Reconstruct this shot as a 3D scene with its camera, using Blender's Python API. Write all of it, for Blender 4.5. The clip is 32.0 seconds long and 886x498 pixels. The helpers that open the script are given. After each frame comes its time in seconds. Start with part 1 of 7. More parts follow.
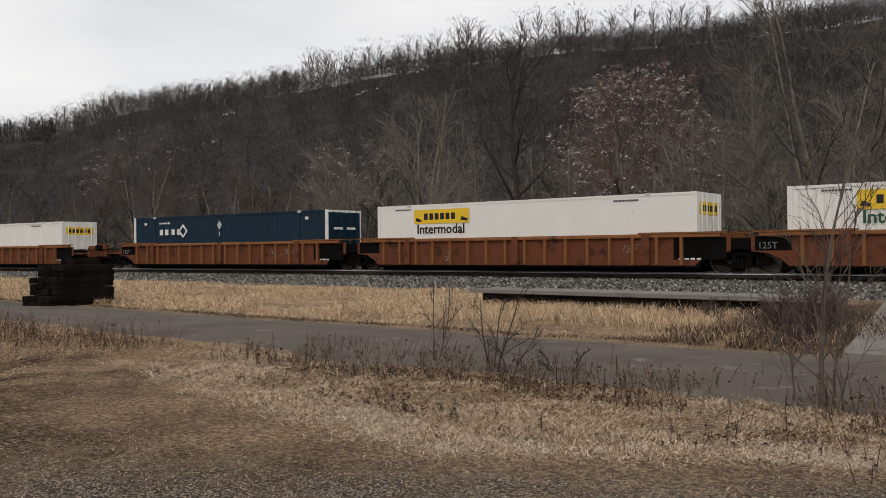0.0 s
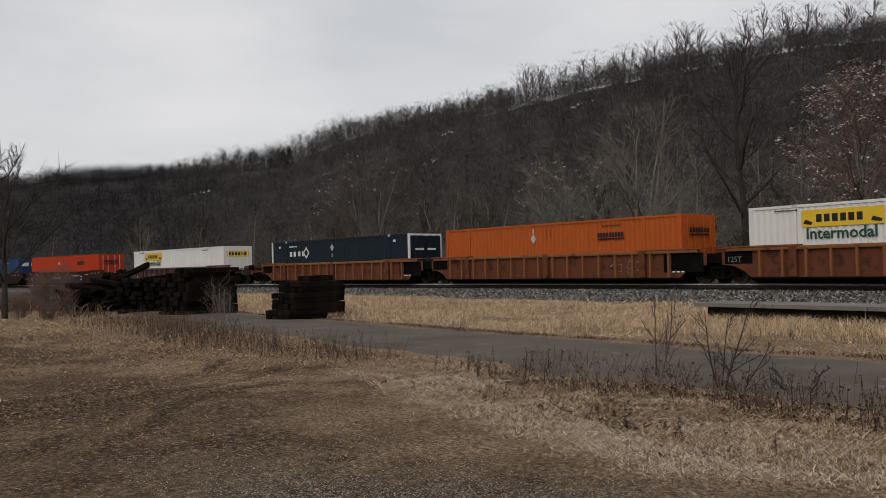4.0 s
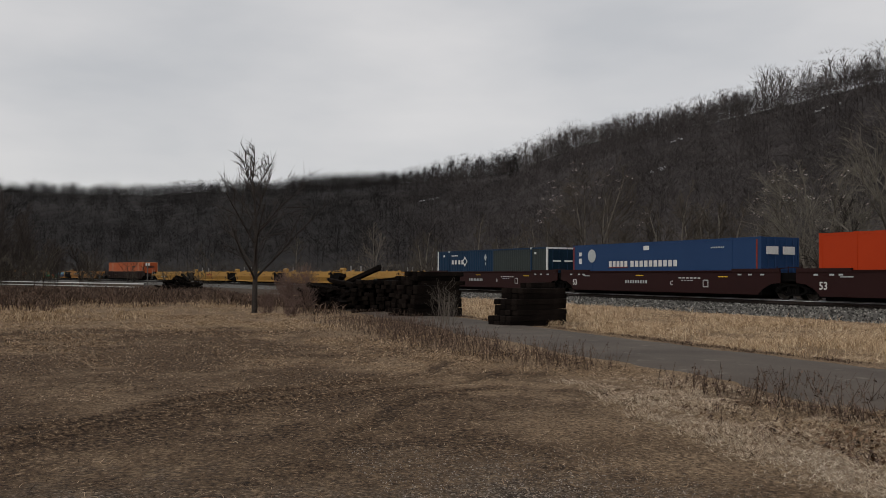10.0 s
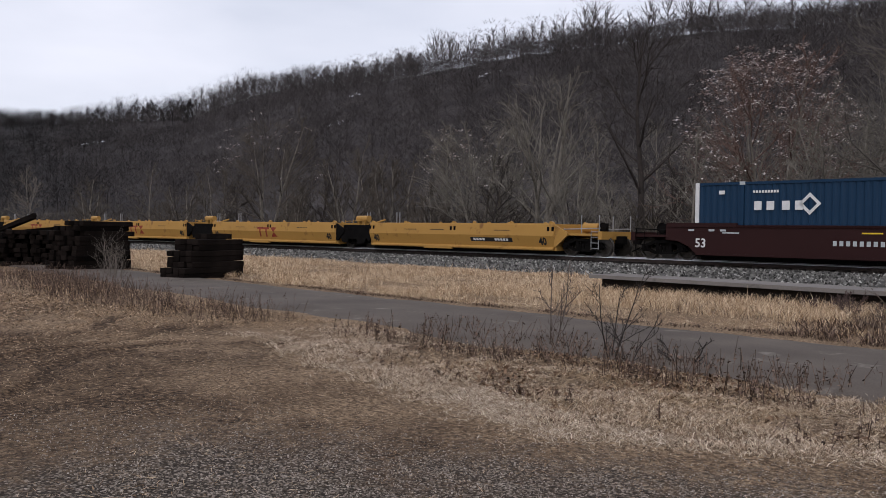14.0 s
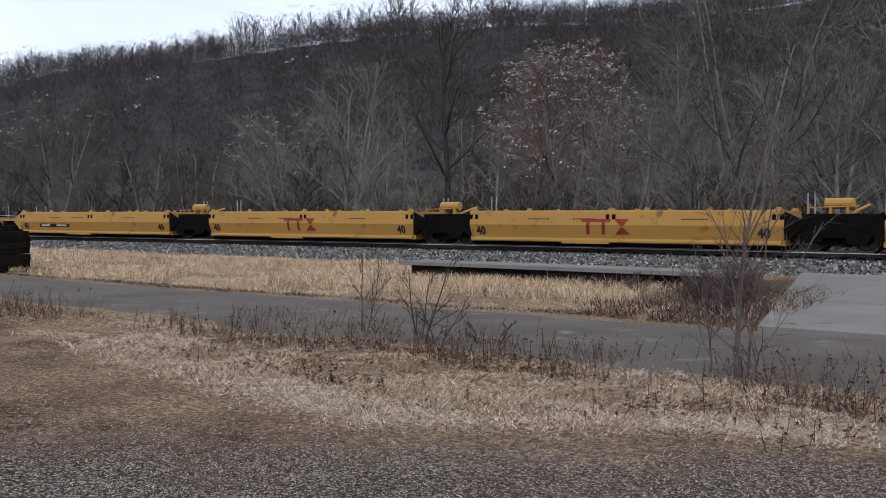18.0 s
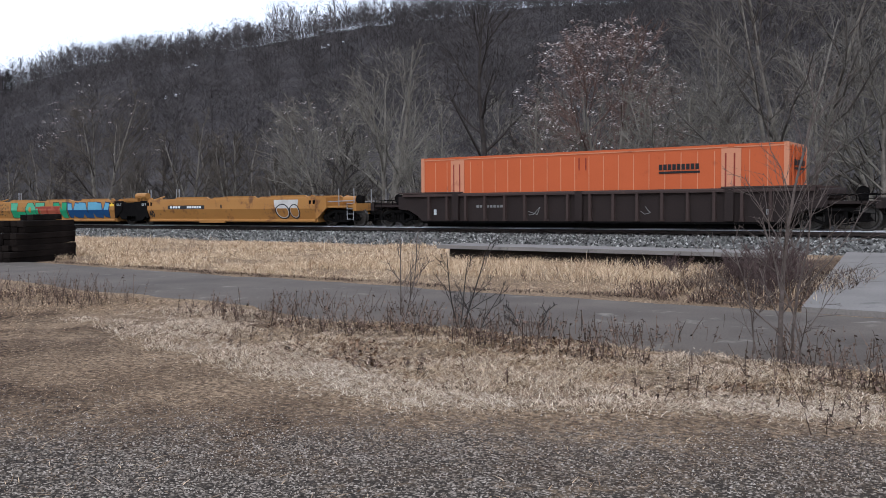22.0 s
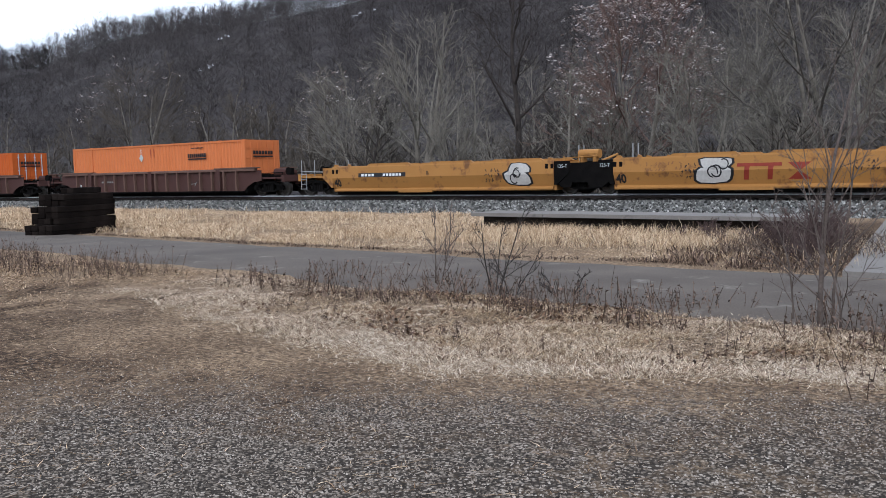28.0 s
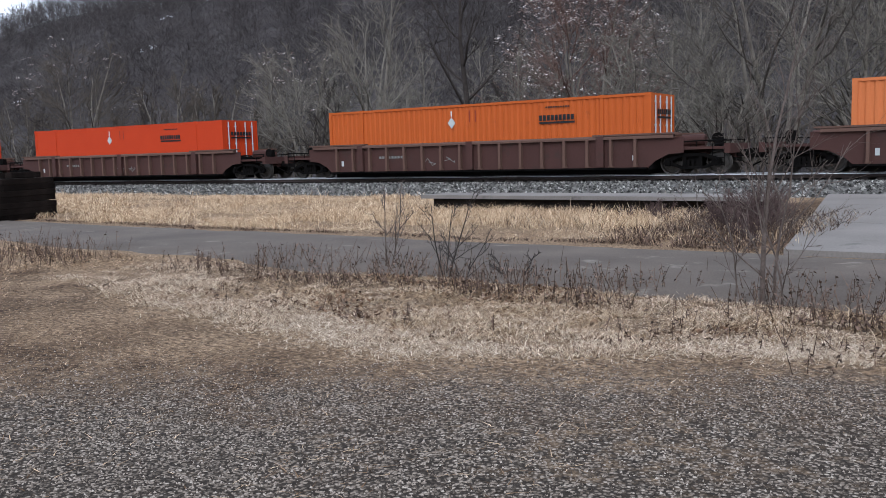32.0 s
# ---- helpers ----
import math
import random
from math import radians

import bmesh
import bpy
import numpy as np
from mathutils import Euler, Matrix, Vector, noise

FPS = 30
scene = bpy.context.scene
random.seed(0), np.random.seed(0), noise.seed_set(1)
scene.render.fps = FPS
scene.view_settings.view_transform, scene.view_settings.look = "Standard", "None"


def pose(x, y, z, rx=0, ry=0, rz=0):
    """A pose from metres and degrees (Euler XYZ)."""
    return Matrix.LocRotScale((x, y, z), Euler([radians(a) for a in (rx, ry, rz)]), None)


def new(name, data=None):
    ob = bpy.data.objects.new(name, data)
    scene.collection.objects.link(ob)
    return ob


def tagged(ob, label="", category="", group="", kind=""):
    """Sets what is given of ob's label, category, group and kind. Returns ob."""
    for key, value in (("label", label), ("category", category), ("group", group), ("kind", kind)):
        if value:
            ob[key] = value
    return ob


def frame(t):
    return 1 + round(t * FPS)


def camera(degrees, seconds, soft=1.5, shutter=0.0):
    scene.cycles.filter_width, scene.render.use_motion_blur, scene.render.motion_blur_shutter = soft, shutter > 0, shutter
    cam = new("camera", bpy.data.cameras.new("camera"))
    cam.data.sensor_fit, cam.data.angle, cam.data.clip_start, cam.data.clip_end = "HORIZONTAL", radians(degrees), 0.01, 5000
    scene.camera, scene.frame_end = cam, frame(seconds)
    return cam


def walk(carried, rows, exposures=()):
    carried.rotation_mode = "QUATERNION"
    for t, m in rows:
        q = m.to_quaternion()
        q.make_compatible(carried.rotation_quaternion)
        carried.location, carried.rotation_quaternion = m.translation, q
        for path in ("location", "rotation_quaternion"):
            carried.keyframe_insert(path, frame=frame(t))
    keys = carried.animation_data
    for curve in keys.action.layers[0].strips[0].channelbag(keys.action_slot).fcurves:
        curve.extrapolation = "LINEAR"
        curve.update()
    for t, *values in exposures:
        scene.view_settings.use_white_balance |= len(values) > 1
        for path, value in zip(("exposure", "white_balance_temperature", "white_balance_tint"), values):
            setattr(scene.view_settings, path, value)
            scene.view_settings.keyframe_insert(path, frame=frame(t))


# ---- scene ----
cam = camera(54.2, 32.0, 0.5)
EYE = 1.6
# seconds, yaw to the left of north, pitch, roll of the hand-held camera
PATH = [
    (0.0, 39.42, 0.03, -0.57),    (0.5, 40.07, -0.03, -0.90),    (1.0, 40.21, 0.01, -1.00),
    (1.5, 38.59, 0.03, -0.81),    (2.0, 35.98, 0.26, -0.47),    (2.5, 37.81, 0.56, -0.44),
    (3.0, 49.77, 1.28, -1.24),    (3.5, 54.02, 1.41, -1.40),    (5.5, 51.94, 0.14, -1.11),
    (6.0, 53.11, 0.72, -2.10),    (6.5, 60.25, 2.45, -3.47),    (7.0, 68.91, 3.85, -2.25),
    (7.5, 69.73, 4.19, -1.35),    (8.0, 69.72, 3.96, -0.86),    (8.5, 69.51, 3.25, -0.53),
    (9.0, 69.28, 2.51, -0.31),    (9.5, 68.89, 2.13, -0.02),    (10.0, 68.38, 1.83, 0.43),
    (10.5, 67.86, 1.66, 0.73),    (11.0, 67.56, 1.68, 0.98),    (11.5, 64.62, 1.92, 1.14),
    (12.0, 60.49, 1.72, 1.46),    (12.5, 59.26, 1.17, 1.36),    (13.0, 57.65, -0.18, 0.73),
    (13.5, 55.95, -0.82, 0.54),    (14.0, 47.28, -1.14, 0.87),    (14.5, 40.89, -1.08, 1.12),
    (15.0, 37.08, -0.68, 1.16),    (15.5, 36.78, -0.53, 1.44),    (17.5, 34.91, -1.88, 0.43),
    (18.0, 34.75, -1.83, 0.25),    (18.5, 35.10, -1.73, 0.13),    (19.0, 35.46, -1.64, -0.18),
    (19.5, 36.10, -1.84, -0.08),    (20.0, 36.47, -2.09, -0.15),    (20.5, 36.68, -2.31, -0.28),
    (21.0, 36.94, -2.52, -0.38),    (21.5, 37.14, -2.71, -0.47),    (22.0, 37.26, -2.91, -0.51),
    (22.5, 37.49, -3.11, -0.52),    (23.0, 37.75, -3.32, -0.61),    (23.5, 37.97, -3.75, -0.73),
    (24.0, 38.08, -4.02, -0.87),    (24.5, 38.20, -4.16, -0.91),    (25.0, 38.35, -4.26, -0.92),
    (25.5, 38.49, -4.26, -0.89),    (27.5, 39.79, -4.56, -1.13),    (28.0, 39.58, -4.99, -1.33),
    (28.5, 38.39, -5.46, -1.57),    (29.0, 37.41, -5.55, -1.58),    (29.5, 36.83, -5.56, -1.50),
    (30.0, 36.69, -5.55, -1.44),    (30.5, 36.83, -5.67, -1.41),    (31.0, 36.81, -5.85, -1.42),
    (31.5, 36.69, -6.00, -1.52),    (32.0, 36.30, -6.24, -1.62),
]
EXPO = [(0.0, 0.35, 7000, 12), (2.5, 0.32, 7000, 12), (3.5, 0.05, 6900, 12), (6.0, 0.0, 6800, 12), (7.5, -0.17, 6800, 12), (11.0, -0.1, 6900, 12), (12.0, -0.15, 6900, 12), (13.0, 0.36, 6800, 15),
        (14.0, 0.32, 6250, 17), (15.0, 0.52, 5900, 15), (19.0, 0.65, 5850, 13), (21.0, 0.85, 5800, 13), (25.0, 1.0, 5700, 10), (32.0, 1.03, 5750, 12)]
walk(cam, [(t, pose(0, 0, EYE, 90 + p, 0, y) @ pose(0, 0, 0, 0, 0, r)) for t, y, p, r in PATH], EXPO)

# ---- world and light: an overcast winter day ----
SUN_EL, SUN_AZ = radians(34), radians(150)
world = bpy.data.worlds.new("overcast_sky")
scene.world = world
world.use_nodes = True
wn, wl = world.node_tree.nodes, world.node_tree.links
sky = wn.new("ShaderNodeTexSky")
sky.sky_type, sky.sun_disc = "NISHITA", False
sky.sun_elevation, sky.sun_rotation = SUN_EL, SUN_AZ
coord = wn.new("ShaderNodeTexCoord")
stretch = wn.new("ShaderNodeMapping")
stretch.inputs["Scale"].default_value = (1.0, 1.0, 3.2)
cloud = wn.new("ShaderNodeTexNoise")
cloud.inputs["Scale"].default_value, cloud.inputs["Detail"].default_value = 2.3, 5
cloud.inputs["Roughness"].default_value = 0.5
ramp = wn.new("ShaderNodeValToRGB")
ramp.color_ramp.elements[0].position, ramp.color_ramp.elements[0].color = 0.33, (5.6, 5.95, 6.4, 1)
ramp.color_ramp.elements[1].position, ramp.color_ramp.elements[1].color = 0.68, (7.4, 7.6, 7.9, 1)
veil = wn.new("ShaderNodeMix")
veil.data_type = "RGBA"
veil.inputs[0].default_value = 0.92
back = wn["Background"]
back.inputs["Strength"].default_value = 0.1
wl.new(coord.outputs["Generated"], stretch.inputs["Vector"])
wl.new(stretch.outputs["Vector"], cloud.inputs["Vector"])
wl.new(cloud.outputs["Fac"], ramp.inputs["Fac"])
wl.new(sky.outputs["Color"], veil.inputs[6])
wl.new(ramp.outputs["Color"], veil.inputs[7])
wl.new(veil.outputs[2], back.inputs["Color"])
lamp = bpy.data.lights.new("sun", "SUN")
lamp.energy, lamp.angle, lamp.color = 0.8, radians(40), (1.0, 0.97, 0.93)
sun = new("sun", lamp)
sun.matrix_world = pose(0, 0, 60, 90 - math.degrees(SUN_EL), 0, 180 - math.degrees(SUN_AZ))


# ---- helpers of this scene ----
def part(name, bm, material, parent=None, label="", at=None):
    """Link a bmesh as one mesh object, under a thing or under a part."""
    me = bpy.data.meshes.new(name)
    bm.to_mesh(me)
    bm.free()
    return share(name, me, material, parent, label, at)


def share(name, me, material, parent=None, label="", at=None):
    """One more object on mesh data that may be shared."""
    if material and not me.materials:
        me.materials.append(material)
    ob = new(name, me)
    if parent:
        ob.parent = parent
    if at is not None:
        ob.matrix_basis = at
    if label:
        ob["label"] = label
    return ob


def box(bm, x0, x1, y0, y1, z0, z1, m=None):
    v = [bm.verts.new((x, y, z)) for x in (x0, x1) for y in (y0, y1) for z in (z0, z1)]
    if m is not None:
        for q in v:
            q.co = m @ q.co
    for f in ((0, 1, 3, 2), (4, 6, 7, 5), (0, 4, 5, 1), (2, 3, 7, 6), (0, 2, 6, 4), (1, 5, 7, 3)):
        bm.faces.new([v[i] for i in f])
    return v


def prism(bm, outline, y0, y1):
    """A plate with an outline in x and z, from y0 to y1."""
    a = [bm.verts.new((x, y0, z)) for x, z in outline]
    b = [bm.verts.new((x, y1, z)) for x, z in outline]
    n = len(a)
    bm.faces.new(a)
    bm.faces.new(b[::-1])
    for i in range(n):
        bm.faces.new((a[i], b[i], b[(i + 1) % n], a[(i + 1) % n]))


def loft(bm, outline, x0, x1):
    """A bar along x with an outline in y and z."""
    a = [bm.verts.new((x0, y, z)) for y, z in outline]
    b = [bm.verts.new((x1, y, z)) for y, z in outline]
    n = len(a)
    bm.faces.new(a)
    bm.faces.new(b[::-1])
    for i in range(n):
        bm.faces.new((a[i], b[i], b[(i + 1) % n], a[(i + 1) % n]))


def rod(bm, p, q, r, sides=6, r2=None):
    p, q = Vector(p), Vector(q)
    d = (q - p).normalized()
    u = d.orthogonal().normalized()
    w = d.cross(u)
    ring = []
    for c, rr in ((p, r), (q, r if r2 is None else r2)):
        ring.append([bm.verts.new(c + rr * (math.cos(a) * u + math.sin(a) * w)) for a in (math.tau * i / sides for i in range(sides))])
    for i in range(sides):
        j = (i + 1) % sides
        bm.faces.new((ring[0][i], ring[0][j], ring[1][j], ring[1][i]))
    bm.faces.new(ring[0][::-1])
    bm.faces.new(ring[1])


def tris(name, verts, faces, material, parent=None, smooth=False):
    me = bpy.data.meshes.new(name)
    me.from_pydata(np.asarray(verts).tolist(), [], np.asarray(faces).tolist())
    if smooth:
        me.polygons.foreach_set("use_smooth", [True] * len(me.polygons))
    me.materials.append(material)
    ob = new(name, me)
    if parent:
        ob.parent = parent
    return ob


def thing(name, label, category, group="", at=None):
    ob = new(name)
    ob.empty_display_size = 0.3
    if at is not None:
        ob.matrix_basis = at
    return tagged(ob, label, category, group)


# ---- materials ----
def surface(name, dark, light, rough=0.8, scale=1.0, fine=30.0, bump=0.3, metal=0.0, spread=0.5, depth=0.01, stain=None, vary=0.0, object_space=True, spec=0.3):
    """Two colours mixed by noise at two scales, with relief; stain: a third colour in patches; vary: change from piece to piece."""
    m = bpy.data.materials.new(name)
    m.use_nodes = True
    n, l = m.node_tree.nodes, m.node_tree.links
    b = n["Principled BSDF"]
    b.inputs["Roughness"].default_value, b.inputs["Metallic"].default_value = rough, metal
    b.inputs["Specular IOR Level"].default_value = spec
    c = n.new("ShaderNodeTexCoord")
    out = c.outputs["Object" if object_space else "Generated"]
    big, small = n.new("ShaderNodeTexNoise"), n.new("ShaderNodeTexNoise")
    big.inputs["Scale"].default_value, big.inputs["Detail"].default_value = scale, 6
    small.inputs["Scale"].default_value, small.inputs["Detail"].default_value = fine, 4
    for q in (big, small):
        l.new(out, q.inputs["Vector"])
    add = n.new("ShaderNodeMath")
    add.operation = "MULTIPLY_ADD"
    add.inputs[1].default_value = 0.55
    half = n.new("ShaderNodeMath")
    half.operation, half.inputs[1].default_value = "MULTIPLY", 0.45
    l.new(small.outputs["Fac"], half.inputs[0])
    l.new(big.outputs["Fac"], add.inputs[0])
    l.new(half.outputs[0], add.inputs[2])
    r = n.new("ShaderNodeValToRGB")
    r.color_ramp.elements[0].position, r.color_ramp.elements[1].position = 0.5 - spread / 3, 0.5 + spread / 3
    r.color_ramp.elements[0].color, r.color_ramp.elements[1].color = (*dark, 1), (*light, 1)
    l.new(add.outputs[0], r.inputs["Fac"])
    colour = r.outputs["Color"]
    if stain:
        s = n.new("ShaderNodeTexNoise")
        s.inputs["Scale"].default_value, s.inputs["Detail"].default_value = scale * 2.3, 8
        s.inputs["Roughness"].default_value = 0.65
        l.new(out, s.inputs["Vector"])
        k = n.new("ShaderNodeMapRange")
        k.inputs["From Min"].default_value, k.inputs["From Max"].default_value = stain[1], stain[1] + 0.12
        l.new(s.outputs["Fac"], k.inputs["Value"])
        x = n.new("ShaderNodeMix")
        x.data_type = "RGBA"
        x.inputs[7].default_value = (*stain[0], 1)
        l.new(k.outputs[0], x.inputs[0])
        l.new(colour, x.inputs[6])
        colour = x.outputs[2]
    if vary:
        i = n.new("ShaderNodeObjectInfo")
        h = n.new("ShaderNodeHueSaturation")
        k = n.new("ShaderNodeMapRange")
        k.inputs["To Min"].default_value, k.inputs["To Max"].default_value = 1 - vary, 1 + vary
        l.new(i.outputs["Random"], k.inputs["Value"])
        l.new(k.outputs[0], h.inputs["Value"])
        l.new(colour, h.inputs["Color"])
        colour = h.outputs["Color"]
    l.new(colour, b.inputs["Base Color"])
    if bump:
        p = n.new("ShaderNodeBump")
        p.inputs["Strength"].default_value, p.inputs["Distance"].default_value = bump, depth
        l.new(add.outputs[0], p.inputs["Height"])
        l.new(p.outputs["Normal"], b.inputs["Normal"])
    return m


def island_mix(name, stops, rough=0.9, spec=0.1):
    """Colour picked at random for each loose piece of a mesh."""
    m = bpy.data.materials.new(name)
    m.use_nodes = True
    n, l = m.node_tree.nodes, m.node_tree.links
    b = n["Principled BSDF"]
    b.inputs["Roughness"].default_value = rough
    b.inputs["Specular IOR Level"].default_value = spec
    g, r = n.new("ShaderNodeNewGeometry"), n.new("ShaderNodeValToRGB")
    e = r.color_ramp.elements
    while len(e) < len(stops):
        e.new(0.5)
    for i, (pos, col) in enumerate(stops):
        e[i].position, e[i].color = pos, (*col, 1)
    l.new(g.outputs["Random Per Island"], r.inputs["Fac"])
    l.new(r.outputs["Color"], b.inputs["Base Color"])
    return m


# ---- plan: the track is an arc concave towards the camera ----
RAD, FOOT, RAIL_Z = 507.36, 33.03, 0.5
CX, CY = 0.0, FOOT - RAD


def on_track(s, lat=0.0, h=0.0):
    """A point of the track: s metres along it, lat metres towards the camera's side, h above the rail's top."""
    a = s / RAD
    return Vector(((RAD - lat) * math.sin(a), CY + (RAD - lat) * math.cos(a), RAIL_Z + h))


def travel(t):
    """How far the train has gone after t seconds; it slows a little."""
    return 12.94 * t - 0.0108 * t * t


def train_pose(s):
    p = on_track(s)
    return pose(p.x, p.y, p.z, 0, 0, -math.degrees(s / RAD))


TIMES = [0, 0.1, 0.5] + [i for i in range(1, 32)] + [31.5, 31.9, 32]
TRAIN = []


def rolls(ob, s0):
    """Note a thing that rides the train, with its place along the track at the clip's start."""
    ob.matrix_basis = train_pose(s0)
    TRAIN.append((ob, s0))
    return ob


def motions():
    for ob, s0 in TRAIN:
        walk(ob, [(t, train_pose(s0 + travel(t))) for t in TIMES])


# ---- ground, hill, road, ballast ----
def lerp(v, pairs):
    return np.interp(v, [p[0] for p in pairs], [p[1] for p in pairs])


RIDGE_EL = [(-60, 11.0), (12, 13.0), (27, 12.5), (33, 12.0), (42, 11.2), (45, 10.75), (51, 9.7), (57.5, 8.8), (60, 8.2), (64, 6.8), (69, 6.25), (76, 5.85), (87, 4.95), (95, 4.8), (130, 3.8)]
RIDGE_D = [(-60, 380), (20, 375), (40, 390), (50, 450), (60, 540), (70, 600), (80, 690), (90, 850), (130, 900)]


def smooth(x):
    x = np.clip(x, 0, 1)
    return x * x * (3 - 2 * x)


def value_noise(x, y, seed):
    """Smooth noise from 0 to 1 on a unit lattice."""
    xi, yi = np.floor(x).astype(np.int64), np.floor(y).astype(np.int64)
    u, v = smooth(x - xi), smooth(y - yi)

    def h(a, b):
        q = (a * 374761393 + b * 668265263 + seed * 974634777) & 0x7FFFFFFF
        q = ((q ^ (q >> 13)) * 1274126177) & 0x7FFFFFFF
        return ((q ^ (q >> 16)) & 0xFFFF) / 65535.0

    return (h(xi, yi) * (1 - u) + h(xi + 1, yi) * u) * (1 - v) + (h(xi, yi + 1) * (1 - u) + h(xi + 1, yi + 1) * u) * v


def fractal(x, y, seed, octaves=4):
    out, amp, tot = 0.0, 1.0, 0.0
    for i in range(octaves):
        out, tot = out + amp * value_noise(x * 2**i, y * 2**i, seed + i), tot + amp
        amp *= 0.55
    return out / tot


def height(x, y):
    """The lie of the land: a valley floor and the wooded hill beyond the track."""
    x, y = np.asarray(x, float), np.asarray(y, float)
    w = np.hypot(x - CX, y - CY) - RAD
    az = np.degrees(np.arctan2(-x, y))
    d = lerp(az, RIDGE_D)
    top = d * np.tan(np.radians(lerp(az, RIDGE_EL))) + EYE
    wr = np.hypot(d * -np.sin(np.radians(az)) - CX, d * np.cos(np.radians(az)) - CY) - RAD
    q = np.clip((w - 22) / np.maximum(wr - 22, 1), 0, 4)
    rise = top * (0.62 * smooth(q) + 0.38 * np.clip(q, 0, 1) ** 1.4)
    rise = np.where(q > 1, top * (1 - 0.12 * smooth((q - 1) / 1.5)), rise)
    side = smooth((170 - np.abs(az)) / 40) * smooth((az + 100) / 40)
    bumps = (fractal(x / 60, y / 60, 5) - 0.5) * 14 * np.clip(q, 0, 1) * (1 - 0.8 * smooth((q - 0.8) / 0.2))
    low = (fractal(x / 3.1, y / 3.1, 11, 3) - 0.5) * 0.10 * np.exp(-((np.hypot(x, y) / 60) ** 2))
    far = np.where(w < 22, low, 0)
    return far + np.where(w > 22, (rise + bumps) * side, 0)


def gravel_edge(x):
    """How far north the gravel reaches."""
    return 3.75 + 0.6 * np.clip(x + 5.3, 0, 6.5) + 0.35 * smooth((x + 8) / 3)


def zone_gravel(x, y):
    """1 where the ground is bare grey gravel, 0 where it is dead grass."""
    n = fractal(x / 2.2, y / 2.2, 21) - 0.5
    m = fractal(x / 0.5, y / 0.5, 33, 3) - 0.5
    edge = gravel_edge(x) + 0.5 * n + 0.4 * m
    g = smooth((edge - 0.1 - y) / 2.1 + 0.5)
    return np.clip(g * (0.8 + 0.7 * n) * (1 - 0.72 * smooth((-4.5 - x) / 4.5)), 0, 1)


RUTS = [[(-8.2, -3.4), (-10.1, -0.3), (-11.2, 0.6), (-11.9, 1.6), (-12.2, 2.8), (-12.7, 4.1), (-13.6, 5.2), (-15.5, 6.3)], [(-8.4, -1.2), (-9.9, 0.3), (-10.7, 1.05), (-11.2, 2.2), (-11.5, 3.6), (-11.9, 4.9), (-13.0, 6.2)],
        [(-8.7, 2.4), (-9.35, 3.05), (-10.3, 3.5), (-11.0, 4.3), (-11.3, 5.3)], [(-22.6, -6.0), (-23.4, -2.8), (-23.1, -1.2), (-23.6, 0.8), (-25.0, 3.0)]]


def near_line(x, y, pts):
    """Distance to a bent line."""
    best = np.full(np.shape(x), 1e9)
    for (ax, ay), (bx, by) in zip(pts, pts[1:]):
        dx, dy = bx - ax, by - ay
        q = np.clip(((x - ax) * dx + (y - ay) * dy) / (dx * dx + dy * dy), 0, 1)
        best = np.minimum(best, np.hypot(x - ax - q * dx, y - ay - q * dy))
    return best


def zone_rut(x, y):
    n = fractal(x / 0.9, y / 0.9, 57) - 0.5
    return np.clip(sum(np.exp(-(((near_line(x, y, r) + 0.3 * n) / 0.12) ** 2)) * (0.4 + 1.0 * fractal(x / 2.5, y / 2.5, 59)) for r in RUTS), 0, 1)


def rut_relief(x, y):
    """How deep the wheel tracks are pressed in; negative on the small ridges beside them."""
    track = sum(np.exp(-((near_line(x, y, r) / 0.11) ** 2)) - 0.7 * np.exp(-(((near_line(x, y, r) - 0.26) / 0.1) ** 2)) for r in RUTS)
    return 0.04 * track * (0.4 + fractal(x / 1.7, y / 1.7, 61))


FRINGE = [(-13, 7.0), (-9, 6.3), (-6.6, 5.75), (-4.3, 5.6), (-3.1, 6.2), (-1.9, 6.75), (3.0, 8.6)]


def past_fringe(x, y):
    """How far a point lies beyond the bright edge of the verge."""
    return y - lerp(x, FRINGE) - 0.5 * (fractal(x / 1.5, y * 0, 97) - 0.5)


def zone_debris(x, y):
    """1 on the dark leaf litter by the slab and on the near side of the lane."""
    n = fractal(x / 1.1, y / 1.1, 65) - 0.5
    by_slab = smooth((x + 7.2 + 2.5 * n) / 1.6) * smooth((y - 14.0 + 1.5 * n) / 1.0) * smooth((26.4 - y) / 0.6) * smooth((-3.0 - x) / 0.5)
    verge = smooth((past_fringe(x, y) - 0.35 + 0.8 * n) / 0.6) * smooth((9.4 - y) / 0.4) * smooth((x + 11 + 2 * n) / 1.5)
    return np.clip(by_slab + 0.75 * verge, 0, 1)


def zone_dirt(x, y):
    """1 on the trodden brown drive and its wheel ruts, west of the gravel."""
    n = fractal(x / 1.6, y / 1.6, 51) - 0.5
    m = fractal(x / 0.4, y / 0.4, 63, 3) - 0.5
    field = smooth((-4.2 - x) / 4) * smooth((7.9 + 0.8 * n + 0.02 * x - y) / 1.2) * smooth((x + 29 + 3 * n) / 4) * (1 - 0.75 * smooth((y - gravel_edge(x) + 0.3) / 0.8) * smooth((x + 11) / 3))
    return np.clip(field * (0.70 - 0.42 * smooth((y - 3.2) / 2.5) + 1.3 * n + 0.7 * m) + 0.8 * zone_rut(x, y) + 0.75 * zone_debris(x, y) + 0.55 * smooth((x + 12) / 2) * smooth((past_fringe(x, y) + 2.8) / 0.8) * smooth((-0.1 - past_fringe(x, y)) / 0.7) * (0.6 + 1.2 * n + m), 0, 1)


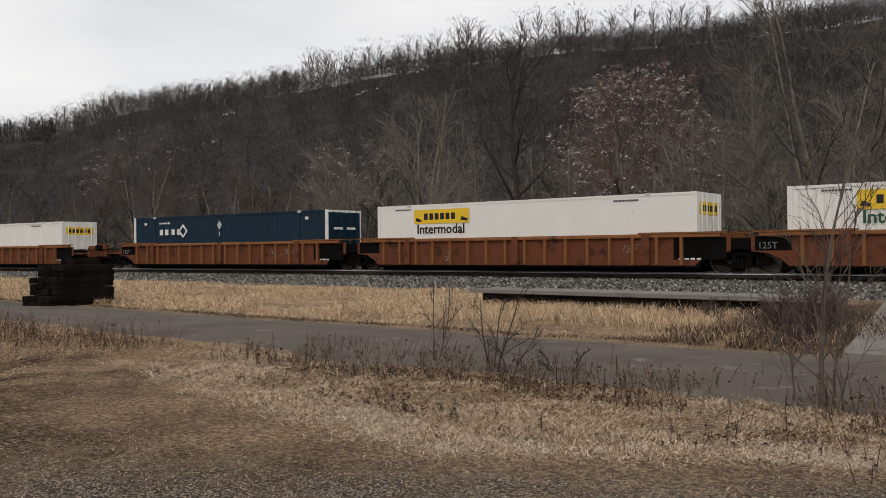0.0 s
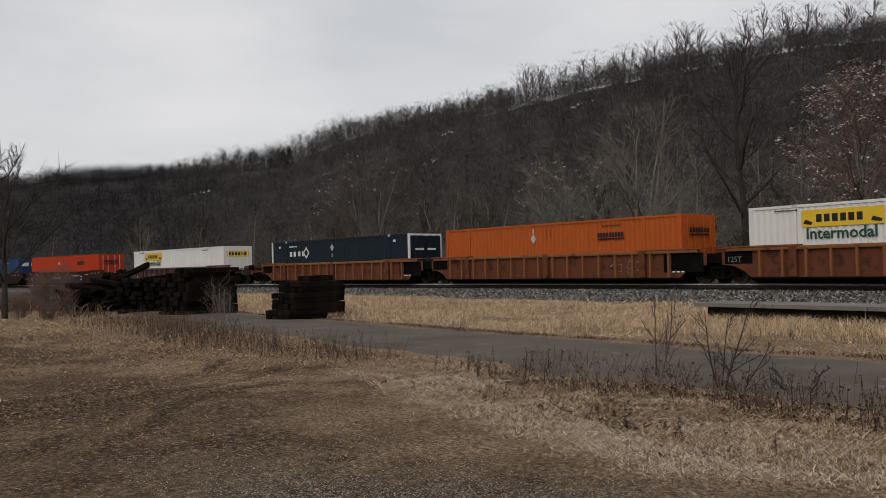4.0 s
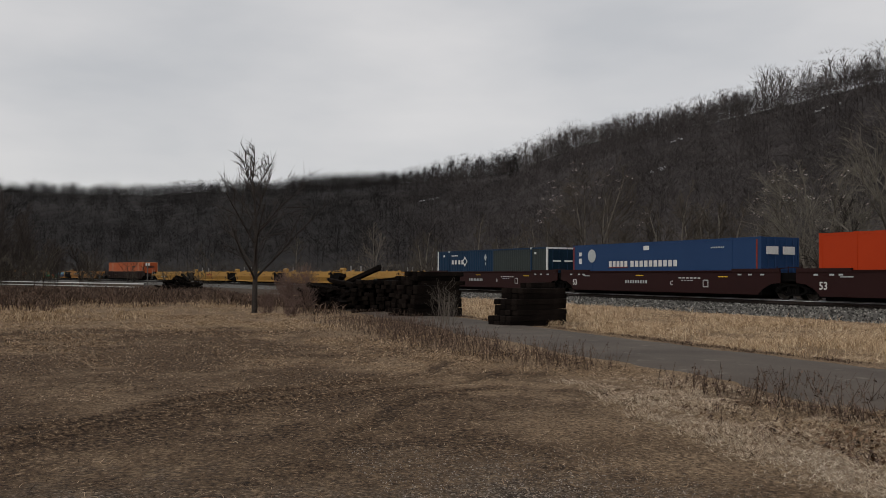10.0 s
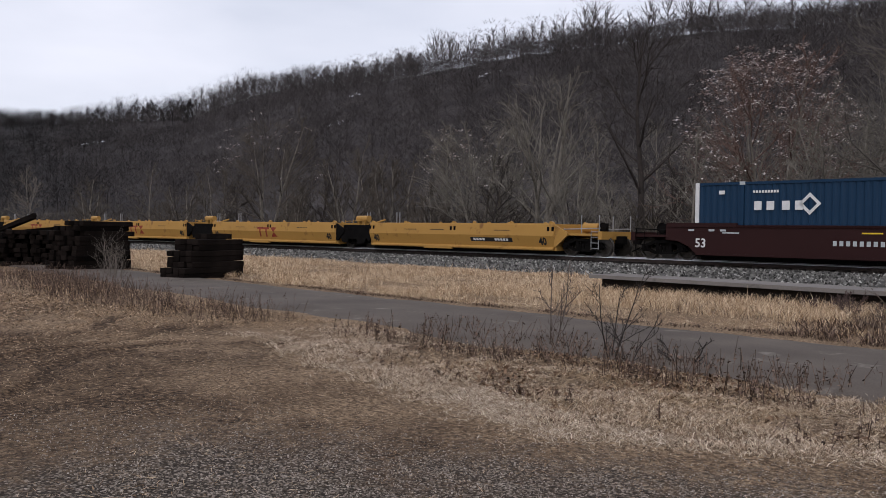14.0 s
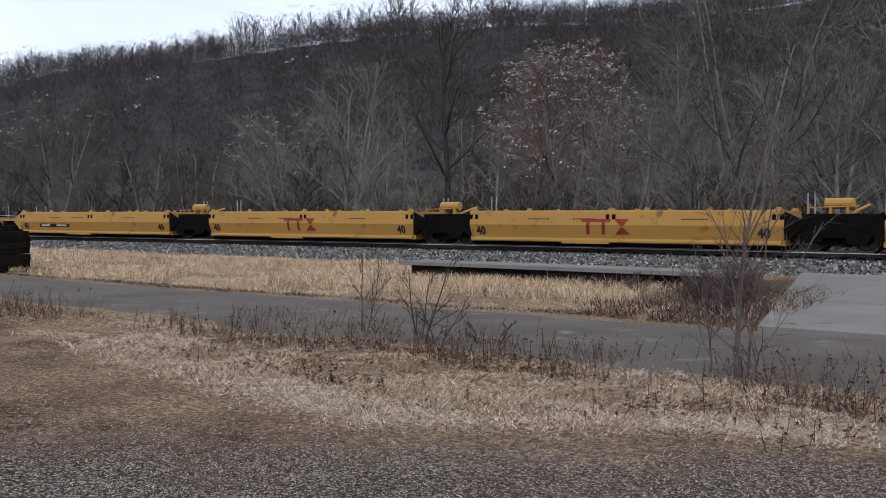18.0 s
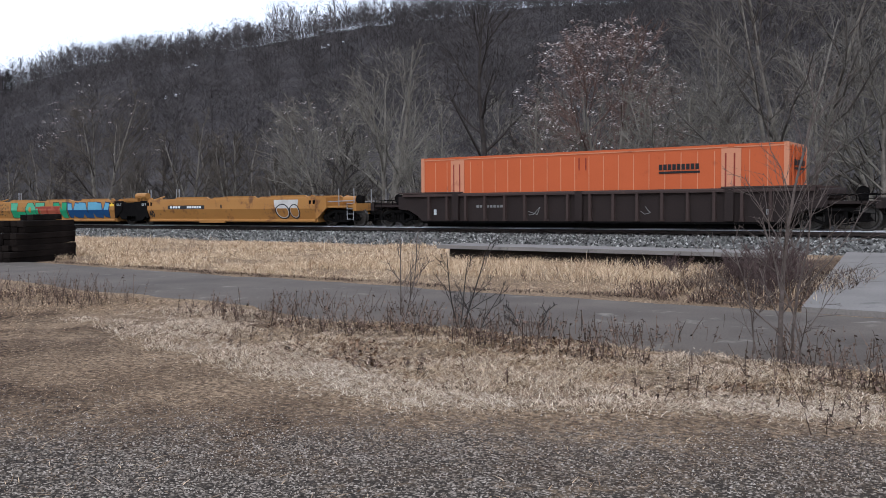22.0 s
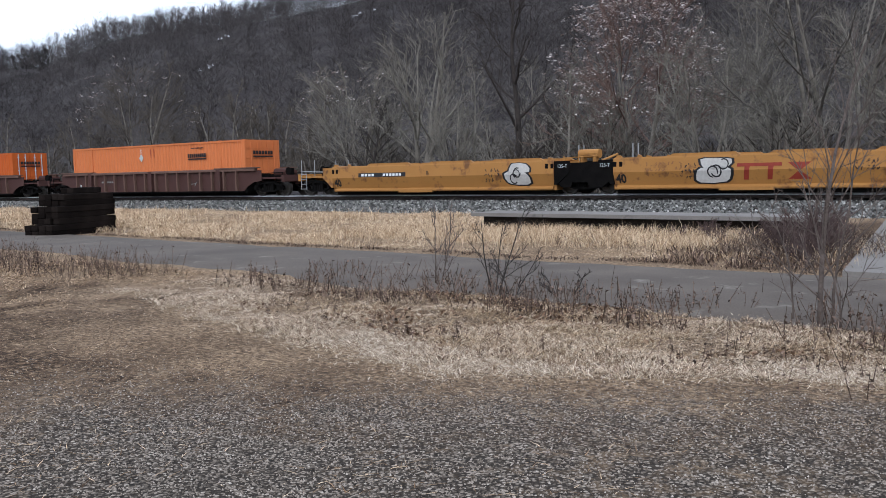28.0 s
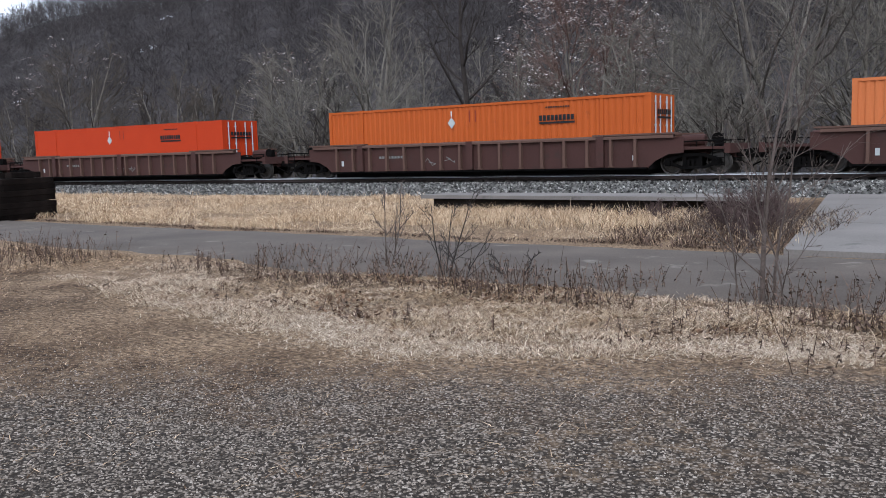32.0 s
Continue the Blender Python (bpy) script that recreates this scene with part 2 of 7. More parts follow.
def make_ground():
    az = np.radians(np.concatenate([np.arange(-180, -25, 3.0), np.arange(-25, 112, 0.42), np.arange(112, 180, 3.0)]))
    rad = np.concatenate([[0.0], np.geomspace(0.6, 4.5, 40), np.geomspace(4.6, 26, 150), np.geomspace(26.7, 330, 90), np.geomspace(334, 960, 150), np.geomspace(990, 3400, 16)])
    A, Rr = np.meshgrid(az, rad)
    x, y = -Rr * np.sin(A), Rr * np.cos(A)
    z = height(x, y)
    z = z - rut_relief(x, y)
    ni, nj = len(rad), len(az)
    idx = np.arange(ni * nj).reshape(ni, nj)
    nxt = np.roll(idx, -1, axis=1)
    f = np.stack([idx[:-1], idx[1:], nxt[1:], nxt[:-1]], -1).reshape(-1, 4)
    ob = tris("ground", np.stack([x, y, z], -1).reshape(-1, 3), f[:, ::-1], M_GROUND, smooth=True)
    lay = ob.data.attributes.new("gravel", "FLOAT", "POINT")
    lay.data.foreach_set("value", zone_gravel(x, y).ravel())
    lay = ob.data.attributes.new("dirt", "FLOAT", "POINT")
    lay.data.foreach_set("value", zone_dirt(x, y).ravel())
    lay = ob.data.attributes.new("rut", "FLOAT", "POINT")
    lay.data.foreach_set("value", zone_rut(x, y).ravel())
    # Brightness put into the colour: the floor darkens from azimuth 62 westward.
    lay = ob.data.attributes.new("west_tone", "FLOAT", "POINT")
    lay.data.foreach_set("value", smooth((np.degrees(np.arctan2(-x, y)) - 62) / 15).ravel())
    w = np.hypot(x - CX, y - CY) - RAD
    lay = ob.data.attributes.new("woods", "FLOAT", "POINT")
    lay.data.foreach_set("value", np.clip(np.maximum(np.maximum(smooth((w - 3.5) / 3), (z - 0.6) / 2.4), 0.75 * smooth((-x - 50) / 25)), 0, 1).ravel())
    return tagged(ob, "dead straw grass and worn gravel rising to a wooded hill", "ground", kind="structure")


def ground_material():
    m = bpy.data.materials.new("gravel_and_dead_grass")
    m.use_nodes = True
    n, l = m.node_tree.nodes, m.node_tree.links
    b = n["Principled BSDF"]
    b.inputs["Roughness"].default_value = 0.95
    b.inputs["Specular IOR Level"].default_value = 0.15
    c = n.new("ShaderNodeTexCoord")

    def noise_tex(scale, detail=5, rough=0.6):
        q = n.new("ShaderNodeTexNoise")
        q.inputs["Scale"].default_value, q.inputs["Detail"].default_value, q.inputs["Roughness"].default_value = scale, detail, rough
        l.new(c.outputs["Object"], q.inputs["Vector"])
        return q

    def ramp_of(q, stops):
        r = n.new("ShaderNodeValToRGB")
        e = r.color_ramp.elements
        while len(e) < len(stops):
            e.new(0.5)
        for i, (p, col) in enumerate(stops):
            e[i].position, e[i].color = p, (*col, 1)
        l.new(q, r.inputs["Fac"])
        return r.outputs["Color"]

    stone = n.new("ShaderNodeTexVoronoi")
    stone.inputs["Scale"].default_value = 42
    l.new(c.outputs["Object"], stone.inputs["Vector"])
    pick = n.new("ShaderNodeSeparateColor")
    l.new(stone.outputs["Color"], pick.inputs["Color"])
    grey = ramp_of(pick.outputs[0], [(0.0, (0.014, 0.011, 0.0085)), (0.2, (0.11, 0.089, 0.07)), (0.6, (0.26, 0.213, 0.17)), (0.9, (0.39, 0.327, 0.267)), (1.0, (0.54, 0.465, 0.39))])
    # Dark cell borders: shade between the stones put into the colour.
    gap = n.new("ShaderNodeMapRange")
    gap.inputs["From Min"].default_value, gap.inputs["From Max"].default_value, gap.inputs["To Max"].default_value = 0.34, 0.6, 0.95
    l.new(stone.outputs["Distance"], gap.inputs["Value"])
    bed = n.new("ShaderNodeMix")
    bed.data_type = "RGBA"
    bed.inputs[7].default_value = (0.036, 0.028, 0.0215, 1)
    l.new(gap.outputs[0], bed.inputs[0])
    l.new(grey, bed.inputs[6])
    grey = bed.outputs[2]
    straw_n = noise_tex(22, 8, 0.78)
    # The ramp's dark end stands for shade between the strands.
    straw = ramp_of(straw_n.outputs["Fac"], [(0.36, (0.035, 0.022, 0.014)), (0.48, (0.19, 0.13, 0.082)), (0.61, (0.52, 0.385, 0.255))])
    patch = noise_tex(0.7, 5)
    tint = ramp_of(patch.outputs["Fac"], [(0.3, (0.62, 0.56, 0.50)), (0.7, (1.0, 0.97, 0.92))])
    mul = n.new("ShaderNodeMix")
    mul.data_type, mul.blend_type = "RGBA", "MULTIPLY"
    mul.inputs[0].default_value = 0.8
    l.new(straw, mul.inputs[6])
    l.new(tint, mul.inputs[7])
    at = n.new("ShaderNodeAttribute")
    at.attribute_name = "gravel"
    wob = noise_tex(5, 6, 0.7)
    s1 = n.new("ShaderNodeMath")
    s1.operation, s1.inputs[1].default_value = "ADD", -0.5
    l.new(wob.outputs["Fac"], s1.inputs[0])
    s2 = n.new("ShaderNodeMath")
    s2.operation, s2.inputs[1].default_value = "MULTIPLY_ADD", 1.3
    l.new(s1.outputs[0], s2.inputs[0])
    l.new(at.outputs["Fac"], s2.inputs[2])
    k = n.new("ShaderNodeMapRange")
    k.inputs["From Min"].default_value, k.inputs["From Max"].default_value = 0.3, 0.7
    l.new(s2.outputs[0], k.inputs["Value"])
    mix = n.new("ShaderNodeMix")
    mix.data_type = "RGBA"
    l.new(k.outputs[0], mix.inputs[0])
    l.new(mul.outputs[2], mix.inputs[6])
    l.new(grey, mix.inputs[7])
    at2 = n.new("ShaderNodeAttribute")
    at2.attribute_name = "dirt"
    s3 = n.new("ShaderNodeMath")
    s3.operation, s3.inputs[1].default_value = "MULTIPLY_ADD", 0.9
    l.new(s1.outputs[0], s3.inputs[0])
    l.new(at2.outputs["Fac"], s3.inputs[2])
    k2 = n.new("ShaderNodeMapRange")
    k2.inputs["From Min"].default_value, k2.inputs["From Max"].default_value = 0.15, 0.75
    l.new(s3.outputs[0], k2.inputs["Value"])
    soil_n = noise_tex(17, 7, 0.78)
    soil = ramp_of(soil_n.outputs["Fac"], [(0.4, (0.014, 0.008, 0.0045)), (0.48, (0.066, 0.04, 0.0225)), (0.57, (0.155, 0.1, 0.059)), (0.65, (0.42, 0.30, 0.19))])
    mud = n.new("ShaderNodeMix")
    mud.data_type = "RGBA"
    l.new(k2.outputs[0], mud.inputs[0])
    l.new(mix.outputs[2], mud.inputs[6])
    l.new(soil, mud.inputs[7])
    # darker soil colour along the wheel tracks
    at3 = n.new("ShaderNodeAttribute")
    at3.attribute_name = "rut"
    k3 = n.new("ShaderNodeMapRange")
    k3.inputs["From Min"].default_value, k3.inputs["From Max"].default_value, k3.inputs["To Max"].default_value = 0.4, 1.1, 0.38
    s4 = n.new("ShaderNodeMath")
    s4.operation, s4.inputs[1].default_value = "MULTIPLY_ADD", 1.6
    l.new(s1.outputs[0], s4.inputs[0])
    l.new(at3.outputs["Fac"], s4.inputs[2])
    l.new(s4.outputs[0], k3.inputs["Value"])
    rut_mix = n.new("ShaderNodeMix")
    rut_mix.data_type = "RGBA"
    rut_mix.inputs[7].default_value = (0.026, 0.017, 0.012, 1)
    l.new(k3.outputs[0], rut_mix.inputs[0])
    l.new(mud.outputs[2], rut_mix.inputs[6])
    mix = rut_mix
    # leaf litter takes over on the hill
    up = n.new("ShaderNodeAttribute")
    up.attribute_name = "woods"
    litter_n = noise_tex(0.06, 14, 0.88)
    litter = ramp_of(litter_n.outputs["Fac"], [(0.38, (0.014, 0.0118, 0.0116)), (0.5, (0.036, 0.0306, 0.0298)), (0.62, (0.074, 0.0635, 0.061))])
    hill = n.new("ShaderNodeMix")
    hill.data_type = "RGBA"
    l.new(up.outputs["Fac"], hill.inputs[0])
    l.new(mix.outputs[2], hill.inputs[6])
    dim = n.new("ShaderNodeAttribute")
    dim.attribute_name = "west_tone"
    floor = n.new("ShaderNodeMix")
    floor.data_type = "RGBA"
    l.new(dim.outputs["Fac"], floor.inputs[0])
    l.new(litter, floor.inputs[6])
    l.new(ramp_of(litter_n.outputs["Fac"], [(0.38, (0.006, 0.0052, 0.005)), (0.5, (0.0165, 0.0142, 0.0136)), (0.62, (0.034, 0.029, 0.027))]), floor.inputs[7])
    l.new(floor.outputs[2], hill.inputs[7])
    l.new(hill.outputs[2], b.inputs["Base Color"])
    bump = n.new("ShaderNodeBump")
    bump.inputs["Strength"].default_value, bump.inputs["Distance"].default_value = 0.9, 0.03
    l.new(straw_n.outputs["Fac"], bump.inputs["Height"])
    bump2 = n.new("ShaderNodeBump")
    bump2.inputs["Strength"].default_value, bump2.inputs["Distance"].default_value = 0.7, 0.02
    bump2.invert = True
    l.new(stone.outputs["Distance"], bump2.inputs["Height"])
    l.new(bump.outputs["Normal"], bump2.inputs["Normal"])
    l.new(bump2.outputs["Normal"], b.inputs["Normal"])
    return m


M_GROUND = ground_material()
M_ASPHALT = surface("worn_asphalt", (0.055, 0.0437, 0.0348), (0.124, 0.0995, 0.08), 0.85, 0.7, 45, 0.4, depth=0.008, stain=((0.2, 0.175, 0.15), 0.6), spec=0.25)
M_BALLAST = surface("ballast_bed", (0.022, 0.021, 0.019), (0.16, 0.154, 0.142), 0.9, 2.0, 14, 0.9, spread=0.35, depth=0.05)
M_CONCRETE = surface("old_concrete", (0.135, 0.121, 0.108), (0.205, 0.185, 0.166), 0.85, 0.6, 30, 0.3, stain=((0.085, 0.078, 0.07), 0.6))
make_ground()


def strip(name, edge_a, edge_b, s_list, material, label, category, z=0.02):
    """A flat band between two edges given as functions of x."""
    v, f = [], []
    for i, s in enumerate(s_list):
        a, b = edge_a(s), edge_b(s)
        for j in range(9):
            q = j / 8
            x, y = a[0] + (b[0] - a[0]) * q, a[1] + (b[1] - a[1]) * q
            crown = 0.05 * (1 - (2 * q - 1) ** 2)
            v.append((x, y, float(height(x, y)) * 0.3 + z + crown - (0.09 if j in (0, 8) else 0)))
        if i:
            for j in range(8):
                k = i * 9 + j
                f.append((k - 9, k - 8, k + 1, k))
    return tagged(tris(name, v, f, material, smooth=True), label, category, kind="structure")


def wob(x, seed, amp):
    return amp * (float(fractal(np.array(x / 1.3), np.array(0.5), seed, 3)) - 0.5)


strip("road", lambda x: (x, 9.0 - 0.55 * (x > -11) + 0.006 * (x + 10) ** 2 * (x < -10) * 0.3 + wob(x, 41, 0.8)), lambda x: (x, 13.25 + wob(x, 43, 0.5)),
      np.arange(-75, 60, 0.5), M_ASPHALT, "narrow worn grey asphalt lane beside the track", "road")


def make_ballast():
    """The bed under the track: a long low bank along the arc."""
    prof = [(-6.5, -0.62), (-3.0, -0.17), (2.2, -0.17), (4.2, -0.36), (6.4, -0.64)]
    v, f = [], []
    n = len(prof)
    ss = np.arange(-420, 140, 2.0)
    for i, s in enumerate(ss):
        for lat, h in prof:
            v.append(on_track(s, lat, h))
        if i:
            for j in range(n - 1):
                k = i * n + j
                f.append((k - n, k - n + 1, k + 1, k))
    return tagged(tris("ballast", [tuple(q) for q in v], f, M_BALLAST), "bank of grey crushed-stone track ballast", "ballast", kind="structure")


make_ballast()


def make_shade_bed():
    """Near-black sheet between and beside the rails, the train's shade put into its colour."""
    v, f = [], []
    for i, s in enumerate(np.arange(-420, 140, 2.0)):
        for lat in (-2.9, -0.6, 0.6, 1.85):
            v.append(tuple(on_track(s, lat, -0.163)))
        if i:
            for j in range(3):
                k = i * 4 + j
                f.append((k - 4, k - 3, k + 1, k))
    return tagged(tris("shaded_bed", v, f, M_SHADEBED), "track bed sheet with the train's shade in its colour", "ballast", kind="structure")


# Almost black: carries the shade under the train.
M_SHADEBED = surface("shaded_track_bed", (0.003, 0.0025, 0.0022), (0.012, 0.010, 0.0085), 0.85, 2, 14, 0.9, depth=0.04)
make_shade_bed()


# ---- train: paints ----
def paint(name, col, light=None, rough=0.5, stain=None, scale=0.8):
    light = light or tuple(min(1, c * 1.2) for c in col)
    return surface(name, col, light, rough, scale, 25, 0.06, spread=0.9, stain=stain, spec=0.14)


RUST = (0.075, 0.035, 0.02)
P_WHITE = paint("white_container_paint", (0.60, 0.59, 0.56), (0.74, 0.73, 0.70), stain=((0.45, 0.43, 0.38), 0.66))
P_NAVY = paint("navy_container_paint", (0.0055, 0.0185, 0.034), (0.008, 0.026, 0.046))
P_INK = paint("dark_teal_container_paint", (0.007, 0.014, 0.02), (0.011, 0.02, 0.03))
P_UBLUE = paint("blue_container_paint", (0.007, 0.027, 0.058), (0.010, 0.034, 0.072))
P_GREYGREEN = paint("faded_grey_green_paint", (0.028, 0.036, 0.036), (0.038, 0.047, 0.045))
P_BLUE = paint("bright_blue_container_paint", (0.015, 0.044, 0.115), (0.021, 0.054, 0.135))
P_ORANGE = paint("orange_container_paint", (0.37, 0.075, 0.013), (0.45, 0.098, 0.018), stain=((0.27, 0.06, 0.015), 0.64))
P_PALE = paint("faded_orange_container_paint", (0.46, 0.135, 0.042), (0.54, 0.165, 0.055), stain=((0.36, 0.12, 0.05), 0.66))
P_CORAL = paint("coral_orange_container_paint", (0.40, 0.086, 0.027), (0.48, 0.108, 0.037), stain=((0.30, 0.065, 0.025), 0.64))
P_POST = paint("faded_salmon_post_paint", (0.44, 0.185, 0.10), (0.54, 0.24, 0.14), stain=((0.32, 0.12, 0.07), 0.6))
P_RED = paint("red_orange_container_paint", (0.38, 0.034, 0.006), (0.46, 0.045, 0.009))
P_YELLOW = paint("yellow_car_paint", (0.33, 0.178, 0.044), (0.41, 0.23, 0.06), stain=((0.20, 0.10, 0.032), 0.58))
P_OLDYELLOW = paint("faded_yellow_car_paint", (0.275, 0.128, 0.034), (0.35, 0.17, 0.048), stain=((0.14, 0.065, 0.028), 0.55))
P_RUSTORANGE = paint("rusty_orange_car_paint", (0.098, 0.032, 0.017), (0.15, 0.05, 0.024), 0.75, ((0.05, 0.022, 0.014), 0.53))
P_CHORD = paint("yellow_orange_chord_paint", (0.155, 0.06, 0.024), (0.24, 0.098, 0.038), 0.75, (RUST, 0.55))
P_MAROON = paint("maroon_car_paint", (0.019, 0.006, 0.0056), (0.029, 0.0092, 0.0085), 0.6)
P_BROWN = paint("brown_car_paint", (0.045, 0.022, 0.019), (0.075, 0.036, 0.03), 0.7, ((0.05, 0.03, 0.025), 0.56))
P_DARKBROWN = paint("dark_brown_car_paint", (0.017, 0.012, 0.011), (0.03, 0.021, 0.018), 0.7)
P_DARKCHORD = paint("dark_brown_chord_paint", (0.034, 0.023, 0.02), (0.062, 0.042, 0.036), 0.75, ((0.07, 0.045, 0.036), 0.62))
# Worn brown, lightened to carry the highlights on the ribs.
P_BROWNCHORD = paint("worn_highlit_chord_paint", (0.078, 0.045, 0.035), (0.135, 0.079, 0.06), 0.75, ((0.13, 0.075, 0.05), 0.62))
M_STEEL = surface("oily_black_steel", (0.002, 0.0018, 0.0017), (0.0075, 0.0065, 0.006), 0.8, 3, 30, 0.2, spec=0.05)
M_TREAD = surface("wheel_steel", (0.04, 0.035, 0.03), (0.10, 0.09, 0.08), 0.45, 4, 30, 0.1, metal=0.7)
M_BLACK = surface("black_lettering", (0.008, 0.008, 0.009), (0.014, 0.014, 0.015), 0.6, 4, 40, 0)
M_LETTER = surface("white_lettering", (0.55, 0.55, 0.54), (0.68, 0.68, 0.66), 0.6, 4, 40, 0)
M_PLATE = surface("yellow_sign_plate", (0.66, 0.42, 0.02), (0.72, 0.47, 0.03), 0.5, 4, 40, 0)
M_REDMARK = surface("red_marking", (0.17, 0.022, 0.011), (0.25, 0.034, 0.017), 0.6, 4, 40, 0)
M_GREENMARK = surface("dark_green_lettering", (0.012, 0.06, 0.035), (0.016, 0.075, 0.042), 0.6, 4, 40, 0)
M_GREY = surface("grey_marking", (0.35, 0.38, 0.38), (0.45, 0.48, 0.48), 0.6, 4, 40, 0)
M_FAINT = surface("faded_grey_marking", (0.11, 0.11, 0.105), (0.2, 0.2, 0.19), 0.7, 6, 40, 0)
M_GALV = surface("galvanised_bar", (0.22, 0.22, 0.22), (0.36, 0.36, 0.36), 0.5, 4, 40, 0, metal=0.5)


def lettering(name, text, size, x, z, y, material, parent, label="", bold=0.0, squeeze=1.0):
    """Words on the camera's side of a vehicle, as thin raised letters."""
    cu = bpy.data.curves.new(name, "FONT")
    cu.body, cu.size, cu.extrude, cu.offset = text, size, 0.003, bold
    cu.resolution_u = 2
    tmp = bpy.data.objects.new(name, cu)
    me = bpy.data.meshes.new_from_object(tmp)
    bpy.data.objects.remove(tmp)
    bpy.data.curves.remove(cu)
    return share(name, me, material, parent, label, pose(x, y, z, 90, 0, 0) @ Matrix.Diagonal((squeeze, 1, 1, 1)))


def slab(name, x0, x1, z0, z1, y, material, parent, label="", thick=0.006):
    """A thin plate on the camera's side."""
    bm = bmesh.new()
    box(bm, x0, x1, y - thick, y, z0, z1)
    return part(name, bm, material, parent, label)


def bars(name, x0, x1, z0, z1, y, n, material, parent, gap=0.3, label=""):
    """Unreadable or brand writing: a row of plain bars, each a part of its own."""
    w = (x1 - x0) / n
    return [slab(name, x0 + i * w, x0 + (i + 1 - gap) * w, z0, z1, y, material, parent, label) for i in range(n)]


def shape(name, pts, y, material, parent, label="", thick=0.006):
    """A flat outline in x and z on the camera's side."""
    bm = bmesh.new()
    prism(bm, pts, y - thick, y)
    return part(name, bm, material, parent, label)


def diamond(name, x, z, r, y, material, parent, hollow=False):
    bm = bmesh.new()
    if hollow:
        for k in range(4):
            a, b = math.tau * k / 4, math.tau * (k + 1) / 4
            prism(bm, [(x + r * math.cos(a), z + r * math.sin(a)), (x + r * math.cos(b), z + r * math.sin(b)),
                       (x + 0.62 * r * math.cos(b), z + 0.62 * r * math.sin(b)), (x + 0.62 * r * math.cos(a), z + 0.62 * r * math.sin(a))], y - 0.006, y)
    else:
        prism(bm, [(x + r * math.cos(a), z + 1.25 * r * math.sin(a)) for a in (0, math.pi / 2, math.pi, 1.5 * math.pi)], y - 0.006, y)
    return part(name, bm, material, parent)


CL, CW, CB, CT = 8.05, 1.295, 0.36, 3.22


def side_wall(bm, y, x0, x1, z0, z1, pitch=0.28, dep=0.035):
    """A corrugated wall panel facing away from the middle."""
    out = 1 if y > 0 else -1
    xs, ys = [], []
    x = x0
    while x < x1 - 1e-6:
        for q, d in ((0, 0), (0.3, 0), (0.5, dep), (0.8, dep)):
            if x + q * pitch < x1:
                xs.append(x + q * pitch)
                ys.append(y - out * d)
        x += pitch
    xs.append(x1)
    ys.append(y)
    lo = [bm.verts.new((a, b, z0)) for a, b in zip(xs, ys)]
    hi = [bm.verts.new((a, b, z1)) for a, b in zip(xs, ys)]
    for i in range(len(xs) - 1):
        bm.faces.new((lo[i], lo[i + 1], hi[i + 1], hi[i]) if out < 0 else (lo[i + 1], lo[i], hi[i], hi[i + 1]))


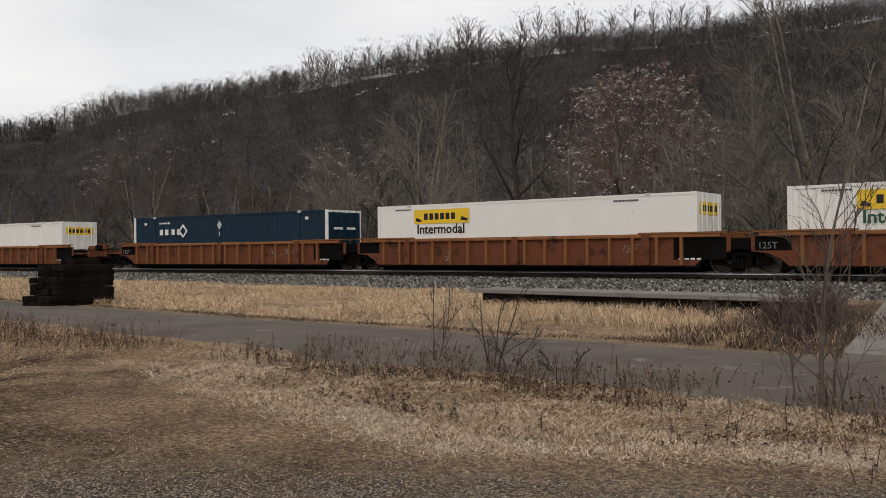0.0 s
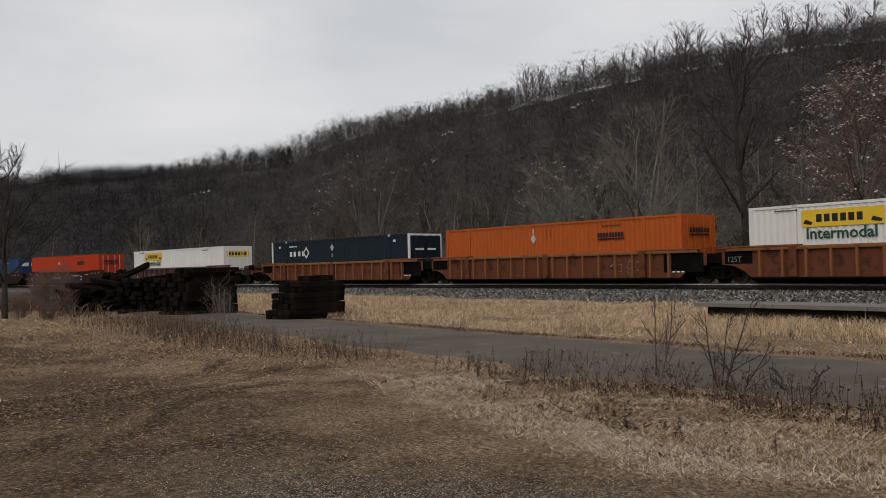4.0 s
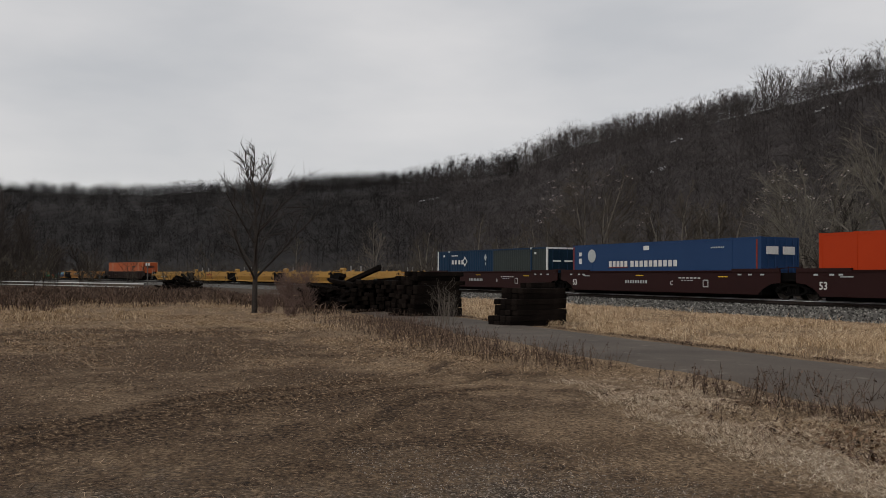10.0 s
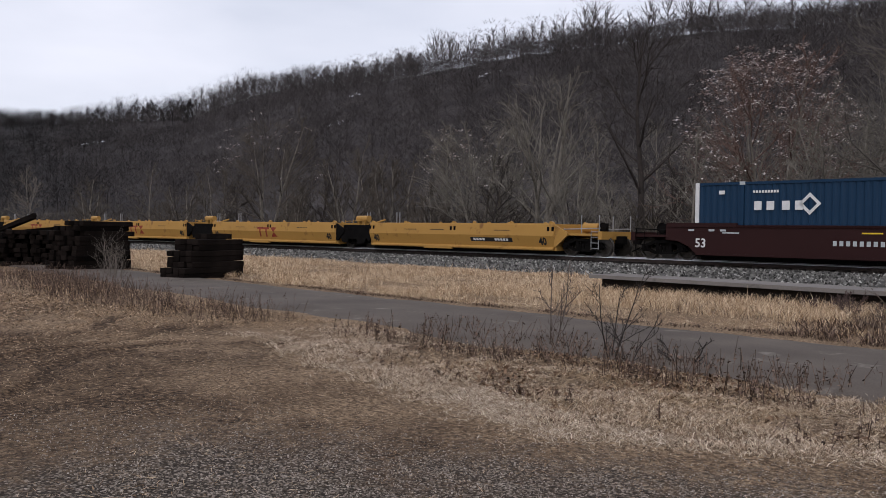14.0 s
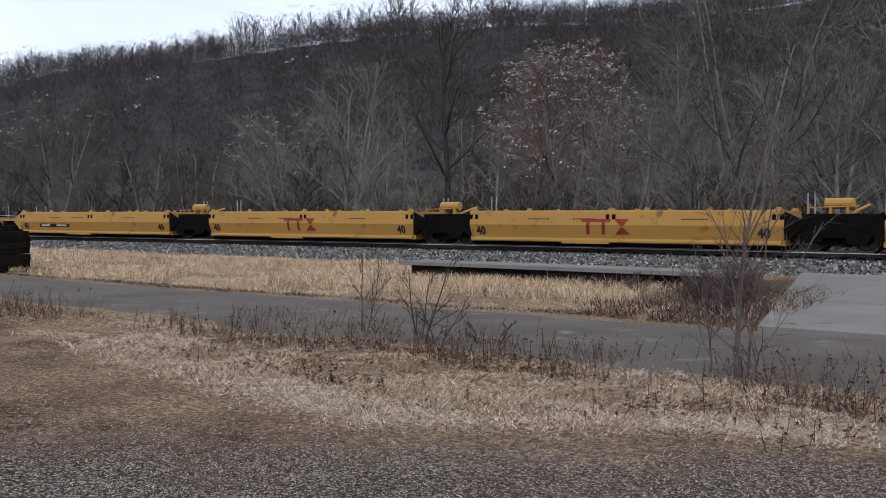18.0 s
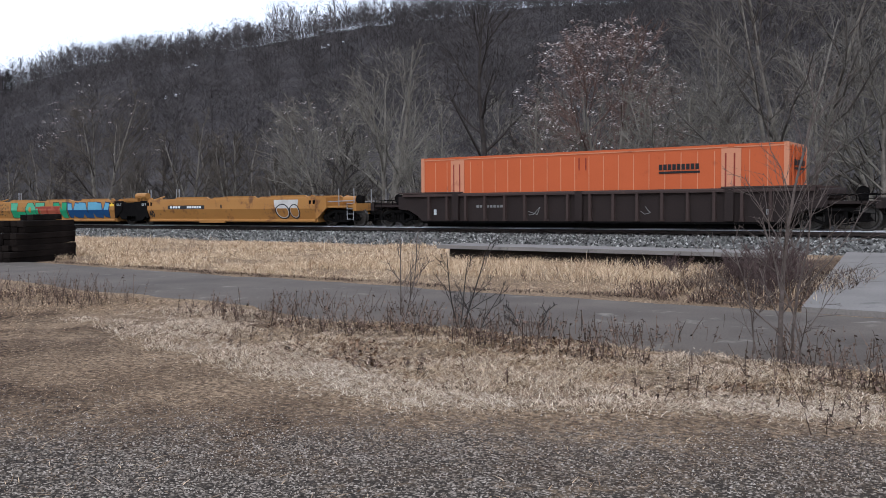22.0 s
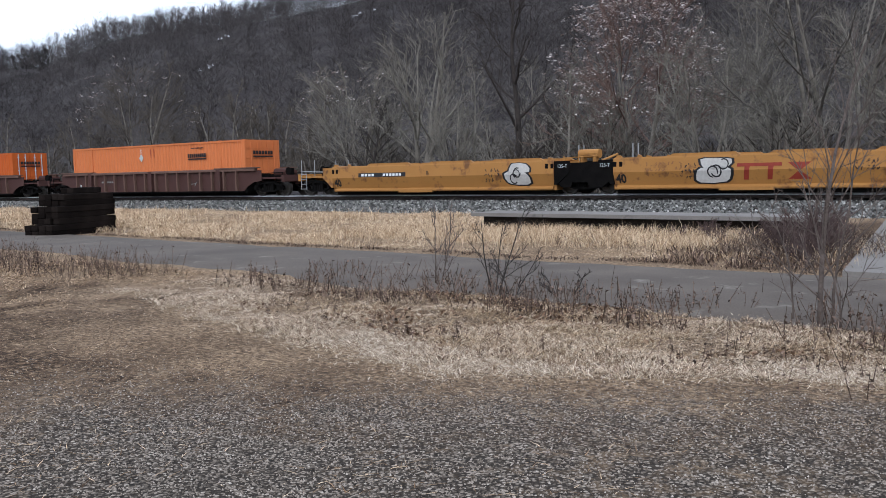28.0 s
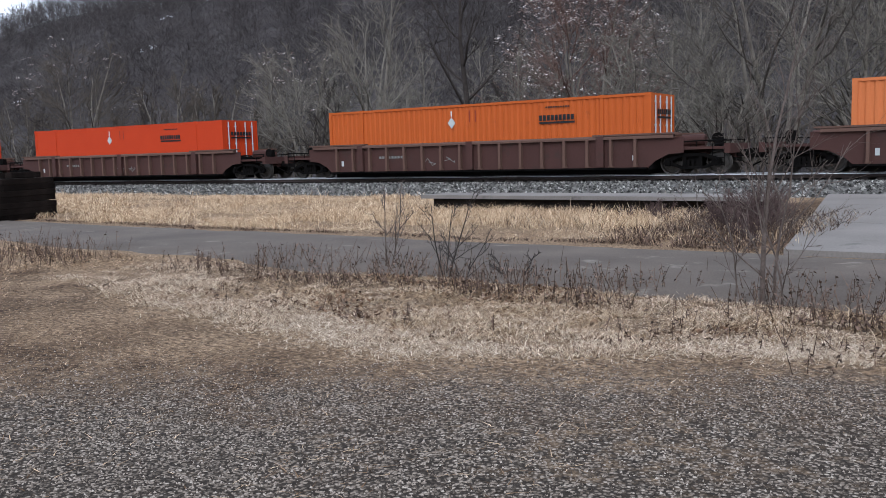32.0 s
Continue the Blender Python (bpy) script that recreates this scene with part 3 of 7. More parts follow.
def container(label, colour, s, corrugated=True, post=None, door=None, frame_rods=None, group="containers on the train", tail=None, split=None):
    """A 53-foot container, doors towards the front of the train. post: paint of the end posts, door: paint of the doors."""
    ob = thing("shipping_container", label, "container", group)
    door, post, frame_rods = door or colour, post or colour, frame_rods or colour
    for y in (-CW, CW):
        ends = [(-CL + 0.14, CL - 0.14, colour)] if not split else [(-CL + 0.14, split, colour), (split, CL - 0.14, tail)]
        for x0, x1, c in ends:
            bm = bmesh.new()
            if corrugated:
                side_wall(bm, y, x0, x1, CB + 0.16, CT - 0.09)
            else:
                box(bm, x0, x1, y - 0.012, y + 0.012, CB + 0.16, CT - 0.09)
            part("side_panel", bm, c, ob)
        for z0, z1, nm in ((CT - 0.1, CT, "top_rail"), (CB, CB + 0.17, "bottom_rail")):
            bm = bmesh.new()
            box(bm, -CL, CL, y - 0.03, y + 0.03, z0, z1)
            part(nm, bm, colour, ob)
        for x in (-CL + 0.07, CL - 0.07):
            bm = bmesh.new()
            box(bm, x - 0.085, x + 0.085, y - 0.035, y + 0.035, CB, CT + 0.01)
            part("corner_post", bm, post, ob)
        for x in (-6.05, 6.05):
            bm = bmesh.new()
            box(bm, x - 0.07, x + 0.07, y - 0.034, y + 0.034, CB, CT - 0.1)
            part("stacking_post", bm, colour, ob)
            bm = bmesh.new()
            box(bm, x - 0.11, x + 0.11, y - 0.038, y + 0.038, CT - 0.11, CT + 0.02)
            part("corner_casting", bm, M_GREY if colour in (P_NAVY, P_INK, P_UBLUE, P_WHITE) else colour, ob)
    bm = bmesh.new()
    box(bm, -CL + 0.02, CL - 0.02, -CW, CW, CT - 0.05, CT - 0.01)
    for i in range(44):
        x = -CL + 0.3 + i * 0.36
        box(bm, x, x + 0.16, -CW + 0.1, CW - 0.1, CT - 0.01, CT + 0.012)
    part("roof", bm, colour, ob)
    bm = bmesh.new()
    box(bm, -CL + 0.01, -CL + 0.05, -CW + 0.06, CW - 0.06, CB, CT - 0.02)
    part("front_wall", bm, colour, ob)
    bm = bmesh.new()
    box(bm, -CL + 0.1, CL - 0.1, -CW + 0.02, CW - 0.02, CB, CB + 0.1)
    part("floor", bm, M_STEEL, ob)
    for y0, y1 in ((-CW + 0.05, -0.01), (0.01, CW - 0.05)):
        bm = bmesh.new()
        box(bm, CL - 0.06, CL - 0.01, y0, y1, CB + 0.12, CT - 0.12)
        for z in (0.95, 1.6, 2.25, 2.8):
            box(bm, CL - 0.01, CL + 0.012, y0 + 0.05, y1 - 0.05, z - 0.07, z + 0.07)
        dr = part("door", bm, door, ob)
        for q in (0.3, 0.72):
            y = y0 + (y1 - y0) * q
            bm = bmesh.new()
            rod(bm, (CL + 0.035, y, CB + 0.1), (CL + 0.035, y, CT - 0.08), 0.03)
            for z in (0.6, 1.3, 2.0, 2.9):
                box(bm, CL, CL + 0.05, y - 0.06, y + 0.06, z - 0.03, z + 0.03)
            part("lock_rod", bm, frame_rods, dr)
    for nm, z0, z1 in (("door_sill", CB, CB + 0.12), ("door_header", CT - 0.12, CT)):
        bm = bmesh.new()
        box(bm, CL - 0.07, CL, -CW + 0.05, CW - 0.05, z0, z1)
        part(nm, bm, post, ob)
    rolls(ob, s)
    return ob


Y0 = -CW - 0.036


def white_box_marks(ob, smooth=False):
    slab("sign_plate", -5.75, -2.55, 2.32, 2.98, Y0, M_PLATE, ob, "yellow sign plate with dark writing")
    bars("brand_letter", -5.15, -3.25, 2.5, 2.8, Y0 - 0.006, 6, M_BLACK, ob)
    for x0, x1 in ((-5.68, -5.3), (-3.05, -2.62)):
        shape("scroll_mark", [(x0, 2.45), (x1 - 0.05, 2.4), (x1, 2.5), (x0 + 0.08, 2.62)], Y0 - 0.006, M_BLACK, ob)
    lettering("word", "Intermodal", 0.62, -5.6, 1.86, Y0, M_GREENMARK if not smooth else M_BLACK, ob, bold=0.012, squeeze=1.02)
    bm = bmesh.new()
    box(bm, CL + 0.012, CL + 0.02, -1.05, 1.05, 2.35, 2.85)
    part("door_plate", bm, M_PLATE, ob, "yellow plate across the doors")
    for i in range(6):
        bm = bmesh.new()
        box(bm, CL + 0.02, CL + 0.026, -0.85 + i * 0.29, -0.65 + i * 0.29, 2.48, 2.72)
        part("brand_letter", bm, M_BLACK, ob)
    bars("number_bar", 4.6, 5.7, 2.95, 3.02, Y0, 9, M_BLACK, ob)
    bars("number_bar", -6.9, -5.9, 2.98, 3.04, Y0, 9, M_BLACK, ob)


def green_box_marks(ob):
    for i, x0 in enumerate((-5.55, -5.05, -4.45, -3.95)):
        slab("brand_letter", x0, x0 + 0.3, 2.12, 2.46, Y0, M_LETTER, ob)
    diamond("brand_mark", -3.4, 2.34, 0.42, Y0, M_LETTER, ob, True)
    bars("number_bar", -5.6, -4.55, 2.78, 2.88, Y0, 9, M_LETTER, ob)
    diamond("placard", -0.2, 2.62, 0.21, Y0, M_GREY, ob)
    slab("stripe", -0.24, -0.16, 2.0, 2.24, Y0, M_GREY, ob)
    for x in (-6.9, 6.6):
        slab("small_label", x - 0.12, x + 0.12, 2.75, 2.9, Y0, M_LETTER, ob)
    for y in (-0.55, 0.45):
        bm = bmesh.new()
        box(bm, CL + 0.06, CL + 0.064, y - 0.35, y + 0.35, 2.2, 2.32)
        part("door_writing", bm, M_LETTER, ob)


def orange_box_marks(ob, plac=True, small=True):
    bars("brand_letter", 3.3, 4.9, 2.35, 2.57, Y0, 9, M_BLACK, ob, 0.24)
    slab("underline", 3.3, 4.9, 2.22, 2.3, Y0, M_BLACK, ob)
    if small:
        bars("number_bar", 3.6, 4.7, 2.86, 2.92, Y0, 10, M_BLACK, ob)
    if plac:
        diamond("placard", -1.0, 2.45, 0.2, Y0, M_GREY, ob)
        slab("handle_mark", -1.03, -0.97, 2.72, 2.98, Y0, M_LETTER, ob)
    for x in (-0.1, 0.2):
        slab("seam_strip", x, x + 0.05, 2.45, 2.95, Y0, M_REDMARK, ob)
    for i in range(7):
        bm = bmesh.new()
        box(bm, CL + 0.065, CL + 0.07, -0.75 + i * 0.22, -0.58 + i * 0.22, 2.42, 2.62)
        part("door_letter", bm, M_BLACK, ob)
    bm = bmesh.new()
    box(bm, CL + 0.065, CL + 0.07, -0.75, 0.75, 2.26, 2.34)
    part("door_underline", bm, M_BLACK, ob)


# ---- train: running gear ----
def wheel_mesh():
    bm = bmesh.new()
    n = 24
    prof = [(0.0, -0.07), (0.12, -0.08), (0.15, -0.02), (0.36, 0.0), (0.40, -0.06), (0.457, -0.065), (0.45, 0.05), (0.48, 0.06), (0.48, 0.09), (0.0, 0.09)]
    rings = []
    for r, y in prof:
        rings.append([bm.verts.new((r * math.cos(a), y, r * math.sin(a))) for a in (math.tau * i / n for i in range(n))] if r else [bm.verts.new((0, y, 0))])
    for a, b in zip(rings, rings[1:]):
        for i in range(n):
            j = (i + 1) % n
            if len(a) == 1:
                bm.faces.new((a[0], b[j], b[i]))
            elif len(b) == 1:
                bm.faces.new((a[i], a[j], b[0]))
            else:
                bm.faces.new((a[i], a[j], b[j], b[i]))
    me = bpy.data.meshes.new("wheel")
    bm.to_mesh(me)
    bm.free()
    me.materials.append(M_TREAD)
    return me


def frame_mesh():
    """A cast truck side frame: arched top, sagging bottom, open windows, spring nest."""
    bm = bmesh.new()
    prism(bm, [(-1.15, 0.40), (-0.95, 0.62), (-0.45, 0.80), (0.45, 0.80), (0.95, 0.62), (1.15, 0.40), (0.92, 0.38), (0.72, 0.56), (0.4, 0.68), (-0.4, 0.68), (-0.72, 0.56), (-0.92, 0.38)], -1.16, -1.02)
    prism(bm, [(-0.95, 0.42), (-0.45, 0.22), (0.45, 0.22), (0.95, 0.42), (0.85, 0.5), (0.42, 0.32), (-0.42, 0.32), (-0.85, 0.5)], -1.16, -1.02)
    for x in (-0.3, 0.3):
        box(bm, x - 0.07, x + 0.07, -1.15, -1.03, 0.3, 0.7)
    for x in (-0.17, 0, 0.17):
        rod(bm, (x, -1.1, 0.32), (x, -1.1, 0.56), 0.07, 8)
    for x in (-0.89, 0.89):
        box(bm, x - 0.16, x + 0.16, -1.2, -1.0, 0.33, 0.6)
        rod(bm, (x, -1.27, 0.457), (x, -1.18, 0.457), 0.1, 10)
    me = bpy.data.meshes.new("side_frame")
    bm.to_mesh(me)
    bm.free()
    me.materials.append(M_STEEL)
    return me


WHEEL, FRAME = wheel_mesh(), frame_mesh()


def axle_mesh():
    bm = bmesh.new()
    rod(bm, (0, -1.15, 0), (0, 1.15, 0), 0.085, 10)
    me = bpy.data.meshes.new("axle")
    bm.to_mesh(me)
    bm.free()
    me.materials.append(M_STEEL)
    return me


AXLE = axle_mesh()


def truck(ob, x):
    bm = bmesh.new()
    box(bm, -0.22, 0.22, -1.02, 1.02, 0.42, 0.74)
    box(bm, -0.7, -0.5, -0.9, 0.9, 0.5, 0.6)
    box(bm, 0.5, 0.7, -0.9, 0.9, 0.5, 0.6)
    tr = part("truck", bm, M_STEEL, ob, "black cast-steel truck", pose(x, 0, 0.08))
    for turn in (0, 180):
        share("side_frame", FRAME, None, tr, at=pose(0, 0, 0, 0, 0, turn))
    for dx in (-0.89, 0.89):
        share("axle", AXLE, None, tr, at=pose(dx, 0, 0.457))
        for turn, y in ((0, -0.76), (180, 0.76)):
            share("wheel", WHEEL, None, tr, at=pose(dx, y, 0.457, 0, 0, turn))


def coupler(ob, x, d):
    bm = bmesh.new()
    box(bm, min(x, x + d * 0.75), max(x, x + d * 0.75), -0.13, 0.13, 0.72, 0.98)
    box(bm, min(x + d * 0.6, x + d * 0.98), max(x + d * 0.6, x + d * 0.98), -0.2, 0.2, 0.66, 1.02)
    rod(bm, (x, -0.35, 0.75), (x + d * 0.9, -0.4, 0.35), 0.03)
    part("coupler", bm, M_STEEL, ob)


def end_gear(ob, x, d, body, tall=False, ln=2.6):
    """The platform over a car's outer truck: deck, corner posts, ladder, hand brake, air tank."""
    d, d0 = d * ln / 2.6, d
    bm = bmesh.new()
    box(bm, min(x, x + d * 2.6), max(x, x + d * 2.6), -1.32, 1.32, 1.02, 1.12)
    box(bm, min(x + d * 2.5, x + d * 2.72), max(x + d * 2.5, x + d * 2.72), -1.4, 1.4, 0.86, 1.22)
    box(bm, min(x, x + d * 2.6), max(x, x + d * 2.6), -0.35, 0.35, 0.7, 1.05)
    part("end_platform", bm, body, ob)
    for y in (-1.3, 1.3):
        bm = bmesh.new()
        rod(bm, (x + d * 0.3, y, 1.3), (x + d * 2.55, y, 1.36), 0.025)
        for q in (0.3, 1.4, 2.5):
            rod(bm, (x + d * q, y, 1.1), (x + d * q, y, 1.95 if (tall and q > 1) else 1.36), 0.022)
        part("handrail", bm, M_GALV if tall else M_STEEL, ob)
    for q in range(4):
        bm = bmesh.new()
        rod(bm, (x + d * 2.05, -1.36, 0.45 + q * 0.25), (x + d * 2.5, -1.36, 0.45 + q * 0.25), 0.018)
        part("ladder_rung", bm, M_GALV if tall else M_STEEL, ob)
    for q in (2.05, 2.5):
        bm = bmesh.new()
        rod(bm, (x + d * q, -1.36, 0.4), (x + d * q, -1.36, 1.25), 0.018)
        part("ladder_rail", bm, M_GALV if tall else M_STEEL, ob)
    bm = bmesh.new()
    rod(bm, (x + d * 1.9, -0.2, 1.42), (x + d * 1.9, -0.26, 1.42), 0.22, 16)
    box(bm, min(x + d * 1.75, x + d * 2.05), max(x + d * 1.75, x + d * 2.05), -0.2, 0.05, 1.1, 1.6)
    part("hand_brake", bm, M_STEEL, ob)
    bm = bmesh.new()
    rod(bm, (x + d * 0.3, 0.35, 1.38), (x + d * 1.25, 0.35, 1.38), 0.22, 14)
    part("air_tank", bm, body, ob)


def joint_gear(ob, x, body, tank=False):
    """Deck and pipework over the shared truck between two units."""
    bm = bmesh.new()
    box(bm, x - 1.5, x + 1.5, -0.55, 0.55, 0.78, 1.0)
    box(bm, x - 1.0, x + 1.0, -1.3, 1.3, 1.0, 1.42)
    part("joint_deck", bm, M_STEEL, ob)
    bm = bmesh.new()
    for q in (-0.9, -0.2, 0.6):
        rod(bm, (x + q, -1.25, 1.4), (x + q, -1.25, 1.72), 0.022)
    rod(bm, (x - 0.95, -1.25, 1.62), (x + 0.7, -1.25, 1.68), 0.02)
    rod(bm, (x + 0.3, -0.5, 1.42), (x + 0.75, 0.4, 1.75), 0.05)
    part("handrail", bm, body, ob)
    if tank:
        bm = bmesh.new()
        rod(bm, (x - 0.5, -0.6, 1.78), (x + 0.45, -0.6, 1.78), 0.19, 14)
        for q in (-0.3, 0.25):
            box(bm, x + q - 0.04, x + q + 0.04, -0.8, -0.4, 1.4, 1.66)
        part("air_tank", bm, body, ob)
        for q in (-1.4, -1.15, 1.2, 1.45):
            bm = bmesh.new()
            rod(bm, (x + q, 0.9, 0.9), (x + q, 0.9, 2.2), 0.03)
            part("stanchion", bm, M_GALV, ob)


def rib_mesh(material):
    bm = bmesh.new()
    prism(bm, [(-0.055, 0.42), (0.055, 0.42), (0.05, 1.48), (-0.05, 1.48)], -1.575, -1.39)
    box(bm, -0.09, 0.09, -1.54, -1.39, 0.40, 0.47)
    me = bpy.data.meshes.new("rib")
    bm.to_mesh(me)
    bm.free()
    me.materials.append(material)
    return me


RIBS = {}


def well_unit(label, s, body, chord, left, right, ribs=True, marks=None):
    """One unit of a 53-foot well car. left, right: 'j' joint with a truck of its own, 'o' joint whose truck belongs to the next unit, 'c' coupler end."""
    ob = thing("well_car", label, "rail car", "units of the train")
    lo = 0.36
    for sgn in (-1, 1):
        y0, y1 = (-1.41, -1.37) if sgn < 0 else (1.37, 1.41)
        bm = bmesh.new()
        prism(bm, [(-7.95, lo), (7.95, lo), (8.25, 0.62), (8.75, 0.86), (9.35, 0.92), (9.35, 1.5), (-9.35, 1.5), (-9.35, 0.92), (-8.75, 0.86), (-8.25, 0.62)], y0, y1)
        part("side_sheet", bm, body, ob)
        bm = bmesh.new()
        if ribs:
            loft(bm, [(sgn * 1.36, 1.48), (sgn * 1.56, 1.48), (sgn * 1.56, 1.56), (sgn * 1.52, 1.62), (sgn * 1.34, 1.62)], -9.0, 9.0)
            box(bm, 5.75, 9.2, min(sgn * 1.3, sgn * 1.57), max(sgn * 1.3, sgn * 1.57), 1.62, 1.68)
            box(bm, -9.2, -5.75, min(sgn * 1.3, sgn * 1.57), max(sgn * 1.3, sgn * 1.57), 1.62, 1.68)
        else:
            loft(bm, [(sgn * 1.36, 1.44), (sgn * 1.45, 1.44), (sgn * 1.47, 1.52), (sgn * 1.36, 1.54)], -6.2, 6.2)
            box(bm, 6.2, 9.3, min(sgn * 1.33, sgn * 1.45), max(sgn * 1.33, sgn * 1.45), 1.44, 1.62)
            box(bm, -9.3, -6.2, min(sgn * 1.33, sgn * 1.45), max(sgn * 1.33, sgn * 1.45), 1.44, 1.62)
        part("top_chord", bm, chord, ob)
        bm = bmesh.new()
        loft(bm, [(sgn * 1.34, lo - 0.04), (sgn * (1.5 if ribs else 1.44), lo - 0.04), (sgn * (1.5 if ribs else 1.44), lo + 0.03), (sgn * 1.34, lo + 0.03)], -7.95, 7.95)
        part("bottom_sill", bm, M_STEEL if ribs else body, ob)
        if ribs:
            if body not in RIBS:
                # Ribs use the lighter chord paint, their highlights put into the colour.
                RIBS[body] = rib_mesh(chord)
            for i in range(16):
                x = -7.5 + i * 1.0
                share("rib", RIBS[body], None, ob, at=pose(x, 0, 0, 0, 0, 0 if sgn < 0 else 180))
            for x in (-6.05, 0.0, 6.05):
                bm = bmesh.new()
                box(bm, x - 0.16, x + 0.16, min(sgn * 1.4, sgn * 1.57), max(sgn * 1.4, sgn * 1.57), 0.42, 1.62)
                part("post", bm, body, ob)
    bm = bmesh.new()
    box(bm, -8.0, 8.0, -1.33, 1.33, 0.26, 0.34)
    # Added black box below the floor, standing in for the shade under the car.
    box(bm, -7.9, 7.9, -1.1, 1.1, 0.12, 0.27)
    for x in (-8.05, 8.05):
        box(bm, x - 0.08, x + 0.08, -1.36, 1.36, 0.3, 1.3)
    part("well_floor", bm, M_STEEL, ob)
    for d, kind in ((-1, left), (1, right)):
        if kind == "c":
            truck(ob, d * 9.6)
            end_gear(ob, d * 8.45, d, body, False, 2.5)
            coupler(ob, d * 10.76, d)
        else:
            x = d * 9.78
            if kind == "j":
                truck(ob, x)
                joint_gear(ob, x, body)
    if marks:
        marks(ob)
    rolls(ob, s)
    return ob


def maroon_marks(letter):
    def f(ob):
        y = -1.416
        lettering("car_size", "53", 0.5, -8.0, 0.64, y, M_LETTER, ob, bold=0.01)
        lettering("unit_letter", letter, 0.36, 1.5, 0.72, y, M_LETTER, ob)
        bars("number_bar", -2.5, -0.4, 0.80, 0.98, y, 9, M_GREY, ob, 0.42)
        slab("reflector", -1.5, -0.8, 1.24, 1.29, y, M_PLATE, ob)
        slab("reflector", 5.2, 5.9, 1.18, 1.23, y, M_PLATE, ob)
        slab("reflector", -6.8, -6.1, 1.2, 1.25, y, M_GREY, ob)
        bars("data_bar", 2.2, 4.0, 1.1, 1.16, y, 6, M_LETTER, ob)
        bars("data_bar", 2.4, 3.4, 0.98, 1.02, y, 4, M_GREY, ob)
        for x0, x1, z0, z1 in ((4.1, 4.5, 0.64, 0.68), (4.1, 4.5, 1.0, 1.04), (4.1, 4.14, 0.64, 1.04), (4.46, 4.5, 0.64, 1.04)):
            slab("box_mark", x0, x1, z0, z1, y, M_LETTER, ob)
        for x in (-8.3, -7.4, -6.9, 6.6, 7.3, 8.1):
            slab("small_label", x, x + 0.25, 1.28, 1.36, y, M_GREY, ob)
    return f


def rust_marks(seed):
    def f(ob):
        r = random.Random(seed)
        y = -1.416
        slab("black_panel", 7.15, 9.2, 0.62, 1.46, y, M_STEEL, ob, "black repainted end panel")
        slab("black_panel", -9.2, -7.9, 0.95, 1.46, y, M_STEEL, ob, "black repainted end panel")
        bars("data_bar", 7.35, 8.3, 0.62, 0.68, y - 0.008, 4, M_LETTER, ob)
        if r.random() < 0.6:
            lettering("truck_mark", "125T", 0.34, -9.1, 1.02, y - 0.008, M_FAINT, ob)
        for x in (4.05, 5.05):
            if r.random() < 0.8:
                chalk(ob, x, 0.6, 0.8, 0.7, r)
        if r.random() < 0.6:
            chalk(ob, -3.9, 0.55, 0.5, 0.5, r)
    return f


def chalk(ob, x, z, w, h, r, material=None, n=7, y=-1.418):
    """Scrawled paint strokes between two ribs."""
    bm = bmesh.new()
    px, pz = x, z + h * 0.5
    for i in range(n):
        qx, qz = x + w * r.random(), z + h * r.random()
        d = Vector((qx - px, 0, qz - pz))
        if d.length > 0.05:
            u = Vector((-d.z, 0, d.x)).normalized() * 0.014
            prism(bm, [(px - u.x, pz - u.z), (qx - u.x, qz - u.z), (qx + u.x, qz + u.z), (px + u.x, pz + u.z)], y - 0.004 - 0.001 * i, y)
        px, pz = qx, qz
    return part("graffiti_scrawl", bm, material or M_FAINT, ob)


def brown_marks(seed):
    def f(ob):
        r = random.Random(seed)
        slab("placard", -7.3, -7.16, 0.66, 0.9, -1.416, M_GREY, ob, "grey square placard")
        slab("placard", 7.34, 7.46, 0.66, 0.85, -1.416, M_GREY, ob)
        bars("number_bar", -5.0, -3.6, 0.97, 1.08, -1.416, 8, M_FAINT, ob)
        for i in range(r.randrange(1, 4)):
            chalk(ob, -2.4 + r.randrange(9) * 1.0, 0.6, 0.6, 0.4, r, n=4)
    return f


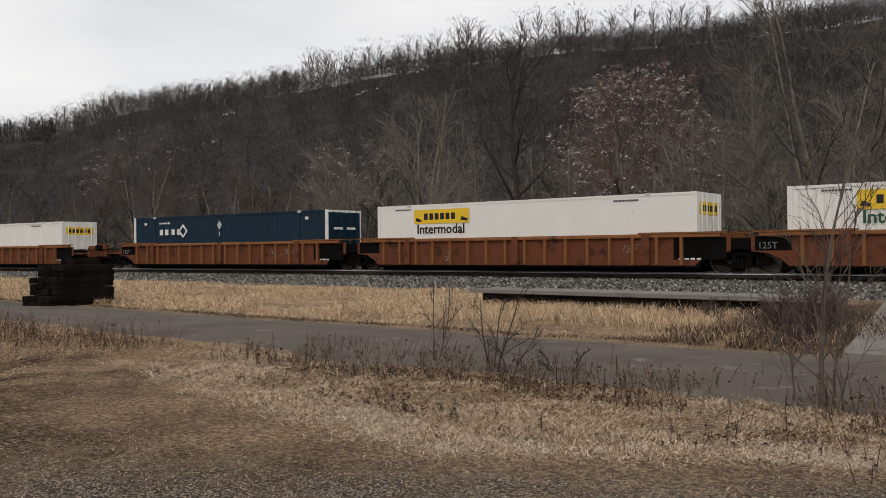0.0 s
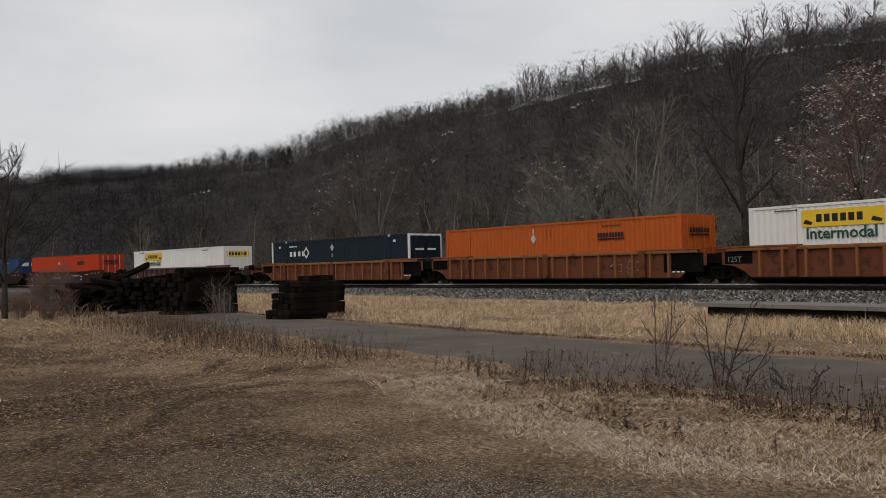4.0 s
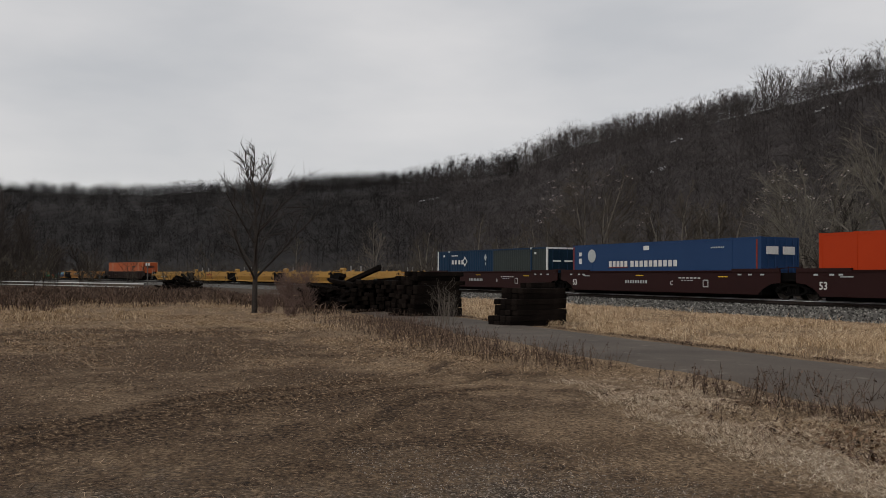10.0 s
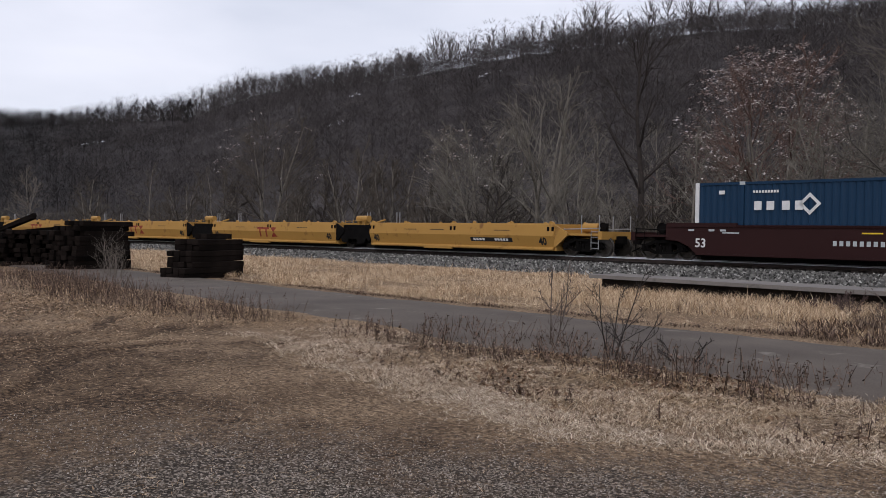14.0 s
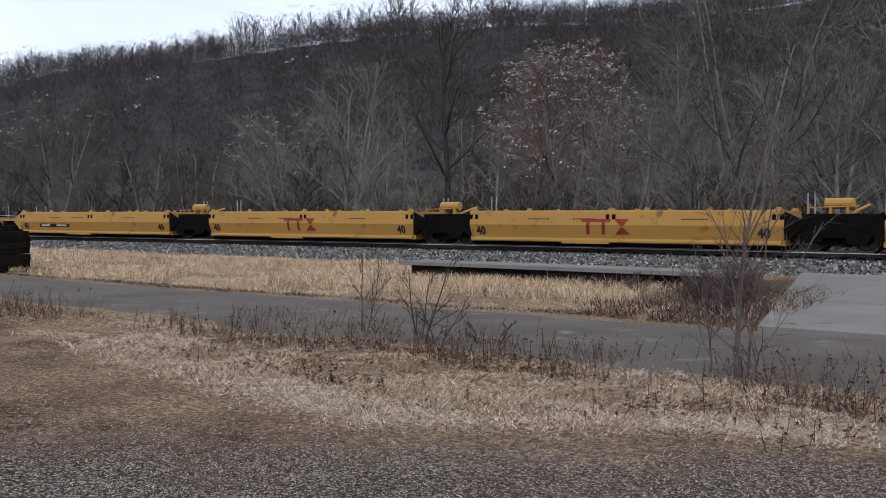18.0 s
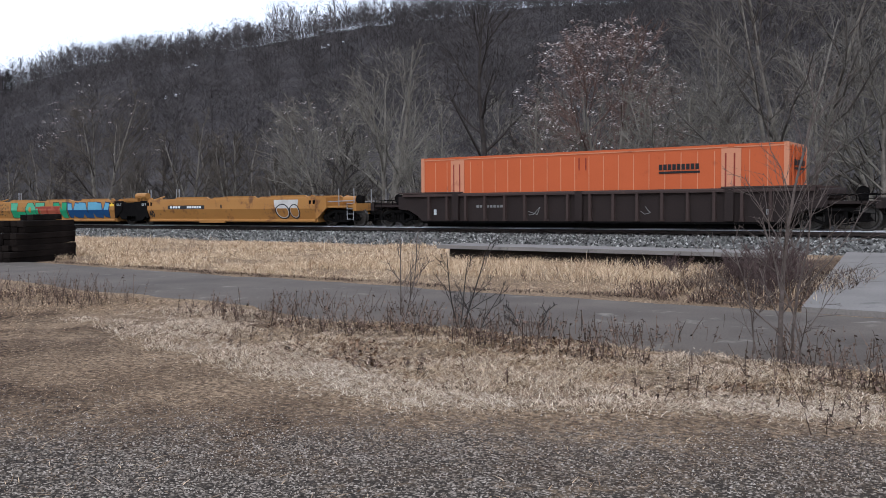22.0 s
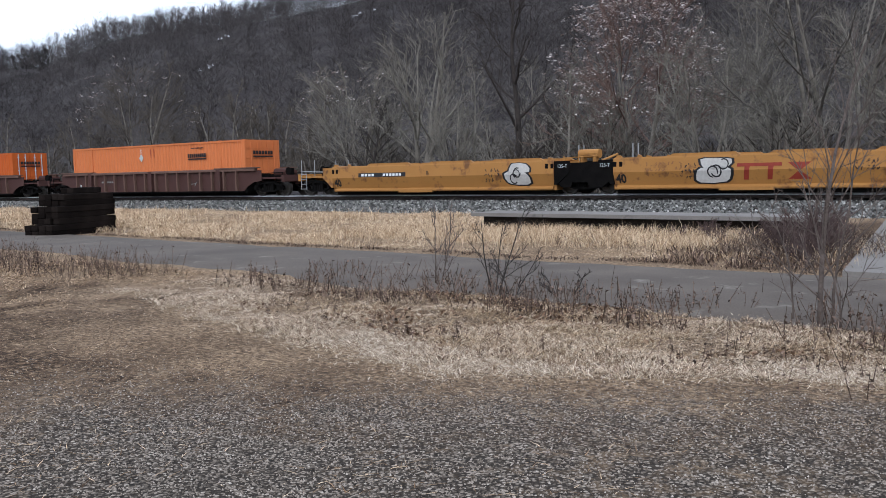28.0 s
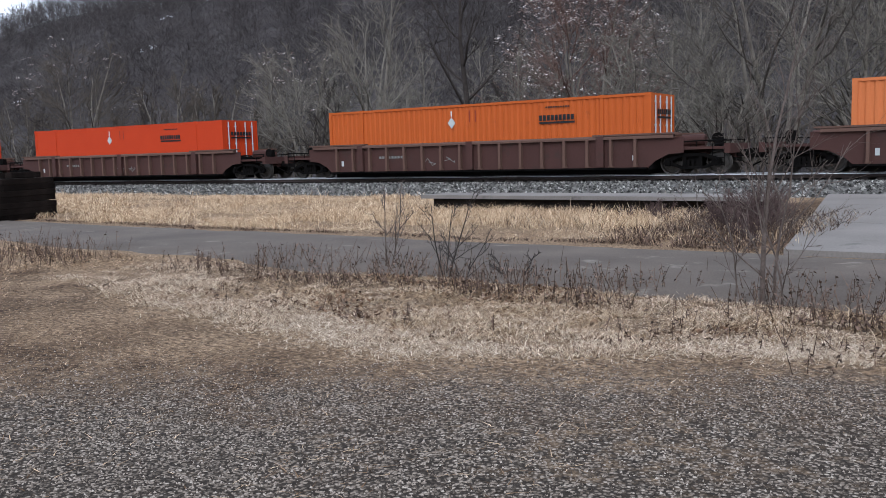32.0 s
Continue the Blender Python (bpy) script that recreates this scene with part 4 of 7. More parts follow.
# ---- train: yellow 40-foot units ----
def yellow_unit(label, s, paint_, left, right, marks=None, old=False):
    """One unit of a five-unit car: a low trough with creased sides."""
    ob = thing("well_car", label, "rail car", "units of the train")
    h = 6.4
    for sgn in (-1, 1):
        bm = bmesh.new()
        loft(bm, [(sgn * 1.34, 1.56), (sgn * 1.44, 1.56), (sgn * 1.46, 1.5), (sgn * 1.5, 0.98), (sgn * 1.30, 0.45), (sgn * 1.26, 0.45), (sgn * 1.42, 0.98)], -h, h)
        part("side_sheet", bm, paint_, ob)
        bm = bmesh.new()
        loft(bm, [(sgn * 1.24, 0.32), (sgn * 1.40, 0.32), (sgn * 1.40, 0.38), (sgn * 1.3, 0.46), (sgn * 1.24, 0.46)], -h + 0.1, h - 0.1)
        part("bottom_sill", bm, paint_, ob)
        bm = bmesh.new()
        box(bm, -2.1, -0.1, min(sgn * 1.3, sgn * 1.44), max(sgn * 1.3, sgn * 1.44), 0.24, 0.36)
        part("jacking_pad", bm, paint_, ob)
        if old:
            for x0, x1 in ((-4.1, -1.3), (-0.3, 2.3), (3.2, 5.9)):
                bm = bmesh.new()
                prism(bm, [(x0, 1.55), (x1, 1.55), (x1 - 0.2, 1.66), (x0 + 0.2, 1.66)], min(sgn * 1.3, sgn * 1.43), max(sgn * 1.3, sgn * 1.43))
                part("cover_plate", bm, paint_, ob)
        for x in (-6.2, -5.3, 6.2) if old else (-6.2, -3.6, 0.0, 1.4, 3.8, 6.2):
            bm = bmesh.new()
            w = 0.2 if abs(x) in (6.2, 0.0) else 0.14
            prism(bm, [(x - w * 0.8, 1.54), (x + w * 0.8, 1.54), (x + w * 0.5, 1.64), (x - w * 0.3, 1.67)], min(sgn * 1.32, sgn * 1.42), max(sgn * 1.32, sgn * 1.42))
            part("guide", bm, paint_, ob)
            if w == 0.2:
                for q in (-0.2, 0.06):
                    bm = bmesh.new()
                    box(bm, x + q, x + q + 0.14, min(sgn * 1.46, sgn * 1.485), max(sgn * 1.46, sgn * 1.485), 1.2, 1.4)
                    part("lock_hole", bm, M_STEEL, ob)
    # Added black block that fills the gap under the trough as shade.
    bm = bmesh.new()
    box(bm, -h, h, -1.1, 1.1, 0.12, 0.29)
    part("under_shade", bm, M_STEEL, ob, "black block standing in for the shade under the trough")
    bm = bmesh.new()
    box(bm, -h, h, -1.27, 1.27, 0.28, 0.34)
    for x in (-h, h):
        box(bm, x - 0.05, x + 0.05, -1.3, 1.3, 0.3, 1.5)
    part("well_floor", bm, paint_, ob)
    for d, kind in ((-1, left), (1, right)):
        bm = bmesh.new()
        a, b = (h, h + 0.55)
        x0, x1 = (a, b) if d > 0 else (-b, -a)
        for y in (-1.44, 1.32):
            prism(bm, [(d * h, 0.5), (d * (h + 0.12), 0.5), (d * (h + 0.7), 1.0), (d * (h + 0.7), 1.5 if old else 1.16), (d * h, 1.5)][::d], y, y + 0.12)
        box(bm, x0, x1, -1.3, 1.3, 1.0, 1.2)
        part("end_bracket", bm, M_STEEL if kind != "c" else paint_, ob)
        if kind != "c" and old:
            lettering("truck_mark", "125-T", 0.2, min(d * 6.55, d * 7.05), 1.22, -1.446, M_GREY, ob)
        if kind == "c":
            truck(ob, d * 7.8)
            end_gear(ob, d * 6.6, d, paint_, True, 2.25)
            coupler(ob, d * 8.3, d)
        elif kind == "j":
            truck(ob, d * 7.9)
            joint_gear(ob, d * 7.9, paint_, True)
            bm = bmesh.new()
            c, hi, wd = d * 7.9, (1.4 if old else 1.2), (1.3 if old else 1.12)
            prism(bm, [(c - wd, 0.72), (c - 0.95, 0.42), (c - 0.5, 0.42), (c - 0.42, 0.6), (c + 0.3, 0.6), (c + 0.4, 0.38), (c + 0.95, 0.38), (c + wd, 0.66), (c + wd, hi - 0.06), (c + 0.85, hi + 0.04), (c + 0.2, hi + 0.04), (c + 0.1, hi - 0.08), (c - 0.5, hi - 0.08), (c - 0.62, hi + 0.05), (c - wd, hi)], -1.42, -1.34)
            part("side_shield", bm, M_STEEL, ob, "black shield over the shared truck")
    if marks:
        marks(ob)
    rolls(ob, s)
    return ob


def sheared(bm):
    """Lay marks flush on the creased side of a yellow unit."""
    for v in bm.verts:
        z = v.co.z
        y = 1.46 + (1.5 - z) * 0.077 if z > 0.98 else 1.5 - (0.98 - z) * 0.377
        v.co.y = -y - 0.006 + (v.co.y + 1.5)
    return bm


def flush(ob_part):
    if isinstance(ob_part, list):
        return [flush(q) for q in ob_part]
    bm = bmesh.new()
    bm.from_mesh(ob_part.data)
    bmesh.ops.bisect_plane(bm, geom=bm.verts[:] + bm.edges[:] + bm.faces[:], plane_co=(0, 0, 0.98), plane_no=(0, 0, 1))
    sheared(bm)
    bm.to_mesh(ob_part.data)
    bm.free()
    return ob_part


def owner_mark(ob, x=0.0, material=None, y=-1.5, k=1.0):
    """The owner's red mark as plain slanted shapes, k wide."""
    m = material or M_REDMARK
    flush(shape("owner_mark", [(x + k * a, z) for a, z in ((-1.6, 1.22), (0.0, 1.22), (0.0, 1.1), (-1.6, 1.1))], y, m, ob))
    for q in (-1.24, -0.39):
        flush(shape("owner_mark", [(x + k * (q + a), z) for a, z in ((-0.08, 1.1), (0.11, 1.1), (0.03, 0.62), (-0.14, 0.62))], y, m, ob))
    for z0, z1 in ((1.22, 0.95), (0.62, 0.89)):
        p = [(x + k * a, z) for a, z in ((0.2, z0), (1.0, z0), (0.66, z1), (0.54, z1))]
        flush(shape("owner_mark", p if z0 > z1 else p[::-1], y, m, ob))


def forty(ob, x):
    q = lettering("well_size", "40", 0.52, x, 0.6, 0, M_BLACK, ob, bold=0.018, squeeze=0.85)
    q.matrix_basis = pose(x, -1.50, 0.62, 110.7, 0, 0) @ Matrix.Diagonal((0.85, 1, 1, 1))
    q.location.y, q.location.z = -1.352, 0.56


def new_yellow_marks(plate):
    def f(ob):
        forty(ob, -6.1)
        forty(ob, 5.5)
        if plate:
            flush(slab("number_plate", plate, plate + 2.7, 0.66, 0.86, -1.5, M_BLACK, ob, "black plate with white number bars"))
            flush(bars("number_bar", plate + 0.2, plate + 1.0, 0.71, 0.82, -1.508, 4, M_LETTER, ob))
            flush(bars("number_bar", plate + 1.6, plate + 2.5, 0.71, 0.82, -1.508, 5, M_LETTER, ob))
        else:
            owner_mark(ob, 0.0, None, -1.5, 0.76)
        for x in (-3.6, -1.6, 2.8):
            flush(bars("data_bar", x, x + 1.0, 1.2, 1.24, -1.5, 7, M_BLACK, ob))
    return f


def bubble(ob, x, z, w, h, r, fill, rim, n=12, y=-1.5, lobes=3):
    """A painted bubble letter: a lumpy filled outline with a dark rim."""
    ph = r.random() * 6
    for k, (m, g) in enumerate(((rim, 1.0), (fill, 0.86))):
        pts = []
        for i in range(n):
            a = math.tau * i / n
            q = 1 + 0.12 * math.sin(lobes * a + ph)
            e = 0.62
            cx, cz = abs(math.cos(a)) ** e * math.copysign(1, math.cos(a)), abs(math.sin(a)) ** e * math.copysign(1, math.sin(a))
            pts.append((x + w / 2 * g * q * cx, min(max(z + h / 2 * g * q * cz, 0.47), 1.5)))
        flush(shape("graffiti_letter", pts[::-1], y - 0.004 * k, m, ob))


GLYPH = {
    "ell": [(0, 1), (0.5, 1), (0.42, 0.42), (1, 0.4), (1, 0), (0.04, 0)],
    "ring": [(0.25, 1), (0.75, 1), (1, 0.7), (1, 0.25), (0.75, 0), (0.25, 0), (0, 0.25), (0, 0.7)],
    "comb": [(0, 1), (1, 1), (1, 0.75), (0.42, 0.72), (0.42, 0.62), (0.9, 0.6), (0.9, 0.38), (0.42, 0.38), (0.42, 0.28), (1, 0.26), (1, 0), (0, 0)],
    "zag": [(0, 0), (0, 1), (0.4, 1), (0.64, 0.5), (0.64, 1), (1, 1), (1, 0), (0.66, 0), (0.36, 0.52), (0.36, 0)],
    "fork": [(0, 1), (0.36, 0.95), (0.5, 0.5), (0.66, 1), (1, 0.94), (0.86, 0.02), (0.55, 0.08), (0.46, 0.2), (0.36, 0), (0.08, 0.06)],
    "peak": [(0.2, 1), (0.75, 0.96), (1.05, 0), (0.7, 0.04), (0.55, 0.26), (0.42, 0.04), (-0.05, 0)],
    "flag": [(0, 0), (0, 1), (0.8, 1), (1.05, 0.72), (0.8, 0.5), (1, 0.02), (0.62, 0.06), (0.4, 0.34), (0.4, 0)]}


def clip_low(pts, z):
    """The part of an outline that lies above z."""
    out = []
    for (ax, az), (bx, bz) in zip(pts, pts[1:] + pts[:1]):
        if az >= z:
            out.append((ax, az))
        if (az >= z) != (bz >= z):
            q = (z - az) / (bz - az)
            out.append((ax + (bx - ax) * q, z))
    return out


def sprayed(ob, kind, x, w, fill, rim, top=None, z0=0.5, z1=1.46):
    """A sprayed block letter: dark rim, fill, and a second tone in its upper half."""
    g = GLYPH[kind]
    area = sum(a[0] * b[1] - b[0] * a[1] for a, b in zip(g, g[1:] + g[:1]))
    if area > 0:
        g = g[::-1]
    for k, (m, e) in enumerate(((rim, 0.055), (fill, 0.0))):
        pts = [(x + w * a + (a - 0.5) * 2 * e, z0 + (z1 - z0) * c + (c - 0.5) * 1.2 * e) for a, c in g]
        flush(shape("graffiti_letter", pts, -1.5 - 0.003 * k, m, ob))
    if top:
        up = clip_low(pts, 1.0)
        if len(up) > 2 and kind not in ("fork", "zag"):
            flush(shape("graffiti_letter_top", up, -1.509, top, ob))
        elif len(up) > 2:
            flush(shape("graffiti_letter_top", [(x + 0.05 * w, 1.0), (x + 0.02 * w, 1.4), (x + 0.34 * w, 1.38), (x + 0.42 * w, 1.0)], -1.509, top, ob))
            flush(shape("graffiti_letter_top", [(x + 0.58 * w, 1.0), (x + 0.68 * w, 1.4), (x + 0.97 * w, 1.38), (x + 0.9 * w, 1.0)], -1.509, top, ob))


def tag_bubble(ob, x, w, r):
    """A throw-up in dull white with black loops on it."""
    bubble(ob, x + 0.1, 1.24, w * 0.8, 0.5, r, M_DULLWHITE, M_BLACK, lobes=3)
    bubble(ob, x, 0.82, w, 0.66, r, M_DULLWHITE, M_BLACK, lobes=2)
    for k in range(3):
        a0 = r.random() * 6
        cx, cz, q = x + r.uniform(-0.3, 0.3) * w, r.uniform(0.75, 1.25), r.uniform(0.12, 0.22)
        bm = bmesh.new()
        for i in range(9):
            a, e = a0 + i * 0.55, a0 + (i + 1) * 0.55
            prism(bm, [(cx + q * math.cos(t) * f, cz + q * 1.1 * math.sin(t) * f) for t, f in ((e, 0.8), (e, 1.05), (a, 1.05), (a, 0.8))], -1.514, -1.5)
        flush(part("graffiti_loop", bm, M_BLACK, ob))


def cap_and_loops(ob, x, r):
    """A dull white block with black scribble above two hollow sprayed rings."""
    flush(shape("graffiti_block", [(x - 0.9, 1.44), (x + 0.8, 1.44), (x + 0.72, 1.02), (x - 0.5, 1.0), (x - 0.82, 1.06)][::-1], -1.504, M_DULLWHITE, ob))
    for cx, cz, q, h, m, y, name in ((x - 0.3, 0.84, 0.5, 0.4, M_BLACK, -1.508, "graffiti_loop"), (x + 0.52, 0.84, 0.36, 0.38, M_BLACK, -1.509, "graffiti_loop"), (x - 0.3, 0.84, 0.43, 0.335, M_DULLWHITE, -1.51, "graffiti_ring"), (x + 0.52, 0.84, 0.3, 0.315, M_DULLWHITE, -1.511, "graffiti_ring")):
        bm = bmesh.new()
        k = 0.86 if name == "graffiti_loop" else 0.9
        for i in range(18):
            a, e = math.tau * i / 18, math.tau * (i + 1) / 18
            prism(bm, [(cx + q * math.cos(t) * f, cz + h * math.sin(t) * f) for t, f in ((e, k), (e, 1.0), (a, 1.0), (a, k))], y - 0.006, y)
        bmesh.ops.remove_doubles(bm, verts=bm.verts[:], dist=1e-4)
        flush(part(name, bm, m, ob))
    scrawl_lines(ob, x - 0.6, 1.14, 1.0, 1, r, M_BLACK)
    scrawl_lines(ob, x + 1.2, 1.0, 0.9, 2, r, M_CHALKBROWN)


def scrawl_lines(ob, x, z, w, rows, r, material):
    """Rows of small hand-sprayed signs, each of two or three strokes."""
    bm = bmesh.new()
    for k in range(rows):
        q = x
        while q < x + w:
            for e in range(r.randrange(2, 4)):
                ax, az = q + r.uniform(0, 0.14), z - k * 0.22 + r.uniform(0, 0.18)
                bx, bz = q + r.uniform(0, 0.14), z - k * 0.22 + r.uniform(0, 0.18)
                d = Vector((bx - ax, 0, bz - az))
                if d.length > 0.05:
                    u = Vector((-d.z, 0, d.x)).normalized() * 0.014
                    prism(bm, [(ax - u.x, az - u.z), (bx - u.x, bz - u.z), (bx + u.x, bz + u.z), (ax + u.x, az + u.z)], -1.505 - 0.001 * e, -1.5)
            q += 0.17
    flush(part("graffiti_scrawl", bm, material, ob))


def graffiti_marks(kind, seed):
    def f(ob):
        r = random.Random(seed)
        if kind == "end":
            forty(ob, -6.3)
            flush(slab("number_plate", -4.6, -1.6, 1.0, 1.2, -1.5, M_BLACK, ob, "black plate with pale number bars"))
            flush(bars("number_bar", -4.4, -3.5, 1.04, 1.16, -1.508, 4, M_LETTER, ob))
            flush(bars("number_bar", -3.0, -1.8, 1.04, 1.16, -1.508, 6, M_LETTER, ob))
            lettering("unit_letter", "B", 0.26, -0.35, 1.04, -1.504, M_BLACK, ob)
            if seed == 3:
                cap_and_loops(ob, 4.5, r)
            else:
                tag_bubble(ob, 4.6, 1.5, r)
            scrawl_lines(ob, 2.9, 1.1, 0.8, 3, r, M_BLACK if seed == 11 else M_CHALKBROWN)
        elif kind == "green":
            forty(ob, -6.2)
            for g, x, w in (("ell", -3.9, 1.5), ("ring", -2.3, 1.0), ("comb", -1.25, 0.9), ("zag", 0.6, 1.3)):
                sprayed(ob, g, x, w, M_GRAFGREEN, M_BLACK, M_GRAFLIGHT if g != "zag" else None)
            flush(shape("graffiti_eye", [(-1.85 + 0.16 * math.cos(q), 1.02 + 0.2 * math.sin(q)) for q in (6, 5, 4, 3, 2, 1)], -1.513, P_OLDYELLOW, ob))
            flush(slab("repainted_patch", -0.75, 1.25, 0.66, 1.24, -1.513, M_REDWASH, ob))
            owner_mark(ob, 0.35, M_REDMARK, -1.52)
            for g, x, w in (("fork", 2.0, 1.1), ("peak", 2.9, 1.1), ("flag", 4.0, 1.0), ("fork", 4.8, 1.2)):
                sprayed(ob, g, x, w, M_GRAFBLUE, M_GRAFINK, M_GRAFSKY)
            scrawl_lines(ob, -5.3, 1.25, 0.7, 4, r, M_BLACK)
            scrawl_lines(ob, 1.45, 1.05, 0.45, 2, r, M_BLACK)
            flush(slab("small_label", 6.0, 6.4, 1.2, 1.4, -1.5, M_PLATE, ob))
        elif kind == "dark":
            forty(ob, -6.3)
            tag_bubble(ob, -5.0, 1.4, r)
            for g, x, w in (("ring", -4.0, 0.9), ("peak", -3.1, 0.95), ("comb", -2.2, 0.85)):
                sprayed(ob, g, x, w, M_GRAFINK, M_BLACK)
            flush(slab("repainted_patch", -1.35, 1.0, 0.62, 1.3, -1.5, M_REDWASH, ob))
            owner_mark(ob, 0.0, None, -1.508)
            scrawl_lines(ob, 1.4, 1.0, 2.0, 1, r, M_GRAFINK)
            tag_bubble(ob, 4.6, 1.7, r)
        else:
            forty(ob, -6.3)
            scrawl_lines(ob, -5.0, 1.2, 1.4, 3, r, M_CHALKBROWN)
            tag_bubble(ob, -2.3, 1.7, r)
            scrawl_lines(ob, -3.6, 1.1, 0.7, 3, r, M_BLACK)
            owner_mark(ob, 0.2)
            tag_bubble(ob, 4.4, 1.5, r)
            scrawl_lines(ob, 2.6, 1.1, 0.8, 2, r, M_BLACK)
    return f


M_DULLWHITE = surface("dull_white_spray_paint", (0.36, 0.34, 0.31), (0.50, 0.48, 0.45), 0.7, 2, 12, 0)
M_GRAFLIGHT = surface("light_green_spray_paint", (0.05, 0.26, 0.14), (0.10, 0.36, 0.22), 0.6, 2, 30, 0)
M_REDWASH = surface("dull_red_wash", (0.26, 0.055, 0.03), (0.33, 0.09, 0.045), 0.7, 2, 20, 0)
M_GRAFGREEN = surface("green_spray_paint", (0.012, 0.19, 0.085), (0.02, 0.27, 0.12), 0.6, 2, 30, 0)
M_GRAFSKY = surface("sky_blue_spray_paint", (0.085, 0.25, 0.35), (0.12, 0.32, 0.43), 0.6, 2, 30, 0)
M_GRAFBLUE = surface("deep_blue_spray_paint", (0.005, 0.045, 0.13), (0.008, 0.06, 0.175), 0.6, 2, 30, 0)
M_GRAFINK = surface("dark_blue_spray_paint", (0.006, 0.012, 0.028), (0.012, 0.02, 0.04), 0.6, 2, 30, 0)
M_CHALKBROWN = surface("brown_spray_paint", (0.16, 0.07, 0.025), (0.22, 0.10, 0.035), 0.6, 2, 30, 0)

# ---- train: what rolls past, from the front backwards ----
c = container("white corrugated container with yellow sign plate, leading the view", P_WHITE, -2.05)
white_box_marks(c)
c = container("smooth white container with a yellow sign plate and black word", P_WHITE, -21.55, False)
white_box_marks(c, True)
c = container("navy blue container with white end posts and a white diamond mark", P_NAVY, -41.1, True, M_LETTER)
green_box_marks(c)
c = container("white corrugated container with a yellow sign plate and green word", P_WHITE, -64.85)
white_box_marks(c)
c = container("orange corrugated container with black writing near its doors", P_ORANGE, -84.35)
orange_box_marks(c)
c = container("near-black teal container with white posts and a white diamond mark", P_INK, -103.95, True, M_LETTER)
green_box_marks(c)
c = container("white corrugated container with yellow plate on a brown car", P_WHITE, -127.35)
white_box_marks(c)
c = container("smooth red-orange container with pale door bars", P_RED, -151.05, False, None, P_RED, M_GREY)
orange_box_marks(c)
c = container("bright blue container with white letter shapes and a globe mark", P_BLUE, -170.75, False)
bm = bmesh.new()
prism(bm, [(-6.0 + 0.42 * math.cos(math.tau * i / 20), 2.5 + 0.42 * math.sin(math.tau * i / 20)) for i in range(20)][::-1], Y0 - 0.006, Y0)
part("globe_mark", bm, M_GREY, c, "pale globe mark")
bars("brand_letter", -4.2, -2.3, 1.78, 2.14, Y0, 5, M_LETTER, c, 0.3)
slab("brand_shade", -4.25, -2.35, 1.74, 1.79, Y0, M_REDMARK, c)
bars("brand_letter", -2.1, 2.1, 1.78, 2.14, Y0, 10, M_LETTER, c, 0.3)
slab("label_plate", -0.9, -0.4, 2.75, 3.0, Y0, M_LETTER, c)
slab("label_plate", -7.4, -7.1, 2.0, 2.35, Y0, M_LETTER, c)
slab("label_plate", -7.4, -7.1, 2.5, 2.75, Y0, M_LETTER, c)
bars("number_bar", 4.6, 5.6, 2.72, 2.8, Y0, 8, M_GREY, c)
slab("reflector", CL - 0.3, CL - 0.2, 0.6, 3.1, Y0, M_REDMARK, c)
slab("reflector", -CL + 0.01, -CL + 0.13, 0.6, 3.1, Y0, M_REDMARK, c)
bm = bmesh.new()
for y in (-0.6, 0.55):
    box(bm, CL + 0.06, CL + 0.066, y - 0.42, y + 0.42, 2.35, 2.75)
    box(bm, CL + 0.066, CL + 0.07, y - 0.1, y + 0.1, 2.35, 2.75)
part("door_mark", bm, M_LETTER, c)
c = container("blue container with a faded grey-green rear half and white end post", P_UBLUE, -189.95, True, M_LETTER, P_NAVY, None, split=0.9, tail=P_GREYGREEN)
green_box_marks(c)
c = container("coral-orange container with pale posts, pale seams and black writing", P_CORAL, -296.35, False, P_POST)
orange_box_marks(c, plac=False, small=False)
for x in (-6.05, 6.05):
    slab("post_plate", x - 0.36, x + 0.36, 0.5, 3.08, Y0 + 0.002, P_POST, c)
    for dx in (-0.2, 0.12):
        slab("post_slot", x + dx - 0.03, x + dx + 0.03, 0.7, 2.9, Y0 - 0.003, M_REDMARK, c)
for k in range(25):
    x = -7.9 + k * 0.635
    if min(abs(x - 6.05), abs(x + 6.05)) > 0.45:
        slab("panel_seam", x - 0.014, x + 0.014, 0.58, 3.0, -CW - 0.012, P_POST, c, thick=0.01)
slab("rail_stripe", -8.0, 8.0, 3.1, 3.14, Y0 + 0.004, P_POST, c)
c = container("faded pale orange corrugated container with black writing", P_PALE, -401.15)
orange_box_marks(c)
c = container("orange corrugated container with pale door bars", P_ORANGE, -424.35, True, None, None, M_GREY)
orange_box_marks(c)
c = container("smooth red-orange container with bright door bars", P_RED, -447.85, False, None, None, M_GREY)
orange_box_marks(c)
c = container("smooth red-orange container at the end of the view", P_RED, -471.55, False, None, None, M_GREY)
orange_box_marks(c)

RO = "ribbed well car in rusty orange paint with black end panels"
well_unit(RO, -2.05, P_RUSTORANGE, P_CHORD, "j", "o", marks=rust_marks(1))
well_unit(RO, -21.55, P_RUSTORANGE, P_CHORD, "j", "o", marks=rust_marks(2))
well_unit(RO, -41.1, P_RUSTORANGE, P_CHORD, "c", "o", marks=rust_marks(3))
well_unit(RO, -64.85, P_RUSTORANGE, P_CHORD, "j", "c", marks=rust_marks(4))
well_unit(RO, -84.35, P_RUSTORANGE, P_CHORD, "j", "o", marks=rust_marks(5))
well_unit(RO, -103.95, P_RUSTORANGE, P_CHORD, "c", "o", marks=rust_marks(6))
well_unit("ribbed brown well car with scrawled side", -127.35, P_BROWN, P_BROWNCHORD, "c", "c", marks=brown_marks(7))
MR = "smooth-sided dark maroon well car with white marks"
well_unit(MR, -151.05, P_MAROON, P_MAROON, "j", "c", False, maroon_marks("A"))
